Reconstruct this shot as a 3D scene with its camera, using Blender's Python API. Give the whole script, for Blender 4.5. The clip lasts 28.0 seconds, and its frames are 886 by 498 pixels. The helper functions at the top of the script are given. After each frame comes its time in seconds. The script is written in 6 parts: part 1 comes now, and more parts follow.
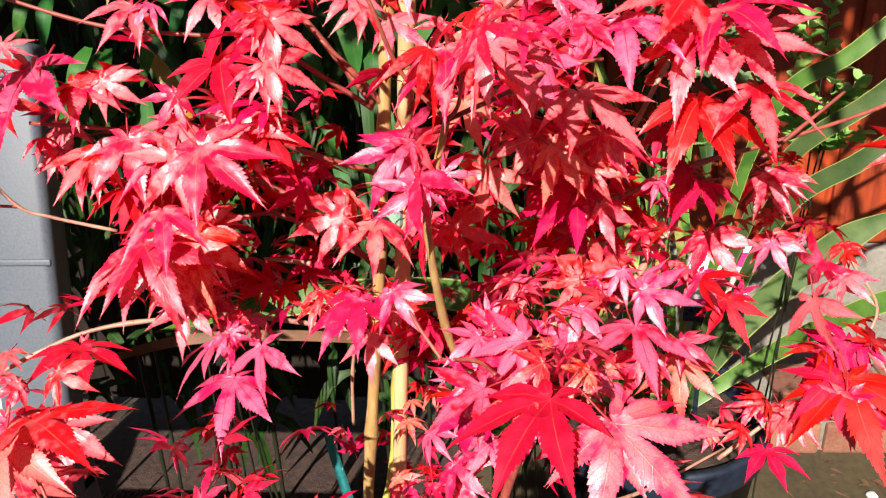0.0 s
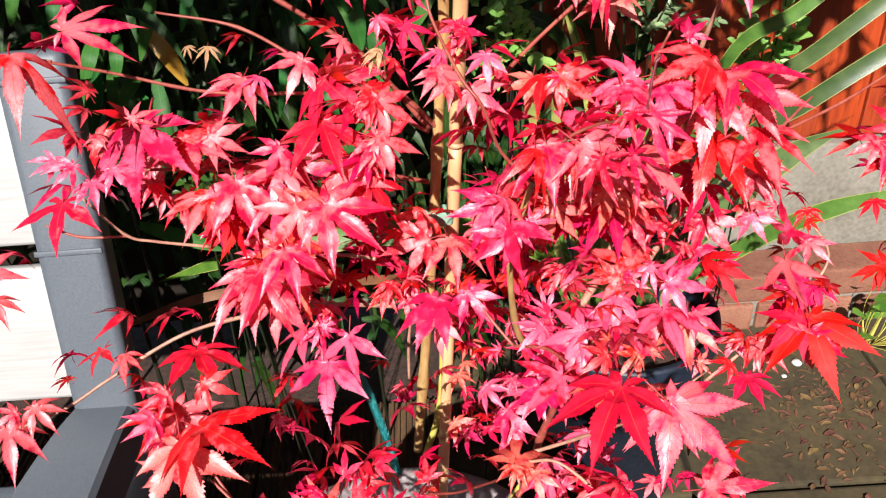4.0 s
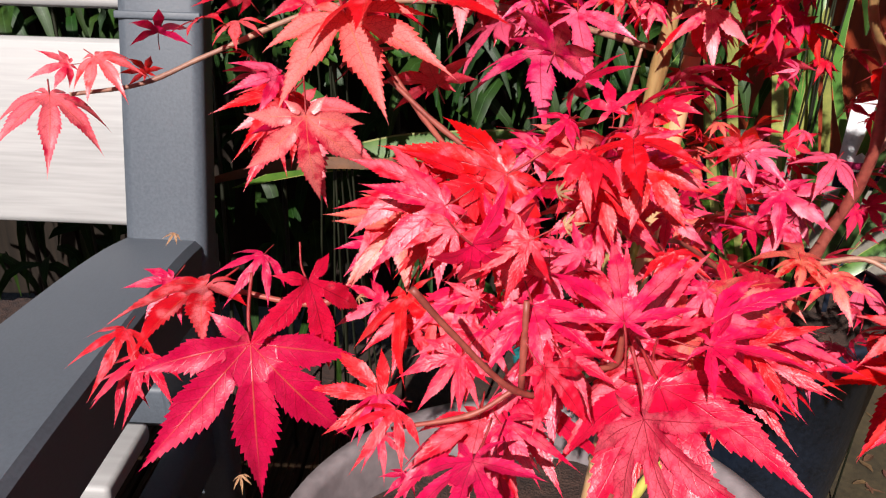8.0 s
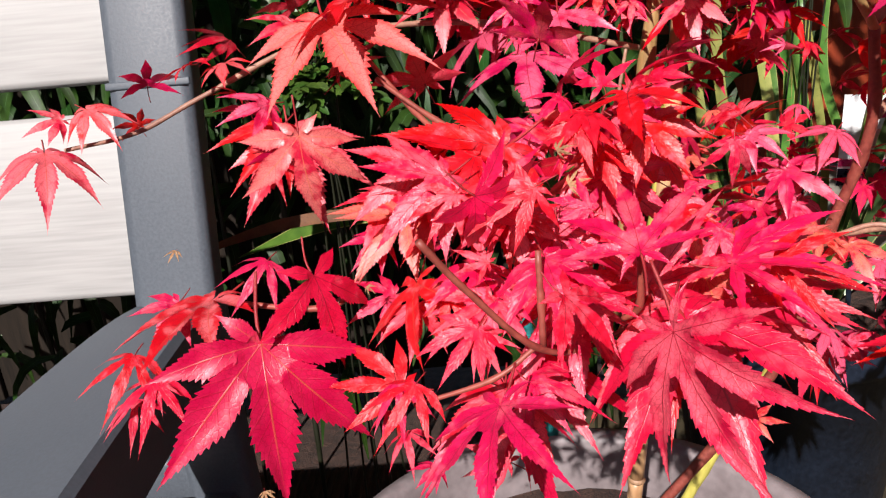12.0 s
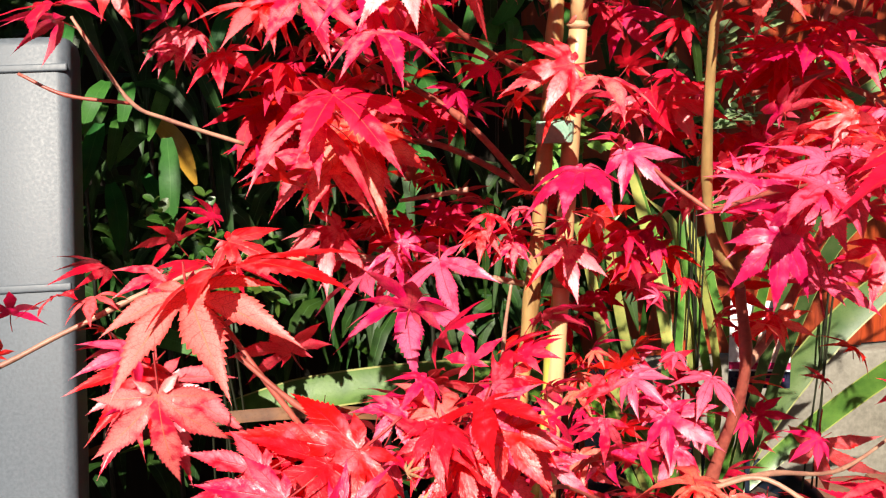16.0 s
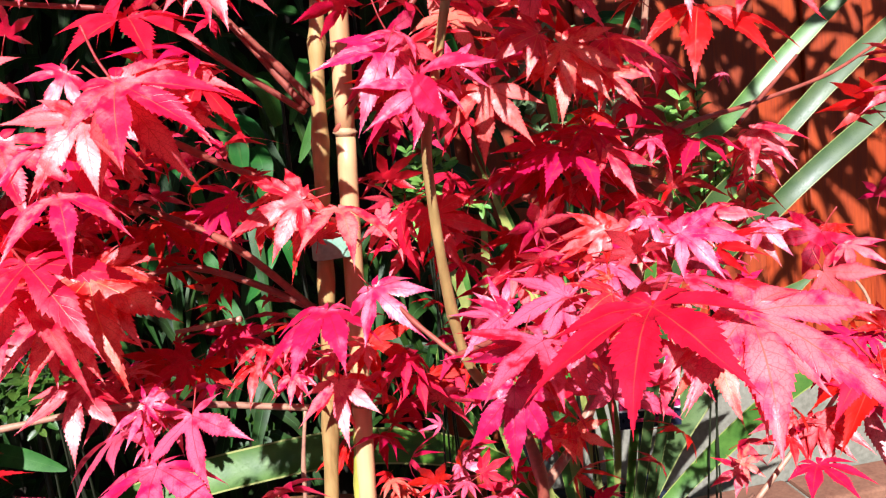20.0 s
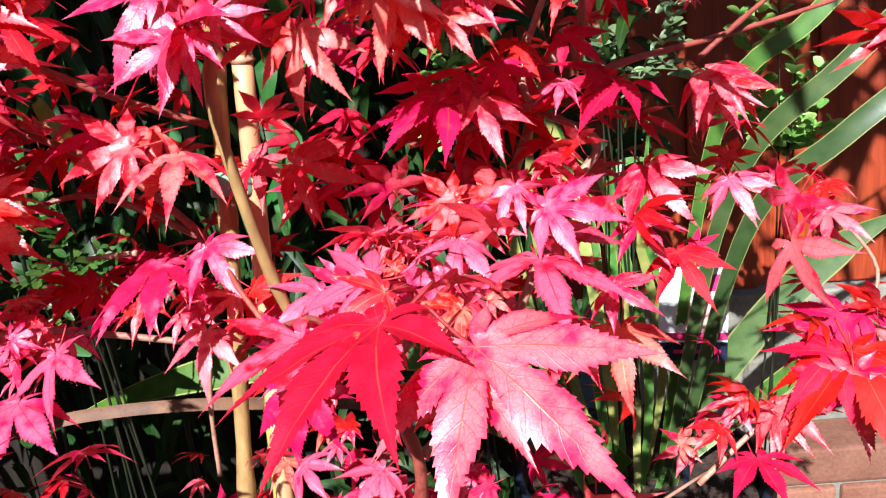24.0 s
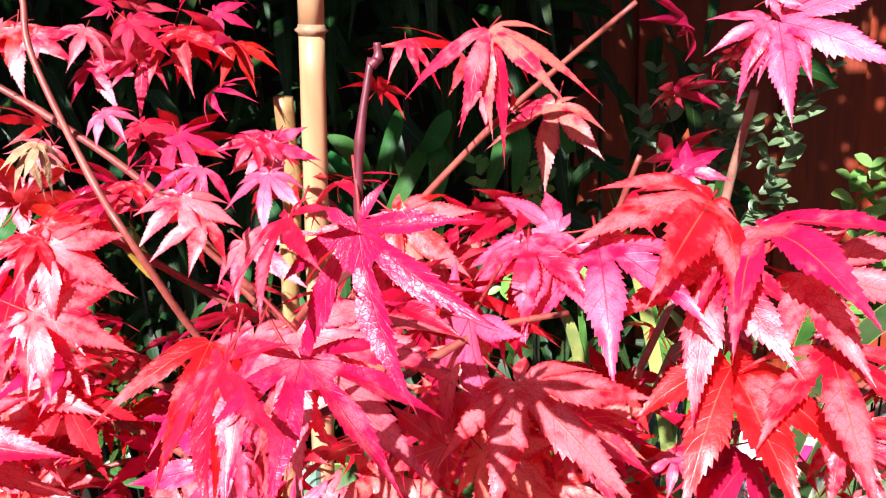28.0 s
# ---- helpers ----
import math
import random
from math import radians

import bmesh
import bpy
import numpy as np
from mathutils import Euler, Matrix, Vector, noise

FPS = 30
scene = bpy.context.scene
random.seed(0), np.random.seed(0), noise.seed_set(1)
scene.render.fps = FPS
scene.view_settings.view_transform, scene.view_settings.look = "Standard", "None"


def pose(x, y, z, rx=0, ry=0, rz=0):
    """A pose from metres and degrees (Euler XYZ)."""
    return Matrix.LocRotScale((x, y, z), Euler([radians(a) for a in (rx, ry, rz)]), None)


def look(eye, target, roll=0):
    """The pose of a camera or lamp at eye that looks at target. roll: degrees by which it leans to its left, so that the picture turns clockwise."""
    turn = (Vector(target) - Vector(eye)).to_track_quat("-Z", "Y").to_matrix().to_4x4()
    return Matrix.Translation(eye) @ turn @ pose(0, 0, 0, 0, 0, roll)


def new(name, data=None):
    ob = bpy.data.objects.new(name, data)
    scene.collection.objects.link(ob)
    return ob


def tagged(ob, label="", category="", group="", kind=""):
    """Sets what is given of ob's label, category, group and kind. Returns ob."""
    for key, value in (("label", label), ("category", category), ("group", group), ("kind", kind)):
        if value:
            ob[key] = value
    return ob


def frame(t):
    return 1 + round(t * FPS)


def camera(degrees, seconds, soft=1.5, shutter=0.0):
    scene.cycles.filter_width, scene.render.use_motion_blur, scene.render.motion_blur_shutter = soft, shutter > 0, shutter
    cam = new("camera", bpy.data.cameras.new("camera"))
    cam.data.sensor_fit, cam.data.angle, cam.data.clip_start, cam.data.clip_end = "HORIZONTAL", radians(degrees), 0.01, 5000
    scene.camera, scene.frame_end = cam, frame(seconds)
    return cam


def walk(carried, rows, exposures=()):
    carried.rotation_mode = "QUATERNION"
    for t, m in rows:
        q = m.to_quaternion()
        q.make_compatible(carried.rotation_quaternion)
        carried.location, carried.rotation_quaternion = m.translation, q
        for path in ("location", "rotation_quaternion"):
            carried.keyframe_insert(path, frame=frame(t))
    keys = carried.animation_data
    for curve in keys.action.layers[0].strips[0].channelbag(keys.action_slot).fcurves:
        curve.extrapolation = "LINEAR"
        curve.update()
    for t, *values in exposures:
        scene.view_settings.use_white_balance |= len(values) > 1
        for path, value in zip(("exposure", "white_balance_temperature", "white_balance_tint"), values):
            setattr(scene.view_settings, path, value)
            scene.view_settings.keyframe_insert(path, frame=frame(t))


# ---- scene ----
cam = camera(57.7, 28.0, soft=1.2)
PATH = [
    (0, (0.042, -0.016, 1.049), (-0.122, 1.796, 0.218), -2.5),
    (0.5, (0.013, -0.027, 1.068), (-0.077, 1.793, 0.243), -2.1),
    (1, (-0.006, -0.055, 1.107), (-0.033, 1.77, 0.29), -2.3),
    (1.5, (-0.028, -0.074, 1.124), (-0.01, 1.751, 0.305), -2.3),
    (2, (-0.035, -0.077, 1.142), (0.048, 1.721, 0.269), -2.6),
    (2.5, (-0.046, -0.089, 1.175), (0.062, 1.675, 0.24), -3.3),
    (4.5, (-0.04, -0.049, 1.17), (-0.059, 1.607, 0.049), -3.1),
    (5, (-0.047, -0.031, 1.087), (-0.067, 1.662, 0.023), -1.1),
    (5.5, (-0.079, -0.025, 1.015), (-0.128, 1.7, 0.004), -0.2),
    (6, (-0.104, -0.025, 0.971), (-0.164, 1.705, -0.031), 0.4),
    (6.5, (-0.125, -0.02, 0.94), (-0.181, 1.734, -0.019), 1.0),
    (7, (-0.146, -0.02, 0.901), (-0.19, 1.77, 0.011), 1.4),
    (7.5, (-0.157, -0.022, 0.875), (-0.224, 1.784, 0.018), 1.2),
    (8, (-0.157, -0.009, 0.857), (-0.229, 1.796, -0.002), 1.4),
    (8.5, (-0.148, 0.006, 0.85), (-0.266, 1.798, -0.03), -0.5),
    (9, (-0.153, 0.0, 0.83), (-0.261, 1.81, -0.015), -0.4),
    (9.5, (-0.155, -0.011, 0.821), (-0.256, 1.811, 0.002), 0.1),
    (10, (-0.162, -0.015, 0.818), (-0.248, 1.821, 0.029), 0.6),
    (10.5, (-0.157, -0.017, 0.821), (-0.242, 1.843, 0.091), -0.5),
    (11, (-0.165, -0.022, 0.823), (-0.232, 1.853, 0.129), -1.9),
    (11.5, (-0.157, -0.012, 0.83), (-0.264, 1.849, 0.105), -5.7),
    (13.5, (-0.156, -0.023, 0.832), (-0.15, 1.903, 0.293), -2.2),
    (14, (-0.157, -0.016, 0.841), (-0.135, 1.923, 0.351), -1.4),
    (14.5, (-0.15, -0.006, 0.852), (-0.11, 1.937, 0.38), -1.3),
    (15, (-0.138, 0.002, 0.862), (-0.085, 1.951, 0.415), -1.5),
    (15.5, (-0.133, 0.004, 0.865), (-0.044, 1.965, 0.481), -1.7),
    (16, (-0.136, 0.006, 0.867), (0.003, 1.973, 0.529), -2.3),
    (16.5, (-0.136, 0.007, 0.869), (0.069, 1.97, 0.542), -3.1),
    (17, (-0.128, 0.009, 0.874), (0.113, 1.966, 0.542), -4.0),
    (17.5, (-0.126, 0.012, 0.886), (0.133, 1.967, 0.554), -4.7),
    (18, (-0.118, 0.021, 0.891), (0.165, 1.976, 0.573), -5.2),
    (18.5, (-0.1, 0.028, 0.898), (0.181, 1.983, 0.583), -5.8),
    (19, (-0.075, 0.03, 0.9), (0.205, 1.983, 0.573), -6.0),
    (19.5, (-0.058, 0.033, 0.909), (0.224, 1.991, 0.612), -6.6),
    (20, (-0.035, 0.036, 0.914), (0.224, 1.992, 0.589), -6.9),
    (20.5, (-0.016, 0.038, 0.916), (0.22, 1.996, 0.587), -6.7),
    (21, (0.005, 0.049, 0.912), (0.191, 2.013, 0.581), -6.6),
    (21.5, (0.018, 0.06, 0.907), (0.171, 2.025, 0.569), -5.9),
    (22, (0.031, 0.07, 0.902), (0.142, 2.031, 0.527), -4.6),
    (22.5, (0.032, 0.083, 0.908), (0.096, 2.009, 0.374), -4.5),
    (24.5, (0.101, 0.071, 0.944), (-0.07, 1.979, 0.367), -5.6),
    (25, (0.09, 0.081, 0.971), (-0.111, 2.009, 0.476), -4.4),
    (25.5, (0.081, 0.106, 0.994), (-0.131, 2.035, 0.511), -2.7),
    (26, (0.079, 0.133, 1.008), (-0.146, 2.061, 0.525), -1.8),
    (26.5, (0.079, 0.15, 1.021), (-0.161, 2.07, 0.517), -1.3),
    (27, (0.079, 0.158, 1.035), (-0.173, 2.072, 0.511), -2.5),
    (27.5, (0.076, 0.148, 1.052), (-0.178, 2.057, 0.51), -2.8),
    (28, (0.081, 0.146, 1.053), (-0.188, 2.048, 0.496), -3.2),
]
EXPOSURES = [(0, 1.28, 6800, 12), (2.5, 1.22, 6900, 12), (5, 1.05, 6300, 12), (7, 0.72, 6500, 15), (9, 0.68, 6500, 15), (13.5, 0.70, 6500, 15), (15, 1.05, 6800, 12), (17, 1.4, 7400, 9), (19, 1.38, 6400, 9), (21, 1.38, 5900, 7), (22.5, 1.38, 5900, 7), (25, 1.5, 5850, 10), (28, 1.58, 5850, 12)]
walk(cam, [(t, look(eye, target, roll)) for t, eye, target, roll in PATH], EXPOSURES)
# ---- light ----
SUN_FROM = Vector((-0.20, -0.79, 0.61)).normalized()
world = bpy.data.worlds.new("sky")
scene.world = world
world.use_nodes = True
sky = world.node_tree.nodes.new("ShaderNodeTexSky")
sky.sky_type = "NISHITA"
sky.sun_disc = False
sky.sun_elevation = math.asin(SUN_FROM.z)
sky.sun_rotation = math.atan2(SUN_FROM.x, SUN_FROM.y)
world.node_tree.links.new(sky.outputs[0], world.node_tree.nodes["Background"].inputs[0])
world.node_tree.nodes["Background"].inputs[1].default_value = 0.052
lamp = bpy.data.lights.new("sun", "SUN")
lamp.energy, lamp.angle, lamp.color = 5.0, radians(0.5), (1.0, 0.96, 0.91)
sun = new("sun", lamp)
sun.matrix_world = look(SUN_FROM * 10, (0, 0, 0))


# ---- materials ----
def nodes_of(name):
    m = bpy.data.materials.new(name)
    m.use_nodes = True
    t = m.node_tree
    return m, t, t.nodes["Principled BSDF"], t.nodes["Material Output"]


def add(t, kind, **kw):
    n = t.nodes.new(kind)
    for k, v in kw.items():
        if k in n.inputs:
            n.inputs[k].default_value = v
    return n


def ramp(t, fac, stops):
    n = t.nodes.new("ShaderNodeValToRGB")
    e = n.color_ramp.elements
    while len(e) < len(stops):
        e.new(0.5)
    for el, (p, c) in zip(e, stops):
        el.position, el.color = p, (*c, 1)
    t.links.new(fac, n.inputs[0])
    return n.outputs[0]


def mix(t, fac, a, b, how="MIX"):
    n = t.nodes.new("ShaderNodeMix")
    n.data_type, n.blend_type = "RGBA", how
    for i, v in ((0, fac), (6, a), (7, b)):
        if isinstance(v, (int, float)):
            n.inputs[i].default_value = v
        elif isinstance(v, tuple):
            n.inputs[i].default_value = (*v, 1)
        else:
            t.links.new(v, n.inputs[i])
    return n.outputs[2]


def calc(t, op, a, b=0.0, c=0.0):
    n = t.nodes.new("ShaderNodeMath")
    n.operation = op
    for i, v in enumerate((a, b, c)):
        if isinstance(v, (int, float)):
            n.inputs[i].default_value = v
        else:
            t.links.new(v, n.inputs[i])
    return n.outputs[0]


def bump(t, bsdf, height, strength=0.3, distance=0.001):
    n = add(t, "ShaderNodeBump", Strength=strength, Distance=distance)
    t.links.new(height, n.inputs["Height"])
    t.links.new(n.outputs[0], bsdf.inputs["Normal"])


def noise_of(t, scale, detail=4.0, stretch=None):
    n = add(t, "ShaderNodeTexNoise", Scale=scale, Detail=detail)
    co = t.nodes.new("ShaderNodeTexCoord")
    if stretch:
        mp = t.nodes.new("ShaderNodeMapping")
        mp.inputs["Scale"].default_value = stretch
        t.links.new(co.outputs["Object"], mp.inputs[0])
        t.links.new(mp.outputs[0], n.inputs["Vector"])
    else:
        t.links.new(co.outputs["Object"], n.inputs["Vector"])
    return n.outputs["Fac"]


def surface(name, dark, light, scale=30, rough=0.6, stretch=None, relief=0.3, depth=0.001, fine=None, vary=0.25, spec=0.5):
    """A solid surface: two tones in coarse stains, fine grain, and a shift from piece to piece."""
    m, t, b, o = nodes_of(name)
    n1, n2 = noise_of(t, scale, 5, stretch), noise_of(t, fine or scale * 7, 6, stretch)
    col = ramp(t, n1, [(0.32, dark), (0.68, light)])
    col = mix(t, 0.35, col, ramp(t, n2, [(0.3, tuple(c * 0.55 for c in dark)), (0.7, tuple(min(1, c * 1.15) for c in light))]))
    info = t.nodes.new("ShaderNodeObjectInfo")
    col = mix(t, 1.0, col, ramp(t, info.outputs["Random"], [(0, (1 - vary,) * 3), (1, (1,) * 3)]), "MULTIPLY")
    t.links.new(col, b.inputs["Base Color"])
    b.inputs["Specular IOR Level"].default_value = spec
    t.links.new(calc(t, "MULTIPLY_ADD", n2, 0.3, rough - 0.15), b.inputs["Roughness"])
    bump(t, b, calc(t, "ADD", n1, calc(t, "MULTIPLY", n2, 0.5)), relief, depth)
    return m


def leafy(name, base, light, vein, back=0.35, gloss=0.38, edge=None, veins=9.0, spread=0.0, island=False, lines=0.5, fold=0.5, grain=3.2, lean=0.5, spec=0.5):
    """A leaf blade: UV u runs across a lobe (-1 to 1 as 0 to 1), v along it."""
    m, t, b, o = nodes_of(name)
    uv = t.nodes.new("ShaderNodeUVMap")
    sep = t.nodes.new("ShaderNodeSeparateXYZ")
    t.links.new(uv.outputs[0], sep.inputs[0])
    across = calc(t, "ABSOLUTE", calc(t, "MULTIPLY_ADD", sep.outputs[0], 2.0, -1.0))
    along = sep.outputs[1]
    patch = noise_of(t, grain, 3)
    speck = noise_of(t, grain * 14, 3)
    col = ramp(t, patch, [(0.3, base), (0.72, light)])
    if island:
        geo = t.nodes.new("ShaderNodeNewGeometry")
        rnd = geo.outputs["Random Per Island"]
    else:
        info = t.nodes.new("ShaderNodeObjectInfo")
        rnd = info.outputs["Random"]
    hsv = t.nodes.new("ShaderNodeHueSaturation")
    t.links.new(calc(t, "MULTIPLY_ADD", rnd, spread, 0.5 - spread * lean), hsv.inputs["Hue"])
    t.links.new(calc(t, "MULTIPLY_ADD", calc(t, "FRACT", calc(t, "MULTIPLY", rnd, 7.31)), 0.5, 0.72), hsv.inputs["Value"])
    t.links.new(col, hsv.inputs["Color"])
    col = hsv.outputs[0]
    col = mix(t, calc(t, "MULTIPLY", calc(t, "GREATER_THAN", speck, 0.62), 0.28), col, tuple(c * 0.45 for c in base))
    # side veins slant forward from the midrib
    wave = calc(t, "PINGPONG", calc(t, "MULTIPLY", calc(t, "SUBTRACT", along, calc(t, "MULTIPLY", across, 0.11)), veins), 0.5)
    side = calc(t, "LESS_THAN", wave, 0.03)
    mid = calc(t, "LESS_THAN", across, 0.045)
    net = t.nodes.new("ShaderNodeTexVoronoi")
    net.feature = "DISTANCE_TO_EDGE"
    net.inputs["Scale"].default_value = grain * 12
    co = t.nodes.new("ShaderNodeTexCoord")
    t.links.new(co.outputs["Object"], net.inputs["Vector"])
    mesh_line = calc(t, "LESS_THAN", net.outputs["Distance"], 0.035)
    line = mid
    col = mix(t, calc(t, "MULTIPLY", calc(t, "MULTIPLY", side, lines), 1.0), col, tuple(c * 0.4 for c in base))
    col = mix(t, calc(t, "MULTIPLY", calc(t, "MULTIPLY", mesh_line, lines), 0.85), col, tuple(c * 0.32 for c in base))
    col = mix(t, calc(t, "MULTIPLY", line, lines), col, vein)
    if edge:
        col = mix(t, calc(t, "GREATER_THAN", across, 0.90), col, edge)
    t.links.new(col, b.inputs["Base Color"])
    t.links.new(calc(t, "MULTIPLY_ADD", speck, 0.25, gloss - 0.1), b.inputs["Roughness"])
    b.inputs["Specular IOR Level"].default_value = spec
    relief = calc(t, "ADD", calc(t, "MULTIPLY", wave, 0.08), calc(t, "ADD", calc(t, "MULTIPLY", patch, 0.9), calc(t, "MULTIPLY", speck, 0.10)))
    bump(t, b, relief, fold, 0.0022)
    tr = t.nodes.new("ShaderNodeBsdfTranslucent")
    t.links.new(col, tr.inputs[0])
    ms = t.nodes.new("ShaderNodeMixShader")
    ms.inputs[0].default_value = back
    t.links.new(b.outputs[0], ms.inputs[1])
    t.links.new(tr.outputs[0], ms.inputs[2])
    t.links.new(ms.outputs[0], o.inputs[0])
    return m


def maple_blade(name, deep, bright, pale, vein, spread=0.03, bloom_sheen=0.46, back=0.34, grain=1.0, island=False, relief_by=0.30, pucker=0.08, shine=None):
    """A maple leaf blade: saturated red, uneven waxy pale patches that also paint in sun sheen, a quilted net of veins
    and a satin face.
    """
    m, t, b, o = nodes_of(name)
    uv = t.nodes.new("ShaderNodeUVMap")
    sep = t.nodes.new("ShaderNodeSeparateXYZ")
    t.links.new(uv.outputs[0], sep.inputs[0])
    across = calc(t, "ABSOLUTE", calc(t, "MULTIPLY_ADD", sep.outputs[0], 2.0, -1.0))
    along = sep.outputs[1]
    rnd = t.nodes.new("ShaderNodeNewGeometry").outputs["Random Per Island"] if island else t.nodes.new("ShaderNodeObjectInfo").outputs["Random"]
    # each leaf takes its own part of the stain pattern
    co = t.nodes.new("ShaderNodeTexCoord").outputs["Object"]
    shift = t.nodes.new("ShaderNodeVectorMath")
    shift.operation = "ADD"
    t.links.new(co, shift.inputs[0])
    t.links.new(calc(t, "MULTIPLY", rnd, 37.0), shift.inputs[1])

    def stain(scale, detail):
        n = add(t, "ShaderNodeTexNoise", Scale=scale * grain, Detail=detail)
        t.links.new(shift.outputs[0], n.inputs["Vector"])
        return n.outputs["Fac"]

    def step(v, lo, hi, low=0.0, high=1.0):
        n = t.nodes.new("ShaderNodeMapRange")
        n.interpolation_type = "SMOOTHSTEP"
        t.links.new(v, n.inputs[0])
        for i, q in enumerate((lo, hi, low, high)):
            n.inputs[i + 1].default_value = q
        return n.outputs[0]
    broad, patch, speck = stain(2.0, 2), stain(6.5, 5), stain(48, 3)
    own = calc(t, "FRACT", calc(t, "MULTIPLY", rnd, 13.7))
    col = mix(t, step(patch, 0.35, 0.68), deep, bright)
    hsv = t.nodes.new("ShaderNodeHueSaturation")
    t.links.new(calc(t, "MULTIPLY_ADD", rnd, spread, 0.5 - spread * 0.68), hsv.inputs["Hue"])
    t.links.new(calc(t, "MULTIPLY_ADD", calc(t, "FRACT", calc(t, "MULTIPLY", rnd, 7.31)), 0.30, 0.82), hsv.inputs["Value"])
    t.links.new(col, hsv.inputs["Color"])
    col = hsv.outputs[0]
    # waxy pale patches, with sun sheen painted into the colour
    fade = calc(t, "ADD", calc(t, "MULTIPLY_ADD", broad, 0.9, -0.45), calc(t, "MULTIPLY_ADD", patch, 0.9, -0.45))
    fade = step(calc(t, "ADD", calc(t, "ADD", fade, calc(t, "MULTIPLY", own, 0.42)), bloom_sheen - 0.62), -0.04, 0.22)
    fade = calc(t, "MULTIPLY", fade, step(across, 0.62, 1.0, 1.0, 0.35))
    col = mix(t, calc(t, "MULTIPLY", fade, calc(t, "MULTIPLY_ADD", speck, 0.5, 0.55)), col, pale)
    net = t.nodes.new("ShaderNodeTexVoronoi")
    net.feature = "DISTANCE_TO_EDGE"
    net.inputs["Scale"].default_value = 30 * grain
    t.links.new(shift.outputs[0], net.inputs["Vector"])
    wave = calc(t, "PINGPONG", calc(t, "MULTIPLY", calc(t, "SUBTRACT", along, calc(t, "MULTIPLY", across, 0.16)), 9.0), 0.5)
    thin = step(along, 0.35, 1.0, 1.0, 0.25)
    side = calc(t, "MULTIPLY", step(wave, 0.02, 0.06, 1.0, 0.0), thin)
    mid = calc(t, "MULTIPLY", step(across, 0.02, 0.06, 1.0, 0.0), thin)
    lace = step(net.outputs["Distance"], 0.015, 0.06, 1.0, 0.0)
    shade = tuple(c * 0.5 for c in deep)
    col = mix(t, calc(t, "MULTIPLY", lace, 0.42), col, shade)
    col = mix(t, calc(t, "MULTIPLY", side, 0.45), col, shade)
    col = mix(t, calc(t, "MULTIPLY", mid, 0.85), col, vein)
    col = mix(t, calc(t, "MULTIPLY", step(speck, 0.68, 0.74), 0.3), col, shade)
    t.links.new(col, b.inputs["Base Color"])
    t.links.new(calc(t, "MULTIPLY_ADD", patch, 0.26, GLOSS if shine is None else 0.46), b.inputs["Roughness"])
    b.inputs["Specular IOR Level"].default_value = SHINE if shine is None else shine
    quilt = calc(t, "MULTIPLY", calc(t, "MINIMUM", net.outputs["Distance"], 0.16), 0.32)
    groove = calc(t, "MULTIPLY", calc(t, "ADD", side, mid), -0.22)
    relief = calc(t, "ADD", calc(t, "ADD", quilt, groove), calc(t, "MULTIPLY_ADD", broad, 1.4, calc(t, "MULTIPLY_ADD", patch, 0.55, calc(t, "MULTIPLY", speck, 0.03))))
    warped = calc(t, "PINGPONG", calc(t, "MULTIPLY", calc(t, "SUBTRACT", calc(t, "MULTIPLY_ADD", patch, 0.30, along), calc(t, "MULTIPLY", across, 0.18)), 8.0), 0.5)
    relief = calc(t, "MULTIPLY_ADD", warped, pucker, relief)
    bump(t, b, relief, relief_by, 0.0012)
    tr = t.nodes.new("ShaderNodeBsdfTranslucent")
    t.links.new(mix(t, 1.0, col, (1.0, 0.55, 0.62), "MULTIPLY"), tr.inputs[0])
    ms = t.nodes.new("ShaderNodeMixShader")
    ms.inputs[0].default_value = back
    t.links.new(b.outputs[0], ms.inputs[1])
    t.links.new(tr.outputs[0], ms.inputs[2])
    t.links.new(ms.outputs[0], o.inputs[0])
    return m


GLOSS, SHINE = 0.27, 0.75
# tone of the waxy patches, raised to paint in highlights
PALE = (0.92, 0.195, 0.215)
RED = maple_blade("red_leaf", (0.72, 0.0032, 0.026), (0.80, 0.010, 0.040), PALE, (0.62, 0.085, 0.05), 0.02)
PINK = maple_blade("magenta_leaf", (0.66, 0.004, 0.050), (0.76, 0.014, 0.088), (0.84, 0.13, 0.24), (0.36, 0.006, 0.03), 0.018, 0.56)
ORANGE = maple_blade("orange_leaf", (0.76, 0.010, 0.018), (0.83, 0.030, 0.030), (0.92, 0.25, 0.17), (0.80, 0.24, 0.08), 0.018, 0.52, 0.44)
CORAL = maple_blade("coral_leaf", (0.78, 0.012, 0.026), (0.84, 0.032, 0.036), (0.95, 0.26, 0.235), (0.80, 0.20, 0.10), 0.012, 0.64, 0.36)
CRIMSON = maple_blade("crimson_leaf", (0.62, 0.002, 0.022), (0.72, 0.006, 0.032), (0.74, 0.05, 0.08), (0.55, 0.05, 0.035), 0.025, 0.14, shine=0.28)
WRINKLED = maple_blade("wrinkled_magenta_leaf", (0.76, 0.003, 0.028), (0.85, 0.009, 0.045), (0.92, 0.13, 0.185), (0.34, 0.004, 0.02), 0.02, 0.36, 0.32, 1.0, False, 0.42, 0.20)
INNER = maple_blade("inner_red_leaf", (0.62, 0.002, 0.022), (0.72, 0.006, 0.032), (0.76, 0.10, 0.13), (0.50, 0.03, 0.03), 0.03, 0.36, 0.40, 22.0, True)
PETIOLE = surface("red_petiole", (0.28, 0.012, 0.02), (0.45, 0.04, 0.04), 60, 0.45)
BARK = surface("olive_brown_bark", (0.28, 0.15, 0.05), (0.52, 0.34, 0.13), 45, 0.55, (1, 1, 0.25), 0.3, 0.0008)
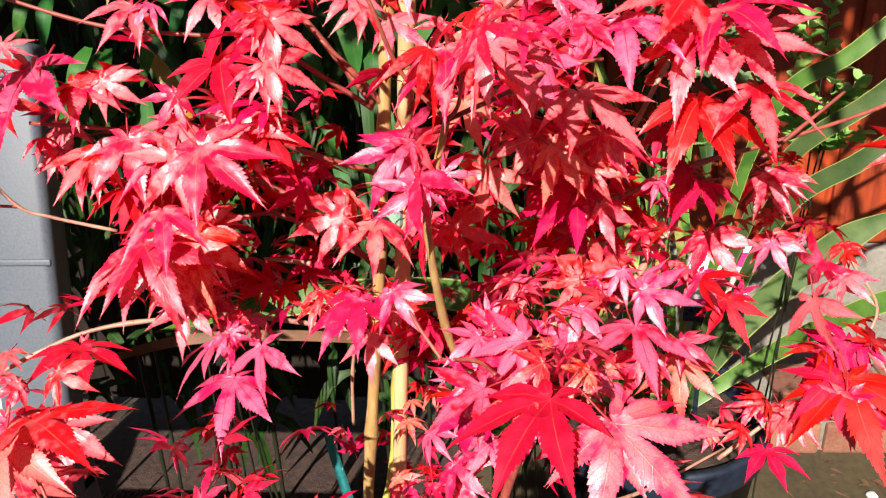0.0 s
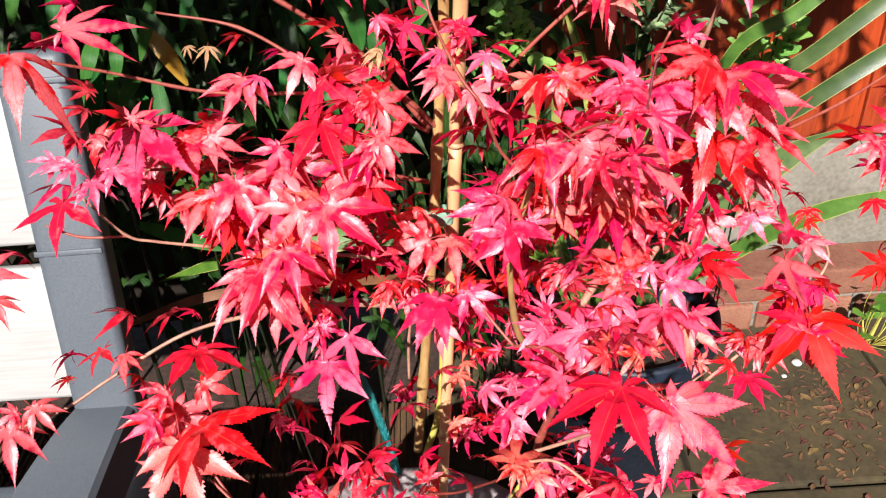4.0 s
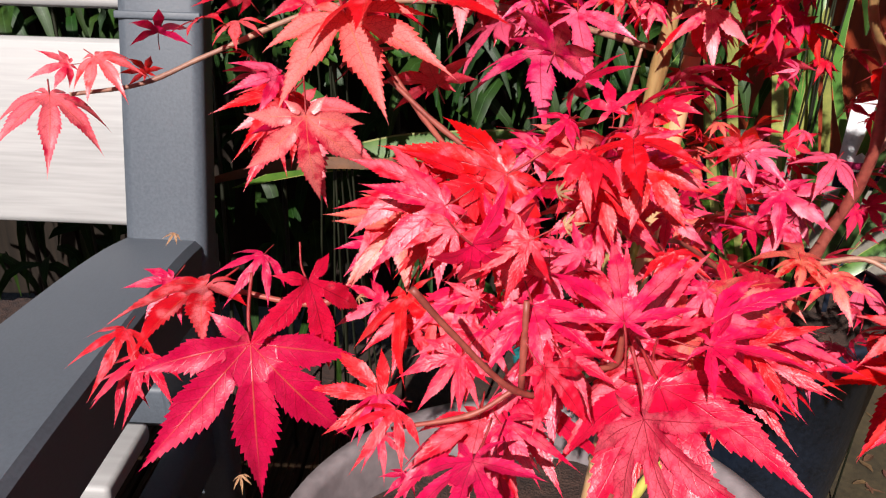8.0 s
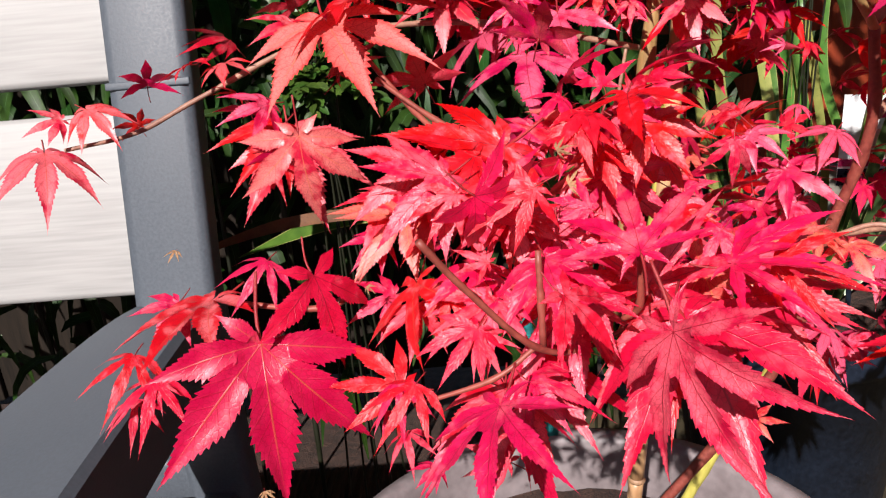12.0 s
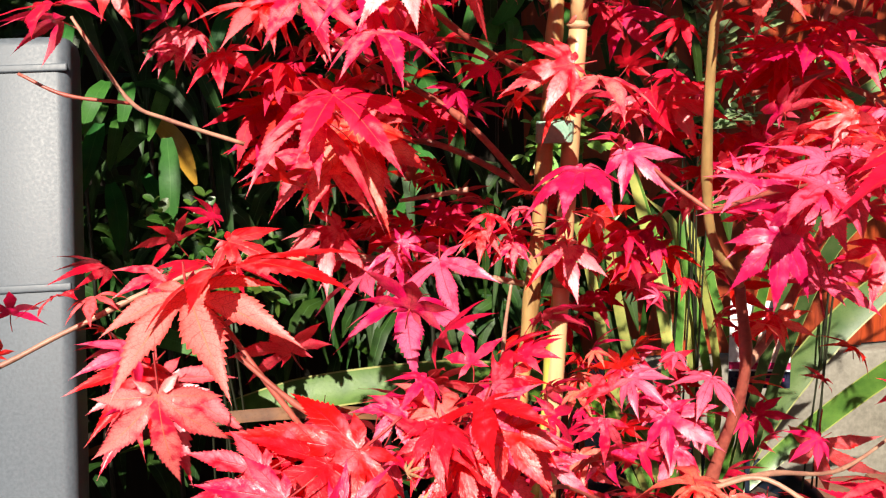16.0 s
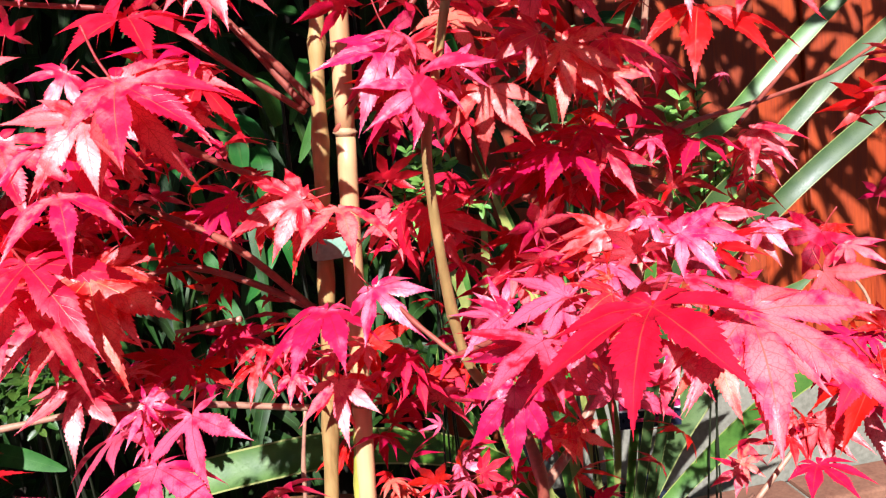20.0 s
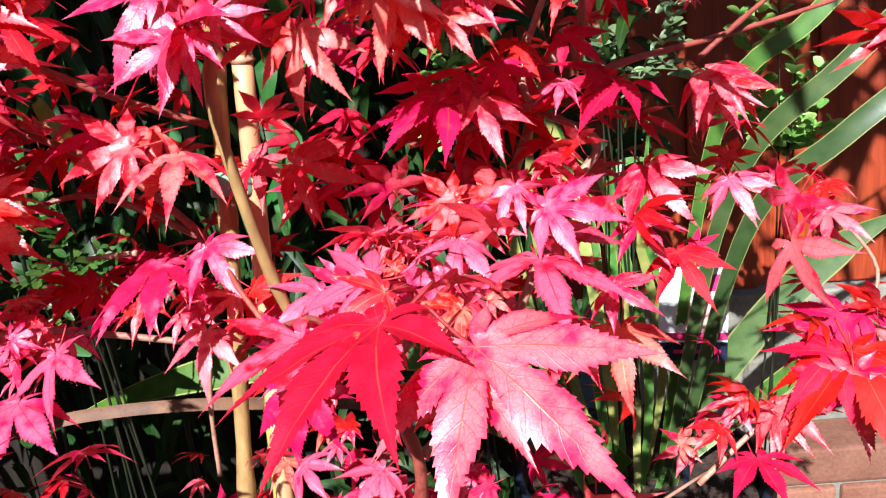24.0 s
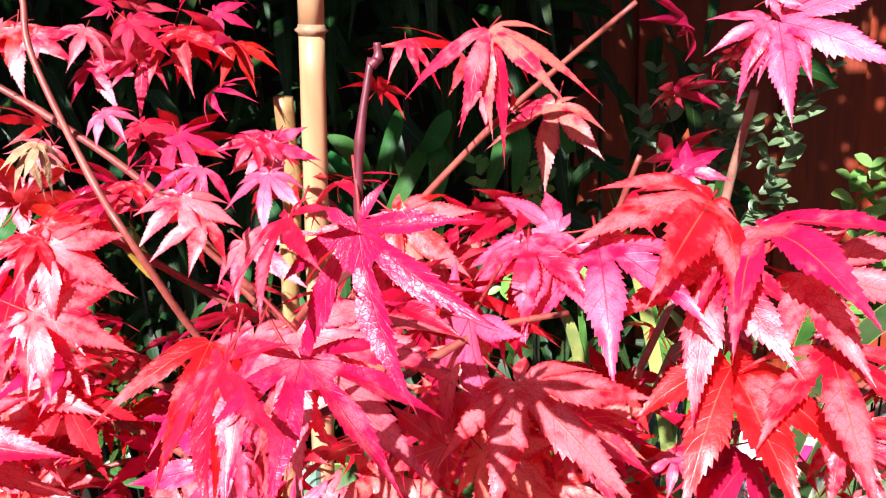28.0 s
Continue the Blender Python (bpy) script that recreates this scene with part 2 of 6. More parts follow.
TWIG = surface("red_brown_twig", (0.20, 0.03, 0.025), (0.36, 0.09, 0.06), 60, 0.5, None, 0.3, 0.0006)
PALETWIG = surface("pale_twig", (0.28, 0.12, 0.09), (0.46, 0.26, 0.17), 60, 0.5, None, 0.3, 0.0006)
MAROON = surface("maroon_twig", (0.09, 0.008, 0.016), (0.20, 0.03, 0.045), 60, 0.45, None, 0.3, 0.0006)
CANE = surface("bamboo_cane", (0.46, 0.24, 0.11), (0.64, 0.40, 0.21), 22, 0.4, (1, 1, 0.12), 0.2, 0.0006)
YOUNG = surface("green_stem", (0.34, 0.31, 0.05), (0.54, 0.48, 0.11), 30, 0.45, (1, 1, 0.2))
TIE = surface("green_plastic_tie", (0.16, 0.33, 0.24), (0.26, 0.44, 0.33), 60, 0.35, None, 0.1)
GREY = surface("grey_painted_metal", (0.066, 0.080, 0.098), (0.084, 0.098, 0.116), 9, 0.55, None, 0.5, 0.0005, 420, 0.05, 0.5)
WHITE = surface("white_wood_grain_plastic", (0.340, 0.336, 0.327), (0.348, 0.344, 0.335), 12, 0.5, (0.15, 1, 3), 0.015, 0.0003, 90, 0.04, 0.3)
POTCLAY = surface("grey_brown_pot_plastic", (0.15, 0.124, 0.126), (0.25, 0.212, 0.214), 14, 0.5, None, 0.2, 0.0006)
BLACKPOT = surface("navy_pot_plastic", (0.004, 0.007, 0.014), (0.010, 0.018, 0.036), 20, 0.5)
SOIL = surface("dark_soil", (0.014, 0.007, 0.004), (0.060, 0.028, 0.018), 60, 0.9, None, 1.0, 0.006)
# deep shade behind the bamboo, put into the board colour
SHADEFENCE = surface("shaded_fence_wood", (0.008, 0.006, 0.004), (0.022, 0.015, 0.010), 9, 0.8, (5, 5, 0.35), 0.5, 0.0012, 60, 0.25, 0.2)
FENCE = surface("orange_stained_wood", (0.20, 0.017, 0.001), (0.38, 0.046, 0.002), 9, 0.6, (5, 5, 0.35), 0.5, 0.0012, 60, 0.25)
CONCRETE = surface("concrete", (0.135, 0.124, 0.096), (0.245, 0.228, 0.19), 7, 0.85, None, 0.5, 0.002, 120)
BRICK = surface("red_brick", (0.145, 0.046, 0.026), (0.26, 0.115, 0.070), 14, 0.85, None, 0.6, 0.002, 160, 0.3)
PAVING = surface("mossy_paving", (0.020, 0.015, 0.006), (0.064, 0.047, 0.018), 6, 0.85, None, 0.5, 0.002, 90, 0.2)
DECK = surface("weathered_decking", (0.040, 0.019, 0.008), (0.115, 0.062, 0.026), 10, 0.75, (6, 0.5, 6), 0.6, 0.0015, 70, 0.3)
STRAP = leafy("variegated_strap_leaf", (0.050, 0.14, 0.022), (0.12, 0.26, 0.045), (0.20, 0.30, 0.12), 0.2, 0.35, edge=(0.26, 0.30, 0.08), veins=0.0, lines=0.0, fold=0.1, spread=0.02, grain=45)
STRAPGREY = leafy("grey_green_strap_leaf", (0.040, 0.080, 0.022), (0.090, 0.135, 0.045), (0.20, 0.30, 0.12), 0.2, 0.35, edge=(0.20, 0.21, 0.07), spec=0.25, veins=0.0, lines=0.0, fold=0.1, spread=0.02, grain=45)
# the clump's shade is put into this dark green; BAMBOOBRIGHT is the lit copy
BAMBOOSHADE = leafy("shaded_bamboo_leaf", (0.012, 0.038, 0.005), (0.032, 0.088, 0.012), (0.10, 0.22, 0.08), 0.25, 0.45, spec=0.25, veins=0.0, island=True, spread=0.05, lines=0.3, fold=0.2, grain=45)
YELLOWLEAF = leafy("yellow_bamboo_leaf", (0.55, 0.27, 0.03), (0.72, 0.42, 0.06), (0.6, 0.4, 0.1), 0.25, 0.4, veins=0.0, lines=0.2, fold=0.2, grain=45)
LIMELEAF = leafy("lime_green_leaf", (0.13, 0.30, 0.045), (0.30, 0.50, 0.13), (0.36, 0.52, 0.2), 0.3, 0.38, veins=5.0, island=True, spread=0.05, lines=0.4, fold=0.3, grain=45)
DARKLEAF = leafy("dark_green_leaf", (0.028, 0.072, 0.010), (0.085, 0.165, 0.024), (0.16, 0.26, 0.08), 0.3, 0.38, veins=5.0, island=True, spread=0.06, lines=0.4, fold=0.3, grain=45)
IVYLEAF = leafy("bright_green_leaf", (0.09, 0.26, 0.03), (0.20, 0.42, 0.06), (0.3, 0.5, 0.12), 0.3, 0.35, veins=5.0, spread=0.03, lines=0.4, fold=0.3, grain=45)
LITTER = leafy("dry_leaf_litter", (0.05, 0.022, 0.010), (0.17, 0.085, 0.038), (0.22, 0.13, 0.06), 0.1, 0.7, veins=4.0, island=True, spread=0.08, lines=0.3, fold=0.4, grain=45)
DRY = leafy("withered_leaf", (0.34, 0.16, 0.07), (0.58, 0.38, 0.20), (0.3, 0.12, 0.06), 0.2, 0.6, veins=4.0, lines=0.4, fold=0.7)
TEAL = surface("teal_plastic", (0.02, 0.26, 0.27), (0.05, 0.36, 0.36), 30, 0.35, None, 0.1)
CARD = surface("white_printed_card", (0.72, 0.74, 0.75), (0.82, 0.83, 0.84), 20, 0.3, None, 0.05)
CARDPINK = surface("pink_print", (0.62, 0.02, 0.12), (0.72, 0.04, 0.18), 20, 0.3, None, 0.05)
CARDNAVY = surface("navy_print", (0.01, 0.012, 0.03), (0.02, 0.022, 0.05), 20, 0.3, None, 0.05)
CARDROSE = surface("rose_print", (0.62, 0.28, 0.24), (0.8, 0.5, 0.45), 40, 0.3, None, 0.05)


# ---- builders ----
def mesh_from(bm, name, *mats, smooth=True):
    me = bpy.data.meshes.new(name)
    bm.to_mesh(me)
    bm.free()
    for m in mats:
        me.materials.append(m)
    if smooth:
        me.polygons.foreach_set("use_smooth", [True] * len(me.polygons))
    return me


def part(name, bm, material, parent=None, label="", smooth=True):
    """Links a bmesh as one mesh object under a thing or a part."""
    ob = new(name, mesh_from(bm, name, material, smooth=smooth) if isinstance(bm, bmesh.types.BMesh) else bm)
    if parent:
        ob.parent = parent
        ob.matrix_parent_inverse = parent.matrix_world.inverted()
    return tagged(ob, label)


def thing(name, place, label, category, group="", kind=""):
    ob = new(name)
    ob.empty_display_size = 0.02
    ob.matrix_world = Matrix.Translation(place)
    return tagged(ob, label, category, group, kind)


def box(size, place=(0, 0, 0), bevel=0.003, turn=None, bm=None):
    bm = bm or bmesh.new()
    m = Matrix.Translation(place) @ (turn or Matrix()) @ Matrix.Diagonal((*size, 1))
    made = bmesh.ops.create_cube(bm, size=1, matrix=m)["verts"]
    if bevel:
        edges = list({e for v in made for e in v.link_edges})
        bmesh.ops.bevel(bm, geom=edges, offset=bevel, segments=2, affect="EDGES", profile=0.6)
    return bm


def smooth_line(points, per=6):
    """A soft line through the points."""
    p = [Vector(q) for q in points]
    if len(p) < 3:
        return [p[0].lerp(p[-1], i / per) for i in range(per + 1)]
    p = [p[0] * 2 - p[1]] + p + [p[-1] * 2 - p[-2]]
    out = []
    for i in range(1, len(p) - 2):
        a, b, c, d = p[i - 1:i + 3]
        for k in range(per):
            s = k / per
            out.append(0.5 * (2 * b + (c - a) * s + (2 * a - 5 * b + 4 * c - d) * s * s + (3 * b - a - 3 * c + d) * s ** 3))
    return out + [p[-2]]


def tube(points, r0, r1, sides=8, nodes=(), bm=None, wobble=0.0, seed=1):
    """A tapered round stem along the points; nodes are the shares of its length at which it swells."""
    bm = bm or bmesh.new()
    rings, n = [], len(points)
    rnd = random.Random(seed)
    ref = Vector((0.31, 0.87, 0.2))
    for i, p in enumerate(points):
        d = (points[min(i + 1, n - 1)] - points[max(i - 1, 0)]).normalized()
        u = d.cross(ref).normalized()
        v = d.cross(u)
        s = i / (n - 1)
        r = r0 + (r1 - r0) * s
        for q in nodes:
            r *= 1 + 0.28 * math.exp(-((s - q) * n / 0.9) ** 2)
        r *= 1 + wobble * rnd.uniform(-1, 1)
        rings.append([bm.verts.new(p + (u * math.cos(a) + v * math.sin(a)) * r) for a in (2 * math.pi * k / sides for k in range(sides))])
    for a, b in zip(rings, rings[1:]):
        for k in range(sides):
            bm.faces.new((a[k], a[(k + 1) % sides], b[(k + 1) % sides], b[k]))
    bm.faces.new(rings[0][::-1])
    bm.faces.new(rings[-1])
    return bm


def lathe(profile, sides=64, bm=None):
    """A turned body from (radius, height) pairs."""
    bm = bm or bmesh.new()
    rings = [[bm.verts.new((r * math.cos(2 * math.pi * k / sides), r * math.sin(2 * math.pi * k / sides), z)) for k in range(sides)] for r, z in profile]
    for a, b in zip(rings, rings[1:]):
        for k in range(sides):
            bm.faces.new((a[k], a[(k + 1) % sides], b[(k + 1) % sides], b[k]))
    return bm


def blade(bm, points, width, uv, fold=0.15, taper=None, face=None, layer=0):
    """A narrow leaf along the points, folded along its middle."""
    n = len(points)
    rows = []
    for i, p in enumerate(points):
        d = (points[min(i + 1, n - 1)] - points[max(i - 1, 0)]).normalized()
        side = d.cross(face or Vector((0, 0, 1)))
        if side.length < 1e-3:
            side = d.cross(Vector((0, 1, 0)))
        side.normalize()
        up = side.cross(d)
        s = i / (n - 1)
        w = width * (taper(s) if taper else math.sin(math.pi * min(1, 0.08 + s * 0.92)) ** 0.7)
        rows.append((bm.verts.new(p - side * w + up * fold * w), bm.verts.new(p), bm.verts.new(p + side * w + up * fold * w), s))
    for a, b in zip(rows, rows[1:]):
        for k in (0, 1):
            f = bm.faces.new((a[k], a[k + 1], b[k + 1], b[k]))
            f.smooth = True
            f.material_index = layer
            for loop, (u, s) in zip(f.loops, ((k / 2, a[3]), (k / 2 + 0.5, a[3]), (k / 2 + 0.5, b[3]), (k / 2, b[3]))):
                loop[uv].uv = (u, s)


FEW = ((0, 1.0), (52, 0.92), (-52, 0.92), (112, 0.42), (-112, 0.42))
SLIM = ((0, 1.0), (37, 0.84), (-37, 0.84), (78, 0.56), (-78, 0.56))
LOBES = ((0, 1.0), (41, 0.93), (-41, 0.93), (86, 0.68), (-86, 0.68), (132, 0.30), (-132, 0.30))


def maple_leaf(name, material, seed, droop, curl, width=1.0, small=True):
    """A palmate leaf of seven toothed lobes, its middle lobe 1 long along +y, the face up +z, with its stalk."""
    rnd = random.Random(seed)
    bm = bmesh.new()
    uv = bm.loops.layers.uv.new("UVMap")
    lobes = sorted({True: LOBES, False: LOBES[:5]}.get(small, small))
    spin = [(a + rnd.uniform(-5, 5), l * rnd.uniform(0.92, 1.05)) for a, l in lobes]
    bend = [droop * rnd.uniform(0.6, 1.3) * (1 + 0.25 * abs(a) / 76) for a, l in spin]
    sway = [rnd.uniform(-0.22, 0.22) for _ in spin]
    twist = [rnd.uniform(-0.5, 0.5) * (0.25 + curl) for _ in spin]
    gutter = [rnd.uniform(0.20, 0.62) for _ in spin]
    rough = 0.010 + 0.016 * curl
    heart = bm.verts.new((0, 0, 0))

    def at(i, s, x):
        """A point at share s along lobe i and x across it."""
        ang, ln = radians(spin[i][0]), spin[i][1]
        y, z = s * ln, -bend[i] * (s * ln) ** 1.7 + 0.10 * s * (1 - s)
        # a gutter along the midrib, each half arched, one side higher than the other towards the tip
        z += abs(x) * gutter[i] - 2.6 * x * x * (0.5 + curl) + x * twist[i] * s * 2
        z += rough * noise.noise(Vector((x * 9 + i * 5.1, y * 6.5, seed * 3.7)))
        x += sway[i] * s * s * ln * 0.5
        return Vector((x * math.cos(ang) + y * math.sin(ang), -x * math.sin(ang) + y * math.cos(ang), z))

    notch = []
    for i in range(len(spin) + 1):
        if i in (0, len(spin)):
            j = min(i, len(spin) - 1)
            a = radians(spin[j][0] + (-35 if i == 0 else 35))
            r = 0.07
        else:
            a = radians((spin[i - 1][0] + spin[i][0]) / 2)
            r = 0.225 * min(spin[i - 1][1], spin[i][1]) + 0.02
        notch.append(bm.verts.new((math.sin(a) * r, math.cos(a) * r, 0.02 - 0.25 * droop * r)))
    rows = 30

    def face(vs, us):
        f = bm.faces.new(vs)
        f.smooth = True
        for loop, q in zip(f.loops, us):
            loop[uv].uv = q
    start = 0.20
    for i, (ang, ln) in enumerate(spin):
        first = bm.verts.new(at(i, start, 0))
        grid = [(notch[i], None, first, None, notch[i + 1])]
        for k in range(1, rows + 1):
            s = start + (1 - start) * k / (rows + 0.6)
            q = (s - start) / (1 - start)
            swell = 0.60 + 0.40 * math.sin(math.pi / 2 * min(1, q / 0.44))
            w = 0.138 * width * ln ** 0.75 * swell * (1 - max(0, (q - 0.42) / 0.58) ** 1.0) ** 1.22 + 0.002
            out = rnd.uniform(1.03, 1.15) if k % 2 else 0.95
            row = []
            for c in (-1, -0.55, 0, 0.55, 1):
                if abs(c) == 1:
                    jag = out * rnd.uniform(0.95, 1.05)
                    row.append(bm.verts.new(at(i, min(0.99, s + (0.026 if k % 2 else -0.004)), c * w * jag)))
                else:
                    row.append(bm.verts.new(at(i, s, c * w)))
            grid.append(row)
        tip = bm.verts.new(at(i, 1.05, 0))
        face((heart, first, notch[i]), ((0.5, 0), (0.5, start), (0, start)))
        face((heart, notch[i + 1], first), ((0.5, 0), (1, start), (0.5, start)))
        us = (0, 0.225, 0.5, 0.775, 1)
        b = grid[1]
        e = start + (1 - start) / rows
        face((grid[0][0], first, b[2], b[1], b[0]), ((0, start), (0.5, start), (0.5, e), (0.225, e), (0, e)))
        face((first, grid[0][4], b[4], b[3], b[2]), ((0.5, start), (1, start), (1, e), (0.775, e), (0.5, e)))
        for k in range(1, rows):
            s, e = start + (1 - start) * k / rows, start + (1 - start) * (k + 1) / rows
            for c in range(4):
                face((grid[k][c], grid[k][c + 1], grid[k + 1][c + 1], grid[k + 1][c]), ((us[c], s), (us[c + 1], s), (us[c + 1], e), (us[c], e)))
        last = grid[rows]
        face((last[0], last[1], last[2], tip), ((0, 0.97), (0.225, 0.97), (0.5, 0.97), (0.5, 1)))
        face((last[2], last[3], last[4], tip), ((0.5, 0.97), (0.775, 0.97), (1, 0.97), (0.5, 1)))
    bmesh.ops.reverse_faces(bm, faces=bm.faces[:])
    first = len(bm.faces)
    stalk = smooth_line([(0, 0.02, -0.012), (0.01, -0.18, -0.035), (0.03 * rnd.uniform(-1, 1), -0.42, -0.10 + 0.1 * rnd.random())], 4)
    tube(stalk, 0.013, 0.011, 5, bm=bm)
    bm.faces.ensure_lookup_table()
    for f in bm.faces[first:]:
        f.material_index = 1
    return mesh_from(bm, name, material, PETIOLE)


SHAPES = [(11, 0.16, 0.2, 1.0, True), (12, 0.34, 0.3, 1.0, True), (13, 0.55, 0.3, 0.95, True), (14, 0.85, 0.4, 0.95, False),
          (15, 0.30, 0.9, 0.80, True), (16, 0.70, 1.2, 0.72, False), (17, 0.10, 0.5, 1.0, True), (18, 0.45, 0.6, 1.08, True),
          (19, 0.35, 0.7, 0.80, SLIM), (20, 0.90, 0.7, 0.80, SLIM), (21, 0.22, 0.3, 1.02, FEW), (11, 0.16, 0.45, 0.64, True)]
TINTS = {"w": WRINKLED, "r": RED, "p": PINK, "o": ORANGE, "k": CORAL, "c": CRIMSON, "d": DRY}
BLADES = {}


def leaf_mesh(tint, shape):
    if (tint, shape) not in BLADES:
        BLADES[tint, shape] = maple_leaf("leaf", TINTS[tint], *SHAPES[shape])
    return BLADES[tint, shape]


# ---- ground, walls and fence ----
def ground():
    bm = bmesh.new()
    bmesh.ops.create_grid(bm, x_segments=40, y_segments=40, size=60)
    for v in bm.verts:
        v.co.z = -0.03
    tagged(part("ground", bm, SOIL), "dark soil and ground reaching away beyond the garden", "ground", kind="structure")
    deck = tagged(thing("decking", (0, 0, 0), "weathered brown grooved timber decking boards", "decking", kind="structure"))
    board = bmesh.new()
    box((0.116, 2.4, 0.026), (0, 0, 0), 0.003, bm=board)
    for k in range(9):
        box((0.0045, 2.4, 0.006), (-0.048 + 0.012 * k, 0, 0.0145), 0.0015, bm=board)
    me = mesh_from(board, "deck_board", DECK, smooth=False)
    for i in range(19):
        ob = part("deck_board", me, None, deck)
        ob.matrix_world = pose(-2.3 + 0.122 * i, -0.05, -0.016)
    slabs = thing("paving", (0.6, 0.6, 0), "mossy brown stone paving slabs", "paving", kind="structure")
    for i in range(-1, 4):
        for j in range(3):
            bm = box((0.445, 0.445, 0.035), (0, 0, 0), 0.006)
            ob = part("slab", bm, PAVING, slabs, smooth=False)
            ob.matrix_world = pose(0.62 + 0.455 * i, 0.18 + 0.455 * j, -0.018 + 0.002 * ((i + j) % 3), 0, 0, 0.4 * (i - j))
    edge = thing("brick_edging", (0.9, BACK - 0.10, 0), "low red brick edging course below the concrete board", "wall", kind="structure")
    for row in range(2):
        for i in range(2, 9):
            bm = box((0.208, 0.10, 0.068), (0, 0, 0), 0.006)
            ob = part("brick", bm, BRICK, edge, smooth=False)
            ob.matrix_world = pose(0.10 + 0.218 * i + 0.109 * row, BACK - 0.075 + 0.004 * math.sin(i * 5), 0.036 + 0.078 * row, 0, 0, math.sin(i * 7 + row) * 0.8)
    mortar = box((1.7, 0.088, 0.142), (1.28, BACK - 0.07, 0.069), 0)
    part("mortar", mortar, CONCRETE, edge, smooth=False)
    board = box((2.9, 0.05, BASE), (1.75, BACK + 0.025, BASE / 2), 0.005)
    tagged(part("concrete_gravel_board", board, CONCRETE, smooth=False), "pale weathered concrete board under the fence", "wall", kind="structure")
    fence = thing("fence", (0.5, BACK + 0.03, BASE), "orange-stained vertical board fence, partly in shade", "fence", kind="structure")
    bm = box((0.118, 0.018, 1.5), (0, 0, 0), 0.003)
    me = mesh_from(bm, "fence_board", FENCE, smooth=False)
    # boards behind the bamboo take their shade from a dark colour
    dim_run = thing("fence", (-1, BACK + 0.03, 0), "board fence behind the bamboo, its deep shade put into a dark colour", "fence", kind="structure")
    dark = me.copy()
    dark.materials[0] = SHADEFENCE
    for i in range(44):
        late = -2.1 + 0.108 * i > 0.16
        ob = part("fence_board", me if late else dark, None, fence if late else dim_run)
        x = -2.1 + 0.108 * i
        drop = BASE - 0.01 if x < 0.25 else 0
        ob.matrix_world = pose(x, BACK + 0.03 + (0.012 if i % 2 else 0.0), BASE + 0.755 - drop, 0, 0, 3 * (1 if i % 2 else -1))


    # unseen wall and side fences, added to cut low skylight and deepen shadows
    wall = box((5.6, 0.2, 2.4), (0.2, -3.4, 1.2), 0.01)
    tagged(part("house_wall", wall, RENDERED, smooth=False), "unseen plain rendered wall added to block low skylight", "wall", kind="structure")
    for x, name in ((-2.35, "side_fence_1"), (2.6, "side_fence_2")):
        side = box((0.05, 4.6, 1.8), (x, -1.05, 0.9), 0.005)
        tagged(part(name, side, FENCE, smooth=False), "unseen plain stained fence added at the side to block low skylight", "fence", kind="structure")


BACK, BASE = 1.42, 0.385
RENDERED = surface("rough_render", (0.20, 0.17, 0.14), (0.30, 0.26, 0.22), 6, 0.9, None, 0.5, 0.002)
ground()


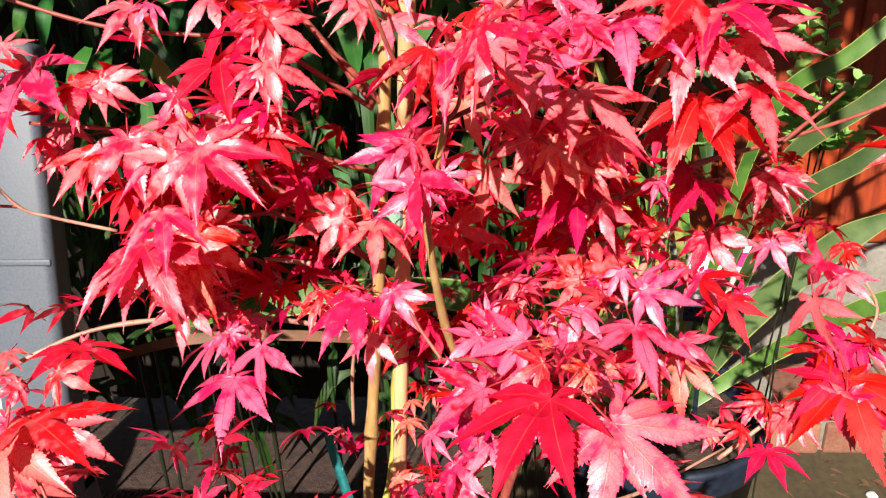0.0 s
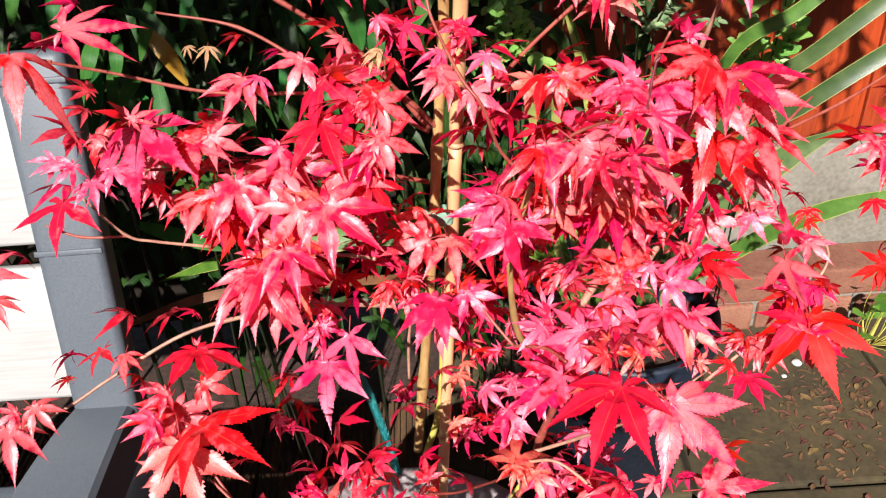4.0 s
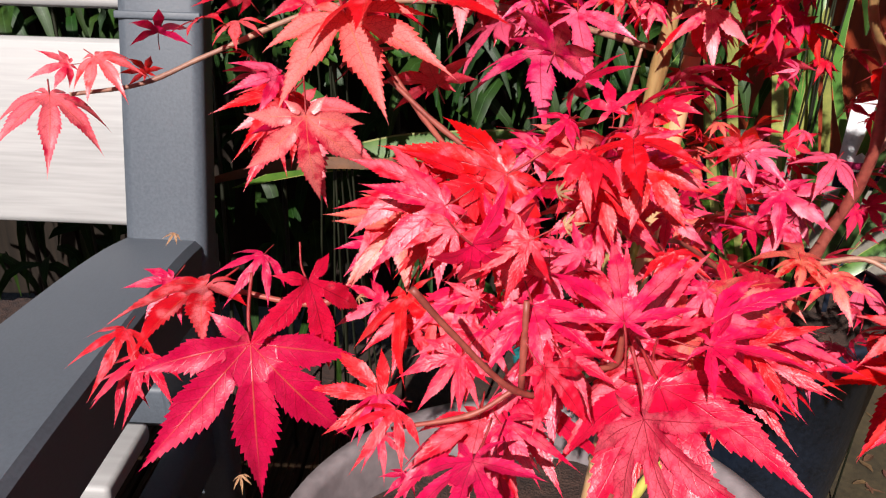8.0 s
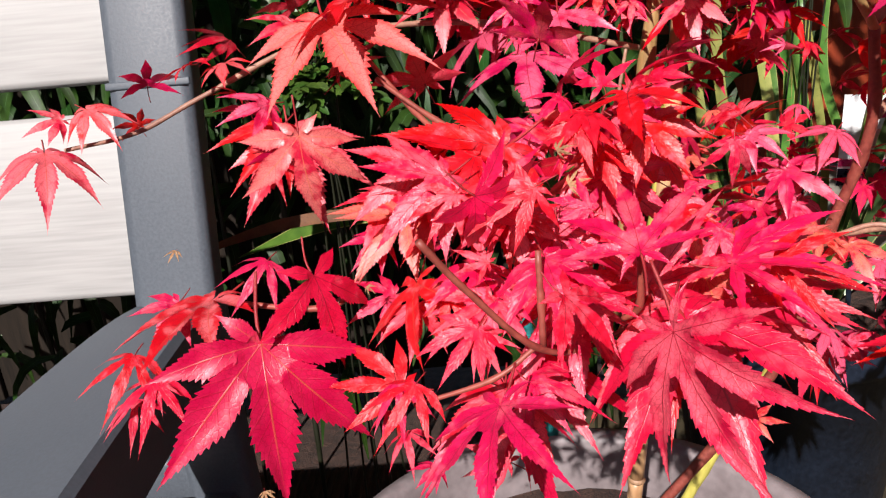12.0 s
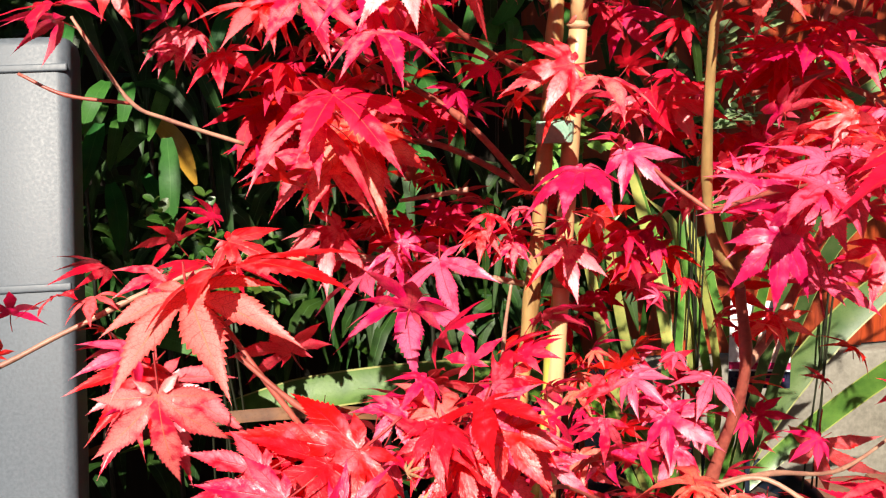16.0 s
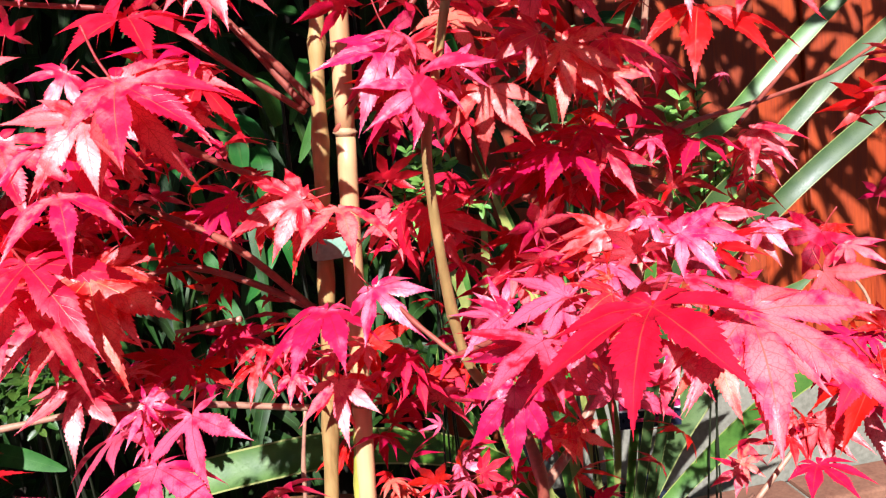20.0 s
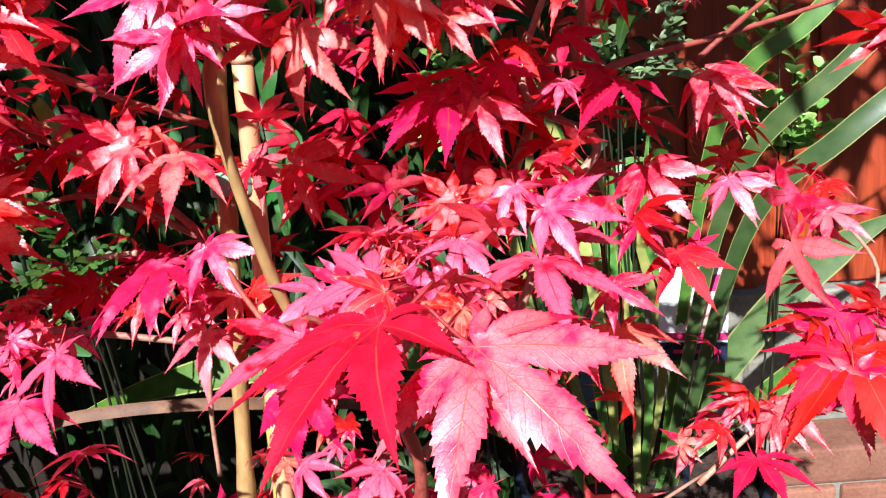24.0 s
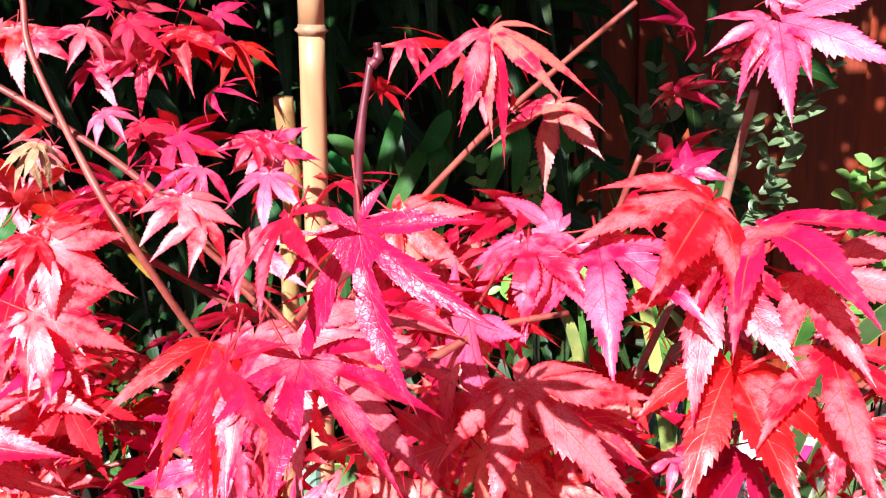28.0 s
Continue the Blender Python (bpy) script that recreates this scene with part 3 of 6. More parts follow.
# ---- the garden chair ----
def chair():
    top = thing("garden_armchair", (-0.70, 0.45, 0), "grey metal garden armchair with white slatted back, beside the pot", "chair")
    lean = pose(0, 0, 0, -14.5)
    foot = Vector((-0.405, 0.588, 0.578))

    def post(x):
        bm = bmesh.new()
        box((0.067, 0.034, 0.42), (-0.001, 0, 0.157), 0.009, bm=bm)
        return tagged(part("back_post", bm, GREY, top)), Matrix.Translation((x, foot.y, foot.z)) @ lean
    for x in (-0.405, -1.005):
        ob, m = post(x)
        ob.matrix_world = m
        # pressed ridges across the face of the post
        for z in (0.172, 0.340):
            r = part("crease", box((0.0675, 0.003, 0.006), (-0.001, 0, 0), 0.0012), GREY, ob)
            r.matrix_world = m @ pose(0, -0.0175, z)
        leg = part("rear_leg", box((0.058, 0.032, 0.56), (0, 0, 0), 0.008), GREY, top)
        leg.matrix_world = Matrix.Translation((x, 0.60, 0.285)) @ pose(0, 0, 0, 3)
        out = -1 if x > -0.7 else 1
        bm = bmesh.new()
        line = smooth_line([(x, 0.612, 0.572), (x, 0.54, 0.583), (x, 0.44, 0.585), (x, 0.30, 0.584), (x, 0.16, 0.574), (x, 0.06, 0.548), (x, 0.02, 0.50)], 6)
        rows = []
        for i, p in enumerate(line):
            d = (line[min(i + 1, len(line) - 1)] - line[max(i - 1, 0)]).normalized()
            up = Vector((1, 0, 0)).cross(d) * -1
            up = up if up.z > 0 else -up
            a, b = 0.029, 0.029 + 0.036 * min(1, i / 16)
            lo, hi = (-b, a) if out < 0 else (-a, b)
            rows.append([bm.verts.new(p + Vector((q, 0, 0)) + up * h) for q, h in ((lo, -0.060), (lo, -0.005), (lo + 0.005, 0), (hi - 0.005, 0), (hi, -0.005), (hi, -0.060))])
        for a, b in zip(rows, rows[1:]):
            for k in range(6):
                bm.faces.new((a[k], a[(k + 1) % 6], b[(k + 1) % 6], b[k]))
        bm.faces.new(rows[0]), bm.faces.new(rows[-1][::-1])
        bmesh.ops.recalc_face_normals(bm, faces=bm.faces[:])
        part("armrest", bm, GREY, top, smooth=False)
        leg = part("front_leg", box((0.05, 0.03, 0.46), (x - 0.022, 0.02, 0.23), 0.008), GREY, top)
        part("seat_rail", box((0.03, 0.56, 0.05), (x, 0.31, 0.365), 0.006), GREY, top)
    for k, z in enumerate((0.0785, 0.252)):
        s = part("back_slat", box((0.585, 0.018, 0.150), (0, 0, 0), 0.005), WHITE, top, "white wood-grained slat")
        s.matrix_world = Matrix.Translation((-0.725, foot.y + 0.004, foot.z)) @ lean @ Matrix.Translation((0, 0, z))
    for k in range(5):
        s = part("seat_slat", box((0.56, 0.085, 0.018), (-0.715, 0.09 + 0.105 * k, 0.40), 0.005), WHITE, top, "white wood-grained slat")
    part("rear_rail", box((0.57, 0.03, 0.045), (-0.705, 0.605, 0.395), 0.006), GREY, top)


chair()


# ---- the pot ----
def pot(name, place, radius, height, material, soil, label):
    top = thing(name, place, label, "plant pot")
    r, h = radius, height
    bm = lathe([(r * 0.001, 0), (r * 0.70, 0), (r * 0.74, 0.01), (r * 0.93, h - 0.045), (r * 0.985, h - 0.043), (r * 1.0, h - 0.036), (r * 1.0, h - 0.006), (r * 0.99, h), (r * 0.93, h), (r * 0.915, h - 0.006), (r * 0.88, h - 0.05), (r * 0.80, h * 0.3)])
    ob = part("body", bm, material, top)
    ob.matrix_world = Matrix.Translation(place)
    bm = lathe([(0.001, soil + 0.006), (r * 0.3, soil + 0.008), (r * 0.6, soil), (r * 0.875, soil - 0.004)], 48)
    rnd = random.Random(5)
    for v in bm.verts:
        v.co.z += rnd.uniform(-0.004, 0.004)
    ob = part("compost", bm, SOIL, top, "dark compost")
    ob.matrix_world = Matrix.Translation(place)
    return top


POT = Vector((-0.10, 0.405, 0))
pot("plant_pot", POT, 0.197, 0.42, POTCLAY, 0.375, "grey-brown round plastic pot holding the red maple")
pot("plant_pot", Vector((0.245, 0.94, 0)), 0.155, 0.37, BLACKPOT, 0.34, "dark navy nursery pot holding the strap-leaved plant")


# ---- canes and tie ----
def cane(name, a, b, r, material, label, marks):
    """A cane of several internodes with a swollen ring at each node."""
    a, b = Vector(a), Vector(b)
    top = thing(name, a, label, "plant cane")
    cuts = [0.0, *marks, 1.0]
    for i, (s, e) in enumerate(zip(cuts, cuts[1:])):
        line = [a.lerp(b, s + (e - s) * k / 8) for k in range(9)]
        rr = [r * (1 + 0.05 * (abs(k - 4) / 4) ** 3) * (1 - 0.07 * s) for k in range(9)]
        part("internode", tube(line, rr[0], rr[-1] * 0.99, 16, wobble=0.012, seed=i), material, top)
    for s in marks:
        half = 0.0022 / (b - a).length
        line = [a.lerp(b, s + half * k) for k in (-1, -0.5, 0, 0.5, 1)]
        part("node_ring", tube(line, r * 1.03, r * 1.03, 16, (0.5,)), NODE, top, "pale ridge at a node of the cane")


NODE = surface("cane_node", (0.30, 0.15, 0.07), (0.50, 0.31, 0.18), 60, 0.6, None, 0.3, 0.0005)
cane("bamboo_cane", (-0.0634, 0.474, 0.375), (0.008, 0.461, 1.30), 0.0052, CANE, "pale tan bamboo cane pushed into the pot beside the stem", (0.09, 0.25, 0.42, 0.58, 0.73, 0.88))


# ---- the maple ----
maple = thing("japanese_maple", (POT.x, POT.y, 0.375), "young Japanese maple with bright red palmate leaves, growing in a pot", "tree")


def limb(name, material, r0, r1, *points):
    line = smooth_line(points, 7)
    n = len(line)
    length = sum((b - a).length for a, b in zip(line, line[1:]))
    marks = [i / max(2, round(length / 0.06)) for i in range(1, max(2, round(length / 0.06)))]
    part(name, tube(line, r0, r1, 10, marks, wobble=0.05, seed=n), material, maple)


def leaf(x, y, z, rx, ry, rz, size, tint, shape):
    ob = part("leaf", leaf_mesh(tint, shape), None, maple)
    s = size / 1000
    ob.matrix_world = pose(x, y, z, rx, ry, rz) @ Matrix.Diagonal((s * (0.92 + 0.16 * ((x * 977 + z * 331) % 1)), s, s, 1))


limb("stem", BARK, .0044, .0038, (-0.072, 0.470, 0.590), (-0.060, 0.468, 0.690), (-0.049, 0.467, 0.780), (-0.039, 0.467, 0.874), (-0.032, 0.466, 0.945), (-0.027, 0.466, 0.985), (-0.025, 0.462, 1.025))
limb("stem", YOUNG, .0032, .0028, (-0.066, 0.475, 0.575), (-0.049, 0.473, 0.637), (-0.041, 0.470, 0.715), (-0.036, 0.468, 0.761))
limb("stem", PALETWIG, 0.0013, 0.0010, (-0.073, 0.462, 0.688), (-0.070, 0.462, 0.732), (-0.064, 0.464, 0.767))
limb("stem", TWIG, .0033, .0027, (-0.075, 0.430, 0.435), (0.014, 0.420, 0.569), (0.036, 0.410, 0.662), (0.048, 0.399, 0.723), (0.037, 0.383, 0.776))
limb("branch", BARK, .0023, .0018, (0.037, 0.383, 0.776), (0.012, 0.362, 0.813), (0.003, 0.339, 0.892), (0.007, 0.332, 0.921), (0.015, 0.326, 0.954))
limb("branch", TWIG, .0013, .0008, (0.015, 0.326, 0.954), (0.040, 0.330, 0.964), (0.063, 0.345, 0.972), (0.085, 0.355, 0.973))
limb("branch", TWIG, .0010, .0007, (0.015, 0.326, 0.954), (-0.003, 0.320, 0.977), (-0.013, 0.310, 1.008), (-0.023, 0.315, 1.022), (-0.035, 0.320, 1.049), (-0.038, 0.325, 1.062), (-0.042, 0.330, 1.077))
limb("branch", TWIG, .0010, .0006, (0.015, 0.326, 0.954), (0.021, 0.320, 0.963), (0.026, 0.300, 0.990), (0.041, 0.285, 1.006), (0.052, 0.260, 1.018), (0.054, 0.255, 1.024))
limb("twig", MAROON, .0007, .0005, (0.054, 0.253, 1.025), (0.055, 0.254, 1.037), (0.057, 0.256, 1.048))
limb("branch", PALETWIG, 0.0030, 0.0014, (0.037, 0.384, 0.779), (0.074, 0.420, 0.806), (0.101, 0.450, 0.843), (0.134, 0.480, 0.908), (0.139, 0.470, 0.895), (0.144, 0.450, 0.973), (0.149, 0.430, 1.023))
limb("branch", PALETWIG, 0.0026, 0.0014, (0.050, 0.400, 0.729), (0.080, 0.420, 0.752), (0.126, 0.430, 0.838), (0.141, 0.440, 0.861), (0.110, 0.450, 0.890), (0.146, 0.470, 0.969))
limb("branch", PALETWIG, 0.0019, 0.0010, (-0.057, 0.465, 0.765), (-0.136, 0.450, 0.786), (-0.188, 0.435, 0.792), (-0.239, 0.420, 0.789), (-0.294, 0.400, 0.768), (-0.326, 0.385, 0.755), (-0.357, 0.370, 0.752))
limb("branch", TWIG, 0.0021, 0.0009, (-0.040, 0.464, 0.926), (-0.082, 0.462, 0.984), (-0.130, 0.460, 1.024), (-0.179, 0.455, 1.057), (-0.202, 0.450, 1.077))
limb("branch", TWIG, 0.0017, 0.0008, (-0.041, 0.464, 0.924), (-0.087, 0.450, 0.962), (-0.115, 0.430, 0.992), (-0.159, 0.450, 1.013), (-0.212, 0.460, 1.023))
limb("branch", TWIG, 0.0012, 0.0007, (-0.115, 0.420, 0.977), (-0.174, 0.410, 0.986), (-0.230, 0.400, 1.007), (-0.269, 0.380, 1.026), (-0.248, 0.375, 1.024))
limb("branch", TWIG, 0.0022, 0.0011, (-0.050, 0.466, 0.818), (-0.091, 0.462, 0.863), (-0.144, 0.450, 0.896), (-0.178, 0.430, 0.921), (-0.235, 0.420, 0.931))
limb("branch", TWIG, 0.0022, 0.0012, (-0.051, 0.467, 0.820), (-0.093, 0.470, 0.844), (-0.123, 0.475, 0.851), (-0.162, 0.460, 0.844))
limb("branch", PALETWIG, 0.0012, 0.0008, (-0.208, 0.440, 0.854), (-0.243, 0.430, 0.868), (-0.260, 0.425, 0.878), (-0.276, 0.420, 0.908), (-0.282, 0.420, 0.919))
limb("twig", TWIG, 0.0010, 0.0008, (-0.260, 0.425, 0.877), (-0.289, 0.420, 0.882), (-0.310, 0.420, 0.893))
limb("branch", TWIG, 0.0022, 0.0012, (-0.032, 0.466, 0.923), (-0.051, 0.460, 0.948), (-0.067, 0.455, 0.968))
limb("branch", TWIG, 0.0020, 0.0012, (-0.044, 0.466, 0.882), (-0.081, 0.450, 0.901), (-0.112, 0.430, 0.923), (-0.129, 0.410, 0.938))
limb("branch", TWIG, 0.0019, 0.0009, (-0.027, 0.464, 0.912), (-0.005, 0.462, 0.939), (0.019, 0.460, 0.971), (0.050, 0.455, 1.003), (0.076, 0.450, 1.026), (0.111, 0.440, 1.054))
limb("twig", TWIG, 0.0010, 0.0008, (0.102, 0.410, 0.986), (0.109, 0.405, 1.007))
limb("branch", TWIG, 0.0019, 0.0009, (0.058, 0.420, 0.870), (0.104, 0.425, 0.879), (0.153, 0.440, 0.894), (0.202, 0.460, 0.900), (0.270, 0.490, 0.911), (0.317, 0.510, 0.926))
limb("twig", TWIG, 0.0014, 0.0010, (0.189, 0.450, 0.891), (0.212, 0.460, 0.906), (0.244, 0.480, 0.924))
limb("branch", PALETWIG, 0.0017, 0.0009, (0.191, 0.460, 0.663), (0.222, 0.465, 0.691), (0.261, 0.480, 0.714), (0.300, 0.500, 0.758), (0.280, 0.510, 0.797))
limb("branch", PALETWIG, 0.0017, 0.0009, (0.027, 0.385, 0.671), (0.066, 0.400, 0.667), (0.129, 0.440, 0.646), (0.201, 0.480, 0.657))
limb("branch", PALETWIG, 0.0014, 0.0009, (0.020, 0.370, 0.677), (0.043, 0.360, 0.684), (0.074, 0.340, 0.663), (0.082, 0.310, 0.661))
limb("twig", TWIG, 0.0012, 0.0009, (0.006, 0.345, 0.819), (0.025, 0.330, 0.828), (0.035, 0.310, 0.833))
limb("twig", TWIG, 0.0011, 0.0009, (0.006, 0.345, 0.819), (-0.008, 0.360, 0.832), (-0.016, 0.372, 0.842))
limb("branch", TWIG, 0.0009, 0.0007, (-0.170, 0.150, 0.771), (-0.161, 0.155, 0.757), (-0.145, 0.160, 0.738), (-0.130, 0.170, 0.732), (-0.106, 0.190, 0.733))
limb("twig", TWIG, 0.0007, 0.0006, (-0.145, 0.160, 0.738), (-0.156, 0.158, 0.731), (-0.176, 0.160, 0.724))
limb("twig", TWIG, 0.0009, 0.0008, (-0.143, 0.162, 0.737), (-0.143, 0.165, 0.761))
limb("twig", TWIG, 0.0009, 0.0008, (-0.122, 0.170, 0.739), (-0.119, 0.165, 0.745), (-0.120, 0.160, 0.761))
limb("branch", TWIG, 0.0010, 0.0009, (-0.106, 0.190, 0.733), (-0.076, 0.300, 0.718), (-0.035, 0.340, 0.683), (0.003, 0.390, 0.637), (0.017, 0.412, 0.622))
limb("twig", TWIG, 0.0009, 0.0009, (-0.189, 0.275, 0.788), (-0.169, 0.260, 0.775), (-0.149, 0.245, 0.766))
limb("branch", TWIG, 0.0013, 0.0009, (-0.190, 0.235, 0.743), (-0.205, 0.225, 0.724), (-0.242, 0.230, 0.725))
limb("twig", TWIG, 0.0012, 0.0009, (-0.009, 0.450, 0.780), (-0.015, 0.460, 0.782), (-0.033, 0.466, 0.793))
limb("stem", YOUNG, .0040, .0030, (-0.038, 0.450, 0.430), (-0.016, 0.450, 0.480), (0.007, 0.440, 0.533), (0.020, 0.420, 0.588))
limb("bud", MAROON, .0008, .0005, (0.057, 0.256, 1.047), (0.058, 0.256, 1.048), (0.058, 0.256, 1.050))
limb("branch", TWIG, .0011, .0008, (-0.130, 0.225, 0.742), (-0.158, 0.243, 0.764), (-0.176, 0.266, 0.777), (-0.192, 0.282, 0.794), (-0.200, 0.284, 0.806))
limb("twig", PALETWIG, .0016, .0012, (-0.089, 0.455, 0.823), (-0.109, 0.468, 0.819), (-0.127, 0.478, 0.816))

# leaves: place, turn in degrees, length in millimetres, tint and shape
leaf(-0.206, 0.287, 0.808, -22, 7, -166, 50.3, "k", 0)
leaf(-0.195, 0.296, 0.814, 18, 4, -133, 52.0, "r", 1)
leaf(-0.110, 0.399, 0.794, -38, 17, 166, 37.2, "p", 10)
leaf(-0.127, 0.390, 0.776, -12, 4, 170, 45.4, "p", 1)
leaf(-0.219, 0.387, 0.800, 2, -10, -156, 43.2, "r", 0)
leaf(-0.107, 0.347, 0.942, -86, 23, -175, 48.4, "r", 9)
leaf(-0.147, 0.429, 0.856, -63, 21, 159, 31.8, "k", 10)
leaf(-0.163, 0.417, 0.841, -23, 8, -156, 41.1, "k", 0)
leaf(-0.032, 0.388, 0.880, -11, -4, -170, 37.7, "k", 2)
leaf(0.001, 0.325, 0.929, -27, 31, 159, 36.5, "p", 10)
leaf(-0.006, 0.338, 0.947, -93, 20, -162, 30.5, "p", 3)
leaf(0.107, 0.353, 0.835, -3, -5, -176, 38.4, "p", 1)
leaf(0.084, 0.257, 0.845, -22, 19, -150, 48.7, "r", 1)
leaf(0.059, 0.269, 0.848, -13, 7, 139, 52.9, "c", 0)
leaf(-0.221, 0.190, 0.729, -67, -9, -157, 49.5, "r", 0)
leaf(-0.206, 0.204, 0.743, -68, -4, -128, 28.9, "w", 10)
leaf(-0.246, 0.226, 0.728, -3, 9, 148, 35.4, "r", 0)
leaf(-0.155, 0.125, 0.744, -24, 24, 148, 26.8, "w", 11)
leaf(-0.122, 0.150, 0.765, 29, -11, -10, 28.5, "w", 11)
leaf(-0.122, 0.121, 0.760, -75, 39, 127, 34.6, "w", 11)
leaf(-0.124, 0.214, 0.783, -6, -4, 179, 18.1, "w", 7)
leaf(-0.167, 0.215, 0.763, -3, -18, 132, 24.1, "w", 0)
leaf(-0.111, 0.220, 0.786, -6, 11, 165, 26.3, "w", 10)
leaf(-0.177, 0.214, 0.734, -27, 30, 154, 29.8, "r", 10)
leaf(-0.229, 0.317, 0.761, -84, -2, -171, 40.5, "k", 1)
leaf(-0.170, 0.405, 0.925, -42, 0, -160, 42.5, "r", 0)
leaf(-0.004, 0.395, 0.873, -39, 28, 145, 32.4, "r", 10)
leaf(-0.043, 0.377, 0.838, -9, 0, 149, 40.3, "p", 7)
leaf(-0.022, 0.374, 0.845, -34, 27, -168, 28.0, "p", 1)
leaf(-0.213, 0.436, 0.901, -36, 8, 164, 31.7, "r", 0)
leaf(-0.243, 0.470, 0.916, -33, -9, 158, 30.5, "r", 7)
leaf(0.137, 0.479, 0.647, -89, 2, 136, 48.0, "r", 3)
leaf(0.034, 0.443, 0.685, -6, 1, 133, 37.7, "p", 10)
leaf(0.024, 0.443, 0.692, -6, -25, 117, 24.6, "p", 0)
leaf(0.062, 0.407, 0.749, 5, -9, 131, 22.9, "o", 10)
leaf(0.031, 0.352, 0.923, -71, -5, 155, 30.6, "k", 2)
leaf(0.154, 0.425, 0.887, -3, -3, 138, 42.6, "c", 8)
leaf(0.030, 0.297, 0.834, -4, -20, 127, 33.9, "p", 10)
leaf(0.168, 0.451, 0.841, -88, 20, 142, 20.7, "r", 9)
leaf(0.072, 0.327, 0.965, -17, 14, -142, 35.8, "r", 1)
leaf(0.127, 0.382, 0.997, -0, -30, 159, 49.3, "r", 7)
leaf(0.139, 0.374, 0.991, 5, 21, -161, 46.3, "r", 2)
leaf(0.134, 0.377, 0.947, -15, 3, -171, 48.1, "r", 7)
leaf(0.159, 0.369, 0.956, -13, 2, 169, 48.3, "r", 8)
leaf(0.075, 0.387, 0.934, -10, -3, -150, 40.1, "o", 1)
leaf(0.089, 0.377, 0.853, 37, 7, -0, 38.1, "r", 3)
leaf(0.110, 0.383, 0.845, -89, 52, 162, 36.0, "p", 9)
leaf(0.059, 0.343, 0.976, -76, -25, 128, 45.1, "p", 10)
leaf(0.081, 0.369, 0.983, -5, -9, 155, 23.9, "p", 1)
leaf(0.055, 0.249, 1.026, -64, 17, 163, 25.2, "w", 11)
leaf(0.046, 0.247, 1.028, -32, 23, 151, 16.1, "w", 11)
leaf(0.046, 0.246, 1.008, -31, 0, -131, 23.8, "w", 11)
leaf(0.034, 0.247, 1.007, -36, 30, 157, 23.4, "w", 11)
leaf(0.088, 0.399, 0.770, 37, 16, -14, 51.3, "p", 1)
leaf(-0.104, 0.413, 0.988, -10, 32, -158, 47.0, "r", 1)
leaf(-0.106, 0.392, 0.969, -21, -2, -166, 44.5, "r", 0)
leaf(-0.194, 0.416, 0.954, -5, -4, -175, 37.5, "r", 1)
leaf(0.073, 0.357, 0.829, -88, -11, -178, 39.2, "p", 2)
leaf(0.052, 0.278, 0.845, -4, 15, 148, 27.0, "o", 10)
leaf(0.231, 0.443, 0.803, -64, 41, 128, 38.6, "r", 10)
leaf(0.256, 0.428, 0.741, -81, 6, 155, 45.3, "r", 1)
leaf(0.210, 0.424, 0.700, -5, -1, -177, 31.8, "c", 0)
leaf(0.026, 0.309, 0.831, -93, -20, -178, 23.6, "p", 3)
leaf(0.022, 0.315, 0.812, -64, -9, 173, 30.0, "p", 7)
leaf(-0.146, 0.419, 0.785, -16, 17, 127, 40.1, "p", 1)
leaf(-0.302, 0.416, 0.783, -1, 18, 168, 26.8, "r", 10)
leaf(-0.282, 0.409, 0.783, -6, 11, -178, 26.8, "r", 8)
leaf(0.240, 0.457, 0.823, -90, -28, 132, 38.0, "p", 3)
leaf(-0.045, 0.408, 0.887, -16, -38, 140, 28.5, "k", 3)
leaf(-0.041, 0.444, 0.787, -38, 27, 150, 31.5, "r", 10)
leaf(-0.052, 0.288, 0.702, -27, 20, -122, 42.1, "o", 10)
leaf(-0.226, 0.420, 0.961, -22, 16, 168, 65.4, "p", 0)
leaf(-0.281, 0.397, 0.922, -14, 4, 174, 39.6, "r", 10)
leaf(0.029, 0.382, 0.993, -4, 9, 162, 33.5, "r", 2)
leaf(-0.141, 0.130, 0.765, -47, 10, -120, 15.9, "w", 10)
leaf(-0.103, 0.146, 0.762, 5, 10, -113, 22.6, "w", 11)
leaf(-0.157, 0.164, 0.776, -99, 45, -176, 22.1, "w", 3)
leaf(-0.108, 0.280, 0.778, 41, -22, -18, 17.8, "w", 10)
leaf(-0.120, 0.261, 0.766, 36, -8, 23, 29.3, "k", 9)
leaf(-0.103, 0.264, 0.776, -33, 59, -92, 22.5, "w", 8)
leaf(-0.057, 0.285, 0.762, 12, -28, -1, 22.4, "w", 8)
leaf(-0.060, 0.280, 0.754, -67, -4, 171, 17.1, "w", 9)
leaf(-0.158, 0.255, 0.768, 14, 5, 11, 32.2, "w", 3)
leaf(-0.084, 0.266, 0.762, 7, 52, -58, 19.8, "r", 9)
leaf(-0.088, 0.287, 0.778, 33, 12, -75, 15.4, "w", 1)
leaf(-0.117, 0.252, 0.763, -114, -16, -155, 36.4, "r", 2)
leaf(0.008, 0.365, 0.682, 13, 4, -15, 46.0, "o", 9)
leaf(-0.026, 0.398, 0.686, -22, 37, 152, 23.1, "p", 10)
leaf(-0.009, 0.398, 0.690, -67, 16, 171, 21.5, "r", 9)
leaf(-0.173, 0.395, 0.721, -47, 17, 145, 20.0, "p", 0)
leaf(0.077, 0.397, 0.891, 1, -13, 148, 44.0, "c", 7)
leaf(-0.104, 0.341, 0.939, -29, 23, -142, 43.9, "r", 0)
leaf(-0.199, 0.410, 0.955, -18, 35, -120, 30.7, "r", 1)
leaf(-0.190, 0.400, 0.918, -15, -23, 172, 34.9, "r", 2)
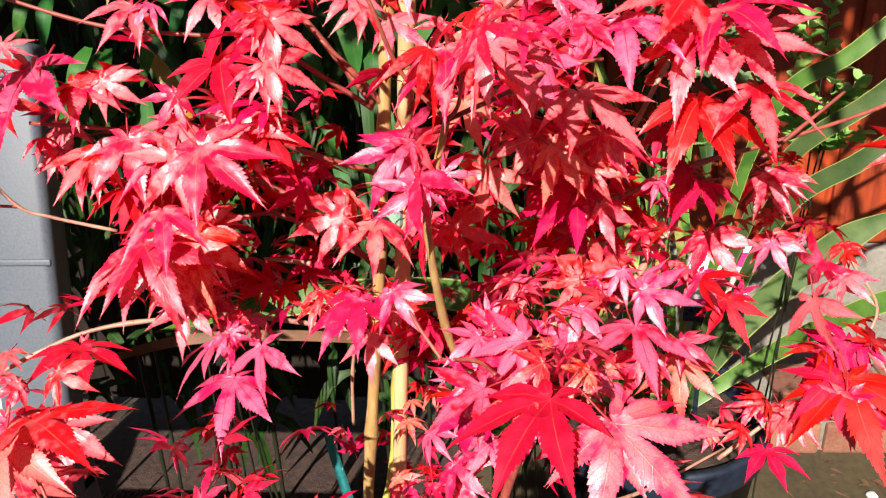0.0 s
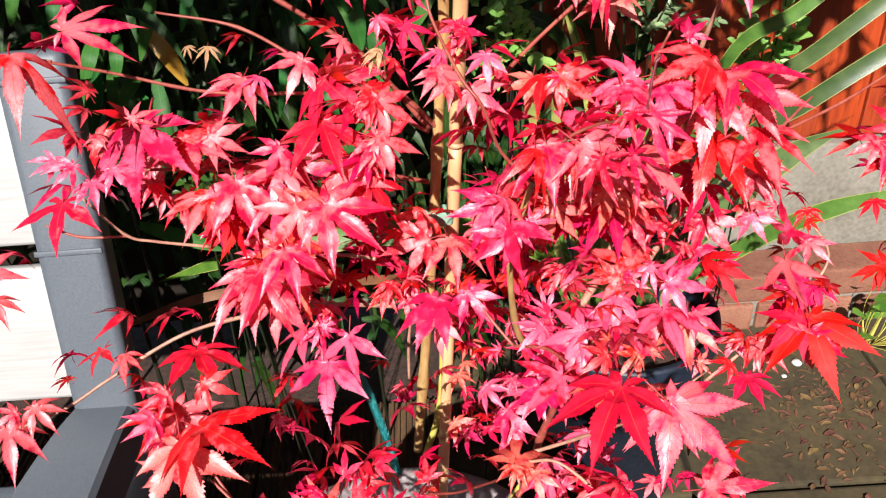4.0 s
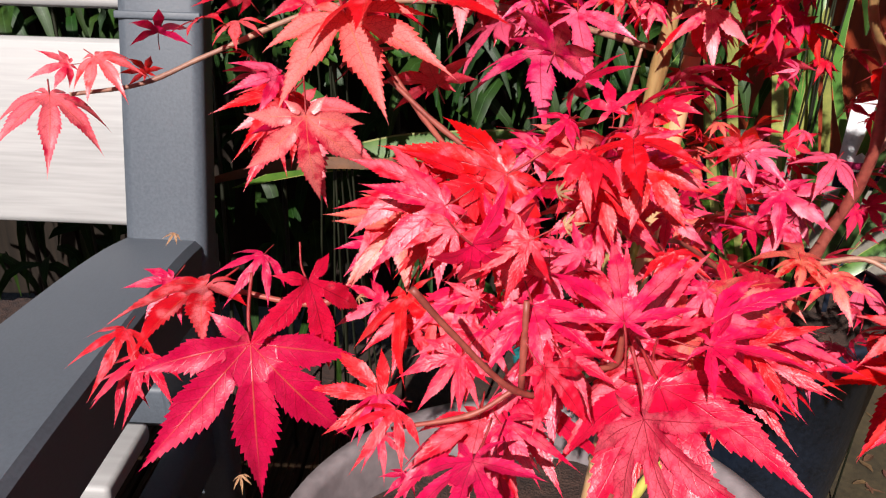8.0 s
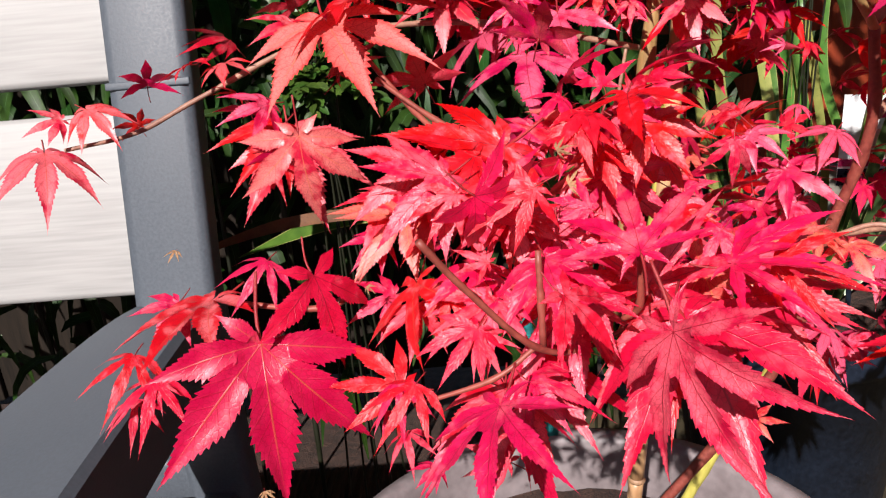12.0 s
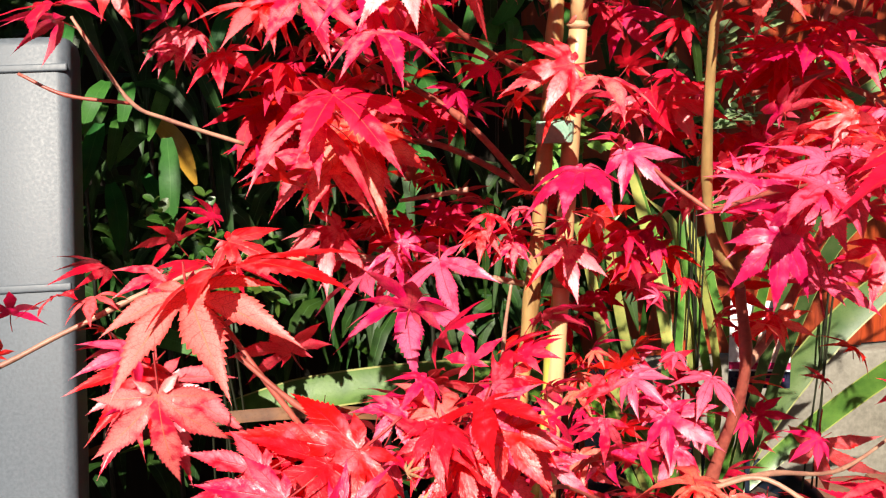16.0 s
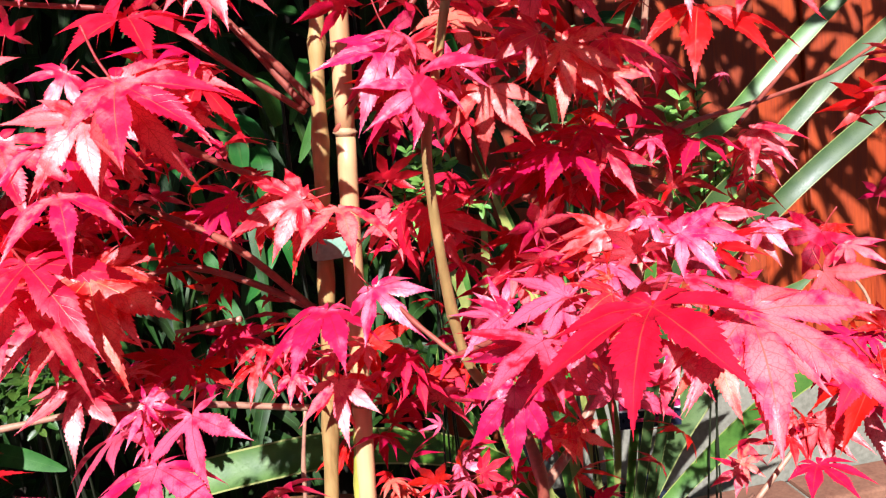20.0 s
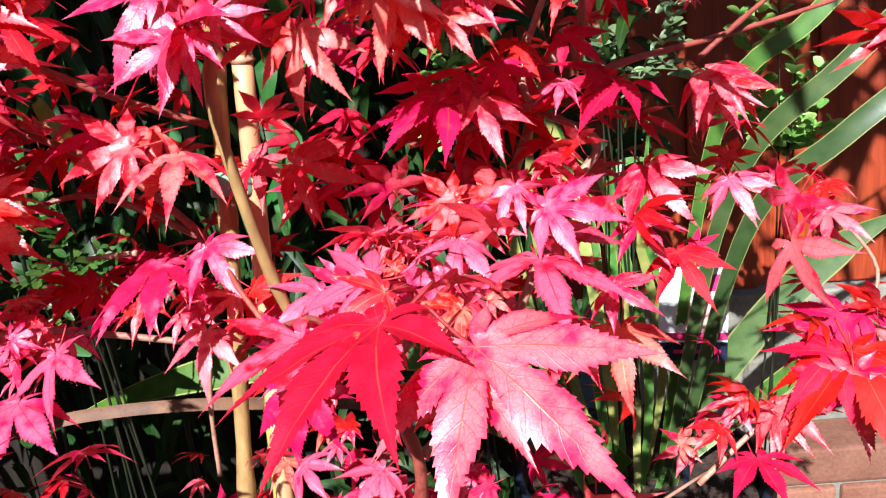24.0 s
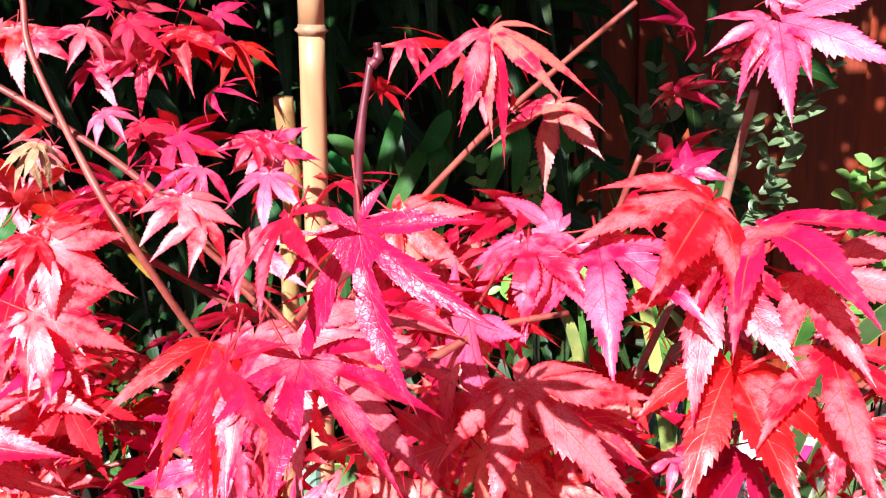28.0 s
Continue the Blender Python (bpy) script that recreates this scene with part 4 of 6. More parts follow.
leaf(-0.139, 0.380, 0.922, -8, -9, -177, 30.6, "r", 3)
leaf(-0.156, 0.370, 0.876, -23, 10, -152, 46.9, "r", 1)
leaf(-0.135, 0.355, 0.901, -17, 3, -163, 37.3, "r", 2)
leaf(-0.169, 0.380, 0.866, -5, -3, -167, 43.3, "r", 3)
leaf(-0.113, 0.430, 1.057, -39, 3, -169, 25.8, "r", 1)
leaf(-0.125, 0.440, 1.059, -28, -19, 176, 25.1, "r", 2)
leaf(-0.096, 0.450, 1.042, -36, 17, -160, 21.8, "r", 1)
leaf(-0.056, 0.440, 1.052, -28, 18, -164, 27.8, "r", 2)
leaf(-0.075, 0.450, 1.044, -14, -26, 163, 18.9, "r", 3)
leaf(-0.151, 0.400, 0.997, -20, -24, 171, 30.1, "r", 2)
leaf(-0.116, 0.420, 0.999, -28, -27, 163, 26.7, "r", 1)
leaf(-0.094, 0.420, 0.995, -27, 28, -146, 22.8, "r", 1)
leaf(-0.141, 0.400, 0.998, -16, -22, 172, 17.3, "p", 5)
leaf(-0.258, 0.380, 0.957, -18, -36, 162, 18.3, "p", 4)
leaf(-0.247, 0.400, 0.967, -15, -19, -175, 11.4, "r", 5)
leaf(-0.251, 0.380, 0.945, -22, -2, -156, 21.3, "p", 2)
leaf(-0.220, 0.390, 0.980, 30, 46, -46, 15.9, "r", 4)
leaf(-0.238, 0.385, 0.950, -29, 15, -142, 18.3, "p", 1)
leaf(-0.270, 0.385, 0.958, -4, -44, 141, 16.8, "p", 4)
leaf(-0.259, 0.400, 0.966, -7, -33, 169, 11.8, "c", 5)
leaf(-0.224, 0.410, 0.925, -10, -5, -164, 16.4, "r", 3)
leaf(-0.182, 0.410, 0.893, -7, -12, -176, 23.1, "c", 3)
leaf(-0.137, 0.400, 0.936, -25, -20, 170, 27.5, "r", 1)
leaf(-0.126, 0.390, 0.924, -18, -12, 178, 28.0, "o", 2)
leaf(-0.234, 0.370, 1.042, 12, 29, -68, 39.5, "r", 4)
leaf(-0.262, 0.360, 1.034, -14, -7, -158, 43.2, "r", 3)
leaf(-0.338, 0.370, 0.891, -3, 21, -98, 29.0, "r", 1)
leaf(-0.335, 0.370, 0.868, -15, 3, -141, 24.0, "r", 2)
leaf(-0.132, 0.400, 0.783, -2, -4, -174, 9.6, "p", 3)
leaf(-0.079, 0.440, 0.810, -15, -6, 176, 19.4, "r", 2)
leaf(-0.063, 0.440, 0.813, -14, 13, -162, 16.0, "r", 2)
leaf(-0.077, 0.470, 0.659, 55, -10, 19, 17.9, "c", 2)
leaf(-0.023, 0.500, 0.636, -3, 20, -148, 15.6, "c", 2)
leaf(-0.024, 0.430, 0.732, -9, 10, -168, 12.5, "o", 2)
leaf(-0.018, 0.500, 0.592, -7, -5, 168, 23.6, "p", 2)
leaf(0.004, 0.500, 0.599, 6, 30, -114, 20.6, "p", 1)
leaf(0.011, 0.400, 0.738, -9, -9, 159, 12.5, "p", 2)
leaf(0.031, 0.400, 0.723, -13, -17, 142, 25.8, "p", 1)
leaf(0.002, 0.400, 0.769, 55, -29, 45, 8.4, "p", 3)
leaf(0.038, 0.350, 0.822, -19, 27, -150, 18.2, "p", 0)
leaf(0.049, 0.410, 0.828, -15, 9, 179, 19.9, "r", 2)
leaf(0.073, 0.420, 0.836, -16, -11, 151, 23.1, "c", 2)
leaf(0.015, 0.400, 0.652, 16, -28, 98, 21.3, "r", 2)
leaf(0.017, 0.400, 0.641, 2, 20, -148, 20.5, "o", 2)
leaf(0.106, 0.500, 0.551, -6, -1, 163, 29.7, "p", 2)
leaf(0.090, 0.330, 0.682, 2, -25, 98, 33.8, "r", 1)
leaf(0.149, 0.330, 0.679, 25, 28, -99, 45.6, "r", 1)
leaf(0.128, 0.360, 0.659, -6, -1, 155, 14.9, "c", 2)
leaf(-0.095, 0.270, 0.773, 13, -27, 123, 12.6, "w", 2)
leaf(-0.057, 0.300, 0.758, -6, -1, -180, 11.7, "r", 2)
leaf(-0.125, 0.270, 0.777, -3, -23, 144, 15.4, "w", 1)
leaf(-0.199, 0.330, 0.819, -18, 36, -126, 22.5, "r", 1)
leaf(-0.230, 0.340, 0.805, -3, -40, 144, 20.4, "r", 2)
leaf(-0.248, 0.350, 0.770, 4, -40, 137, 24.8, "p", 2)
leaf(-0.255, 0.360, 0.742, -12, 8, -152, 20.2, "r", 5)
leaf(-0.368, 0.371, 0.751, -21, -7, -155, 42.5, "r", 2)
leaf(-0.341, 0.370, 0.771, -20, 16, -135, 26.7, "r", 2)
leaf(-0.355, 0.370, 0.767, 7, -45, 131, 17.7, "r", 1)
leaf(-0.247, 0.384, 0.746, -41, 2, -162, 51.5, "r", 0)
leaf(-0.251, 0.380, 0.753, -18, -29, 169, 41.6, "r", 2)
leaf(-0.225, 0.225, 0.741, -12, -27, 167, 16.7, "w", 5)
leaf(-0.273, 0.220, 0.713, -11, -22, -179, 19.9, "w", 5)
leaf(-0.266, 0.215, 0.706, -12, -13, -171, 18.9, "w", 5)
leaf(-0.263, 0.240, 0.722, -22, -30, 168, 18.3, "w", 1)
leaf(-0.111, 0.153, 0.746, -18, 18, -178, 43.3, "w", 2)
leaf(-0.154, 0.174, 0.716, -6, -4, 172, 29.3, "w", 3)
leaf(-0.143, 0.170, 0.775, -23, -39, 133, 17.8, "w", 4)
leaf(-0.165, 0.200, 0.771, -21, -40, 139, 24.7, "w", 1)
leaf(-0.173, 0.220, 0.770, -17, -43, 135, 24.4, "w", 1)
leaf(-0.177, 0.210, 0.728, -21, -7, 176, 19.1, "w", 2)
leaf(-0.185, 0.220, 0.728, -3, -42, 121, 16.0, "w", 1)
leaf(-0.162, 0.190, 0.769, -33, -23, 159, 15.0, "w", 4)
leaf(-0.141, 0.170, 0.757, -22, 12, -176, 22.7, "w", 2)
leaf(-0.135, 0.150, 0.755, -17, 22, -166, 15.8, "w", 2)
leaf(-0.093, 0.150, 0.760, 20, 47, -125, 16.5, "w", 5)
leaf(-0.148, 0.150, 0.735, -1, 24, -156, 15.5, "w", 3)
leaf(-0.175, 0.160, 0.730, -8, -21, 158, 15.0, "w", 5)
leaf(-0.110, 0.165, 0.745, -11, 1, 165, 31.9, "w", 3)
leaf(-0.105, 0.220, 0.777, -42, 24, -175, 20.8, "w", 0)
leaf(-0.118, 0.220, 0.770, -45, 6, 174, 18.3, "w", 0)
leaf(-0.094, 0.200, 0.738, -8, 41, -141, 39.2, "o", 1)
leaf(-0.158, 0.200, 0.744, -23, -4, 175, 21.1, "w", 2)
leaf(-0.189, 0.230, 0.744, -17, -29, 156, 14.2, "w", 2)
leaf(-0.147, 0.200, 0.759, -34, 4, 179, 18.3, "w", 1)
leaf(-0.127, 0.190, 0.762, 41, -44, 45, 11.5, "w", 1)
leaf(-0.137, 0.180, 0.743, -21, -9, 163, 10.7, "w", 2)
leaf(-0.167, 0.200, 0.736, -27, 22, -156, 14.5, "w", 4)
leaf(-0.110, 0.190, 0.738, -25, -24, 140, 19.0, "w", 1)
leaf(-0.092, 0.190, 0.753, -29, -22, 140, 12.0, "w", 1)
leaf(-0.156, 0.220, 0.771, 1, -34, 121, 27.0, "w", 1)
leaf(-0.167, 0.230, 0.768, 33, -31, 65, 17.8, "w", 4)
leaf(-0.125, 0.230, 0.768, -12, 6, -172, 14.1, "w", 2)
leaf(-0.141, 0.250, 0.761, -18, -18, 158, 21.0, "w", 1)
leaf(-0.108, 0.240, 0.774, -19, 29, -139, 20.2, "w", 0)
leaf(-0.096, 0.280, 0.772, 38, 33, -55, 15.8, "w", 4)
leaf(-0.127, 0.280, 0.765, -21, -17, 159, 16.9, "w", 1)
leaf(-0.092, 0.260, 0.757, -18, -18, 148, 20.9, "w", 1)
leaf(-0.116, 0.260, 0.756, -17, -9, 166, 14.4, "w", 7)
leaf(-0.183, 0.240, 0.755, -13, -24, 155, 22.5, "w", 1)
leaf(-0.057, 0.330, 0.702, -13, -4, 164, 11.6, "o", 2)
leaf(-0.078, 0.280, 0.720, -14, -11, 155, 22.2, "w", 7)
leaf(0.008, 0.362, 0.682, -14, 2, 164, 20.9, "o", 2)
leaf(0.024, 0.360, 0.676, -20, 13, 176, 25.5, "o", 1)
leaf(0.049, 0.330, 0.840, -2, -34, 92, 28.8, "p", 1)
leaf(0.010, 0.450, 0.697, -18, -2, 162, 16.9, "p", 2)
leaf(0.028, 0.460, 0.713, 37, 39, -75, 18.2, "c", 1)
leaf(0.003, 0.470, 0.708, -18, -12, 153, 13.2, "p", 2)
leaf(0.083, 0.300, 0.684, -4, -32, 90, 48.4, "c", 1)
leaf(0.051, 0.280, 0.661, -10, -23, 109, 39.6, "r", 1)
leaf(0.045, 0.420, 0.598, -1, -6, 151, 25.0, "p", 3)
leaf(0.058, 0.420, 0.588, 3, 33, -134, 19.9, "p", 1)
leaf(0.057, 0.450, 0.548, 4, 17, -174, 18.1, "c", 3)
leaf(-0.022, 0.350, 0.585, 13, 31, -110, 16.5, "o", 1)
leaf(0.018, 0.298, 0.990, -21, 6, 178, 34.6, "r", 2)
leaf(0.036, 0.300, 0.989, -16, 24, -165, 32.4, "r", 2)
leaf(-0.005, 0.381, 1.009, -34, -1, 175, 19.5, "p", 1)
leaf(-0.030, 0.390, 1.010, -12, -21, 160, 20.4, "p", 3)
leaf(-0.027, 0.380, 0.996, -16, -30, 148, 21.7, "r", 2)
leaf(-0.015, 0.380, 0.988, -20, 34, -144, 24.3, "r", 1)
leaf(-0.058, 0.420, 1.012, -19, -18, 167, 16.5, "c", 5)
leaf(-0.051, 0.420, 1.017, -32, 24, -156, 22.8, "c", 4)
leaf(0.074, 0.370, 0.989, -23, 8, 173, 30.1, "p", 2)
leaf(0.094, 0.370, 0.988, -23, 12, 175, 41.7, "p", 2)
leaf(0.083, 0.380, 0.989, -3, -45, 100, 28.7, "p", 1)
leaf(0.124, 0.400, 0.982, 53, 32, -53, 15.1, "r", 1)
leaf(0.129, 0.378, 0.979, -32, -6, 155, 43.0, "r", 1)
leaf(0.152, 0.375, 0.977, -5, 36, -132, 36.7, "r", 0)
leaf(0.125, 0.420, 0.998, 40, 30, -56, 16.5, "r", 1)
leaf(0.032, 0.285, 0.996, -35, 22, -144, 35.6, "r", 8)
leaf(0.012, 0.290, 0.992, -13, -24, -174, 25.6, "r", 9)
leaf(0.029, 0.285, 0.987, -12, -23, -179, 15.1, "r", 9)
leaf(-0.002, 0.327, 0.944, -11, -31, 168, 16.7, "p", 2)
leaf(0.083, 0.450, 1.019, -36, -6, 163, 31.4, "o", 1)
leaf(0.057, 0.450, 1.025, -28, 9, 178, 16.8, "r", 2)
leaf(0.150, 0.410, 1.046, -19, 44, -155, 35.8, "p", 1)
leaf(0.147, 0.410, 1.046, -15, -40, 122, 19.3, "p", 2)
leaf(0.153, 0.410, 1.045, -27, 19, 174, 22.7, "p", 2)
leaf(0.147, 0.410, 1.053, 47, 46, -70, 11.8, "p", 1)
leaf(0.052, 0.360, 0.942, -40, -13, 179, 21.2, "o", 1)
leaf(0.086, 0.360, 0.937, -34, 19, -166, 27.1, "o", 7)
leaf(0.021, 0.360, 0.953, -43, 6, -162, 23.7, "o", 1)
leaf(0.070, 0.370, 0.928, -36, -23, 166, 24.0, "o", 1)
leaf(0.060, 0.370, 0.954, 41, -55, 65, 15.0, "o", 1)
leaf(0.044, 0.370, 0.940, -11, -52, 132, 11.6, "o", 1)
leaf(0.061, 0.375, 0.926, -30, -11, 177, 10.6, "o", 2)
leaf(0.090, 0.370, 0.933, -29, 38, -147, 19.4, "o", 1)
leaf(0.090, 0.385, 0.890, -35, 7, -174, 24.8, "r", 1)
leaf(0.085, 0.390, 0.900, -19, -32, 151, 20.0, "c", 2)
leaf(0.191, 0.440, 0.887, -23, 26, -173, 32.0, "r", 2)
leaf(0.145, 0.430, 0.890, 2, -32, 105, 34.6, "c", 1)
leaf(0.125, 0.420, 0.891, -27, -7, 169, 16.9, "p", 2)
leaf(0.087, 0.376, 0.852, -13, -22, 131, 16.6, "p", 6)
leaf(0.078, 0.360, 0.843, -27, -12, 169, 26.5, "p", 1)
leaf(0.111, 0.360, 0.852, -2, 42, -119, 28.4, "p", 1)
leaf(0.101, 0.370, 0.859, -32, 7, -176, 19.9, "p", 4)
leaf(0.159, 0.440, 0.822, -27, 16, -174, 26.0, "r", 1)
leaf(0.144, 0.430, 0.834, -20, -13, 158, 16.3, "r", 2)
leaf(0.220, 0.498, 0.823, -31, 13, 175, 27.3, "r", 1)
leaf(0.217, 0.500, 0.830, 33, -47, 61, 7.8, "r", 2)
leaf(0.265, 0.490, 0.819, -22, 12, 169, 18.7, "r", 2)
leaf(0.240, 0.490, 0.823, -8, -43, 99, 11.0, "r", 4)
leaf(0.177, 0.440, 0.804, -26, 16, -176, 30.8, "c", 1)
leaf(0.187, 0.450, 0.802, 40, 38, -68, 13.9, "c", 1)
leaf(0.119, 0.420, 0.860, -24, 8, -177, 19.6, "r", 2)
leaf(0.107, 0.430, 0.850, -14, -31, 144, 17.1, "c", 2)
leaf(0.071, 0.420, 0.841, -5, -37, 135, 16.9, "c", 2)
leaf(0.046, 0.410, 0.836, -20, -12, 175, 19.5, "r", 2)
leaf(0.057, 0.400, 0.837, -7, -34, 143, 17.4, "p", 2)
leaf(0.135, 0.370, 0.816, -14, 30, -147, 20.5, "r", 1)
leaf(0.026, 0.350, 0.830, -5, -37, 135, 22.9, "p", 1)
leaf(0.026, 0.350, 0.827, -19, 25, -135, 14.0, "p", 1)
leaf(0.285, 0.500, 0.727, -18, -29, 120, 22.1, "r", 1)
leaf(0.297, 0.500, 0.730, -19, 6, 162, 24.3, "r", 2)
leaf(0.272, 0.490, 0.736, -21, -25, 129, 37.9, "r", 1)
leaf(0.232, 0.450, 0.709, -22, -13, 145, 23.5, "r", 1)
leaf(0.229, 0.450, 0.713, -5, 29, -157, 31.9, "r", 2)
leaf(0.212, 0.450, 0.719, 6, -36, 102, 16.3, "r", 2)
leaf(0.189, 0.470, 0.680, 5, -36, 95, 20.3, "r", 1)
leaf(0.295, 0.500, 0.694, -26, -1, 155, 39.3, "r", 1)
leaf(0.261, 0.440, 0.745, -20, 14, 169, 62.6, "c", 1)
leaf(0.254, 0.440, 0.745, -16, -21, 119, 37.8, "c", 1)
leaf(0.276, 0.440, 0.738, -7, 21, -179, 27.7, "c", 2)
leaf(0.192, 0.420, 0.720, -5, -20, 123, 19.1, "r", 2)
leaf(0.250, 0.450, 0.815, -14, 29, -167, 23.6, "r", 1)
leaf(0.257, 0.470, 0.821, -1, 34, -158, 11.8, "c", 2)
leaf(0.294, 0.450, 0.897, -21, 30, -178, 30.9, "r", 1)
leaf(0.285, 0.450, 0.898, -9, -33, 109, 24.2, "r", 2)
leaf(0.296, 0.450, 0.883, -21, 1, 149, 25.8, "r", 2)
leaf(0.300, 0.450, 0.908, 48, -34, 9, 27.1, "r", 1)
leaf(0.354, 0.500, 0.748, -6, -35, 90, 28.9, "c", 1)
leaf(0.349, 0.500, 0.748, -16, 6, 154, 23.8, "c", 2)
leaf(0.326, 0.500, 0.817, -17, 14, 163, 19.6, "c", 2)
leaf(0.376, 0.500, 0.740, -15, 27, -177, 28.8, "c", 1)
leaf(-0.027, 0.410, 0.811, -16, -42, 142, 16.2, "r", 1)
leaf(0.009, 0.410, 0.868, -18, 49, -127, 32.6, "r", 1)
leaf(0.016, 0.430, 0.850, -36, 24, -159, 16.7, "c", 1)
leaf(-0.009, 0.420, 0.800, -25, -11, 177, 22.1, "c", 2)
leaf(-0.004, 0.430, 0.785, -24, 1, -174, 20.4, "c", 2)
leaf(0.158, 0.470, 0.924, -38, 19, 172, 18.7, "c", 2)
leaf(0.192, 0.470, 0.919, -38, -15, 150, 8.6, "p", 2)
leaf(0.145, 0.450, 0.931, -41, -4, 161, 21.0, "r", 2)
leaf(-0.154, 0.430, 0.858, -33, -42, 152, 18.8, "r", 1)
leaf(-0.194, 0.480, 0.871, -23, -53, 142, 24.8, "c", 1)
leaf(-0.181, 0.480, 0.874, -24, 53, -130, 27.6, "c", 1)
leaf(-0.203, 0.470, 0.853, -30, -32, 167, 24.7, "c", 2)
leaf(-0.199, 0.470, 0.861, -36, -14, 180, 28.8, "c", 2)
leaf(-0.182, 0.470, 0.852, -34, -19, 175, 17.9, "c", 2)
leaf(-0.170, 0.500, 0.879, 0, 61, -103, 16.3, "c", 1)
leaf(-0.123, 0.500, 0.870, -21, 54, -134, 21.9, "c", 1)
leaf(-0.130, 0.500, 0.853, -32, 29, -162, 21.4, "c", 2)
leaf(-0.102, 0.520, 0.834, -35, -36, 150, 20.6, "c", 1)
leaf(-0.240, 0.450, 0.905, -33, -39, 171, 18.9, "r", 2)
leaf(-0.200, 0.460, 0.916, -42, 10, -167, 12.5, "r", 2)
leaf(-0.171, 0.460, 0.910, -40, 22, -164, 19.2, "r", 2)
leaf(-0.146, 0.460, 0.912, -31, -9, 178, 24.0, "r", 3)
leaf(-0.182, 0.470, 0.905, -41, -8, -178, 12.8, "c", 2)
leaf(-0.076, 0.500, 0.792, -28, -23, 156, 20.8, "c", 2)
leaf(-0.099, 0.520, 0.801, -28, -40, 142, 24.9, "c", 1)
leaf(-0.067, 0.460, 0.788, -39, 6, 176, 18.2, "r", 1)
leaf(-0.160, 0.500, 0.792, -21, -36, 153, 20.2, "c", 2)
leaf(-0.140, 0.520, 0.792, -17, 47, -130, 19.2, "c", 1)
leaf(-0.126, 0.420, 0.802, -21, -35, 149, 21.0, "r", 2)
leaf(0.056, 0.528, 0.666, -18, -35, 118, 27.8, "p", 1)
leaf(0.066, 0.520, 0.646, -28, -14, 145, 31.3, "p", 1)
leaf(0.024, 0.530, 0.689, -5, 45, -134, 23.8, "p", 1)
leaf(0.060, 0.530, 0.678, 11, 47, -116, 14.5, "c", 1)
leaf(0.038, 0.520, 0.631, -20, -8, 153, 15.6, "c", 2)
leaf(0.078, 0.360, 0.858, -9, -57, 88, 21.8, "r", 1)
leaf(0.060, 0.450, 0.882, -38, -11, 151, 19.7, "c", 2)
leaf(0.108, 0.450, 0.878, -39, 38, 176, 24.9, "c", 1)
leaf(0.081, 0.460, 0.879, 71, -35, -4, 19.0, "c", 1)
leaf(0.067, 0.500, 0.823, -41, -18, 146, 25.3, "c", 1)
leaf(0.033, 0.500, 0.748, -27, -10, 154, 15.8, "c", 2)
leaf(0.028, 0.520, 0.755, -25, -37, 128, 20.1, "c", 1)
leaf(0.055, 0.500, 0.754, -28, -8, 153, 15.6, "c", 2)
leaf(0.023, 0.450, 0.865, -25, 51, -157, 16.9, "c", 1)
leaf(0.042, 0.520, 0.792, -29, -21, 146, 21.0, "c", 2)
leaf(0.105, 0.500, 0.775, -28, -19, 140, 20.4, "c", 2)
leaf(0.113, 0.480, 0.792, -31, -4, 150, 21.1, "c", 2)
leaf(-0.017, 0.500, 0.694, -21, 18, -176, 21.7, "o", 2)
leaf(0.104, 0.500, 0.660, 8, 46, -126, 24.1, "c", 1)
leaf(-0.036, 0.420, 0.675, -12, 35, -145, 20.3, "o", 1)
leaf(-0.048, 0.520, 0.716, -24, -13, 159, 23.4, "c", 2)
leaf(-0.010, 0.520, 0.662, -16, 25, -167, 17.8, "c", 2)
leaf(0.057, 0.300, 0.846, -2, -42, 126, 18.4, "o", 1)
leaf(0.060, 0.310, 0.849, 58, -17, 28, 6.8, "o", 1)
leaf(0.079, 0.310, 0.835, -12, -35, 138, 17.4, "o", 1)
leaf(0.088, 0.310, 0.837, 21, 43, -79, 9.9, "o", 1)
leaf(0.080, 0.255, 0.841, -24, 2, 167, 33.8, "r", 2)
leaf(0.022, 0.350, 0.815, 51, -4, 8, 15.2, "p", 4)
leaf(-0.031, 0.450, 0.701, -10, 9, -158, 18.8, "o", 2)
leaf(-0.080, 0.450, 0.693, -8, -15, 171, 12.0, "r", 2)
leaf(-0.024, 0.470, 0.718, -1, -28, 141, 11.8, "c", 2)
leaf(-0.042, 0.500, 0.622, -8, -25, 145, 18.5, "c", 1)
leaf(-0.024, 0.500, 0.616, 2, 25, -125, 15.1, "c", 2)
leaf(-0.179, 0.450, 0.660, 4, -29, 152, 16.8, "r", 2)
leaf(-0.168, 0.450, 0.671, -7, 17, -129, 16.8, "c", 2)
leaf(-0.075, 0.520, 0.895, -10, -39, 149, 18.3, "c", 2)
leaf(-0.096, 0.550, 0.912, -11, -46, 139, 17.7, "c", 1)
leaf(-0.094, 0.520, 0.866, -8, -38, 149, 18.7, "c", 2)
leaf(0.049, 0.500, 0.808, -11, -28, 145, 21.2, "c", 2)
leaf(0.063, 0.460, 0.847, -19, -11, 166, 22.1, "c", 2)
leaf(0.034, 0.480, 0.830, -18, -14, 165, 19.8, "c", 2)
leaf(0.105, 0.420, 0.845, -26, -12, 158, 25.7, "c", 1)
leaf(0.120, 0.440, 0.862, -29, -8, 163, 25.3, "c", 1)
leaf(-0.129, 0.400, 0.803, 34, 47, -59, 15.7, "p", 4)
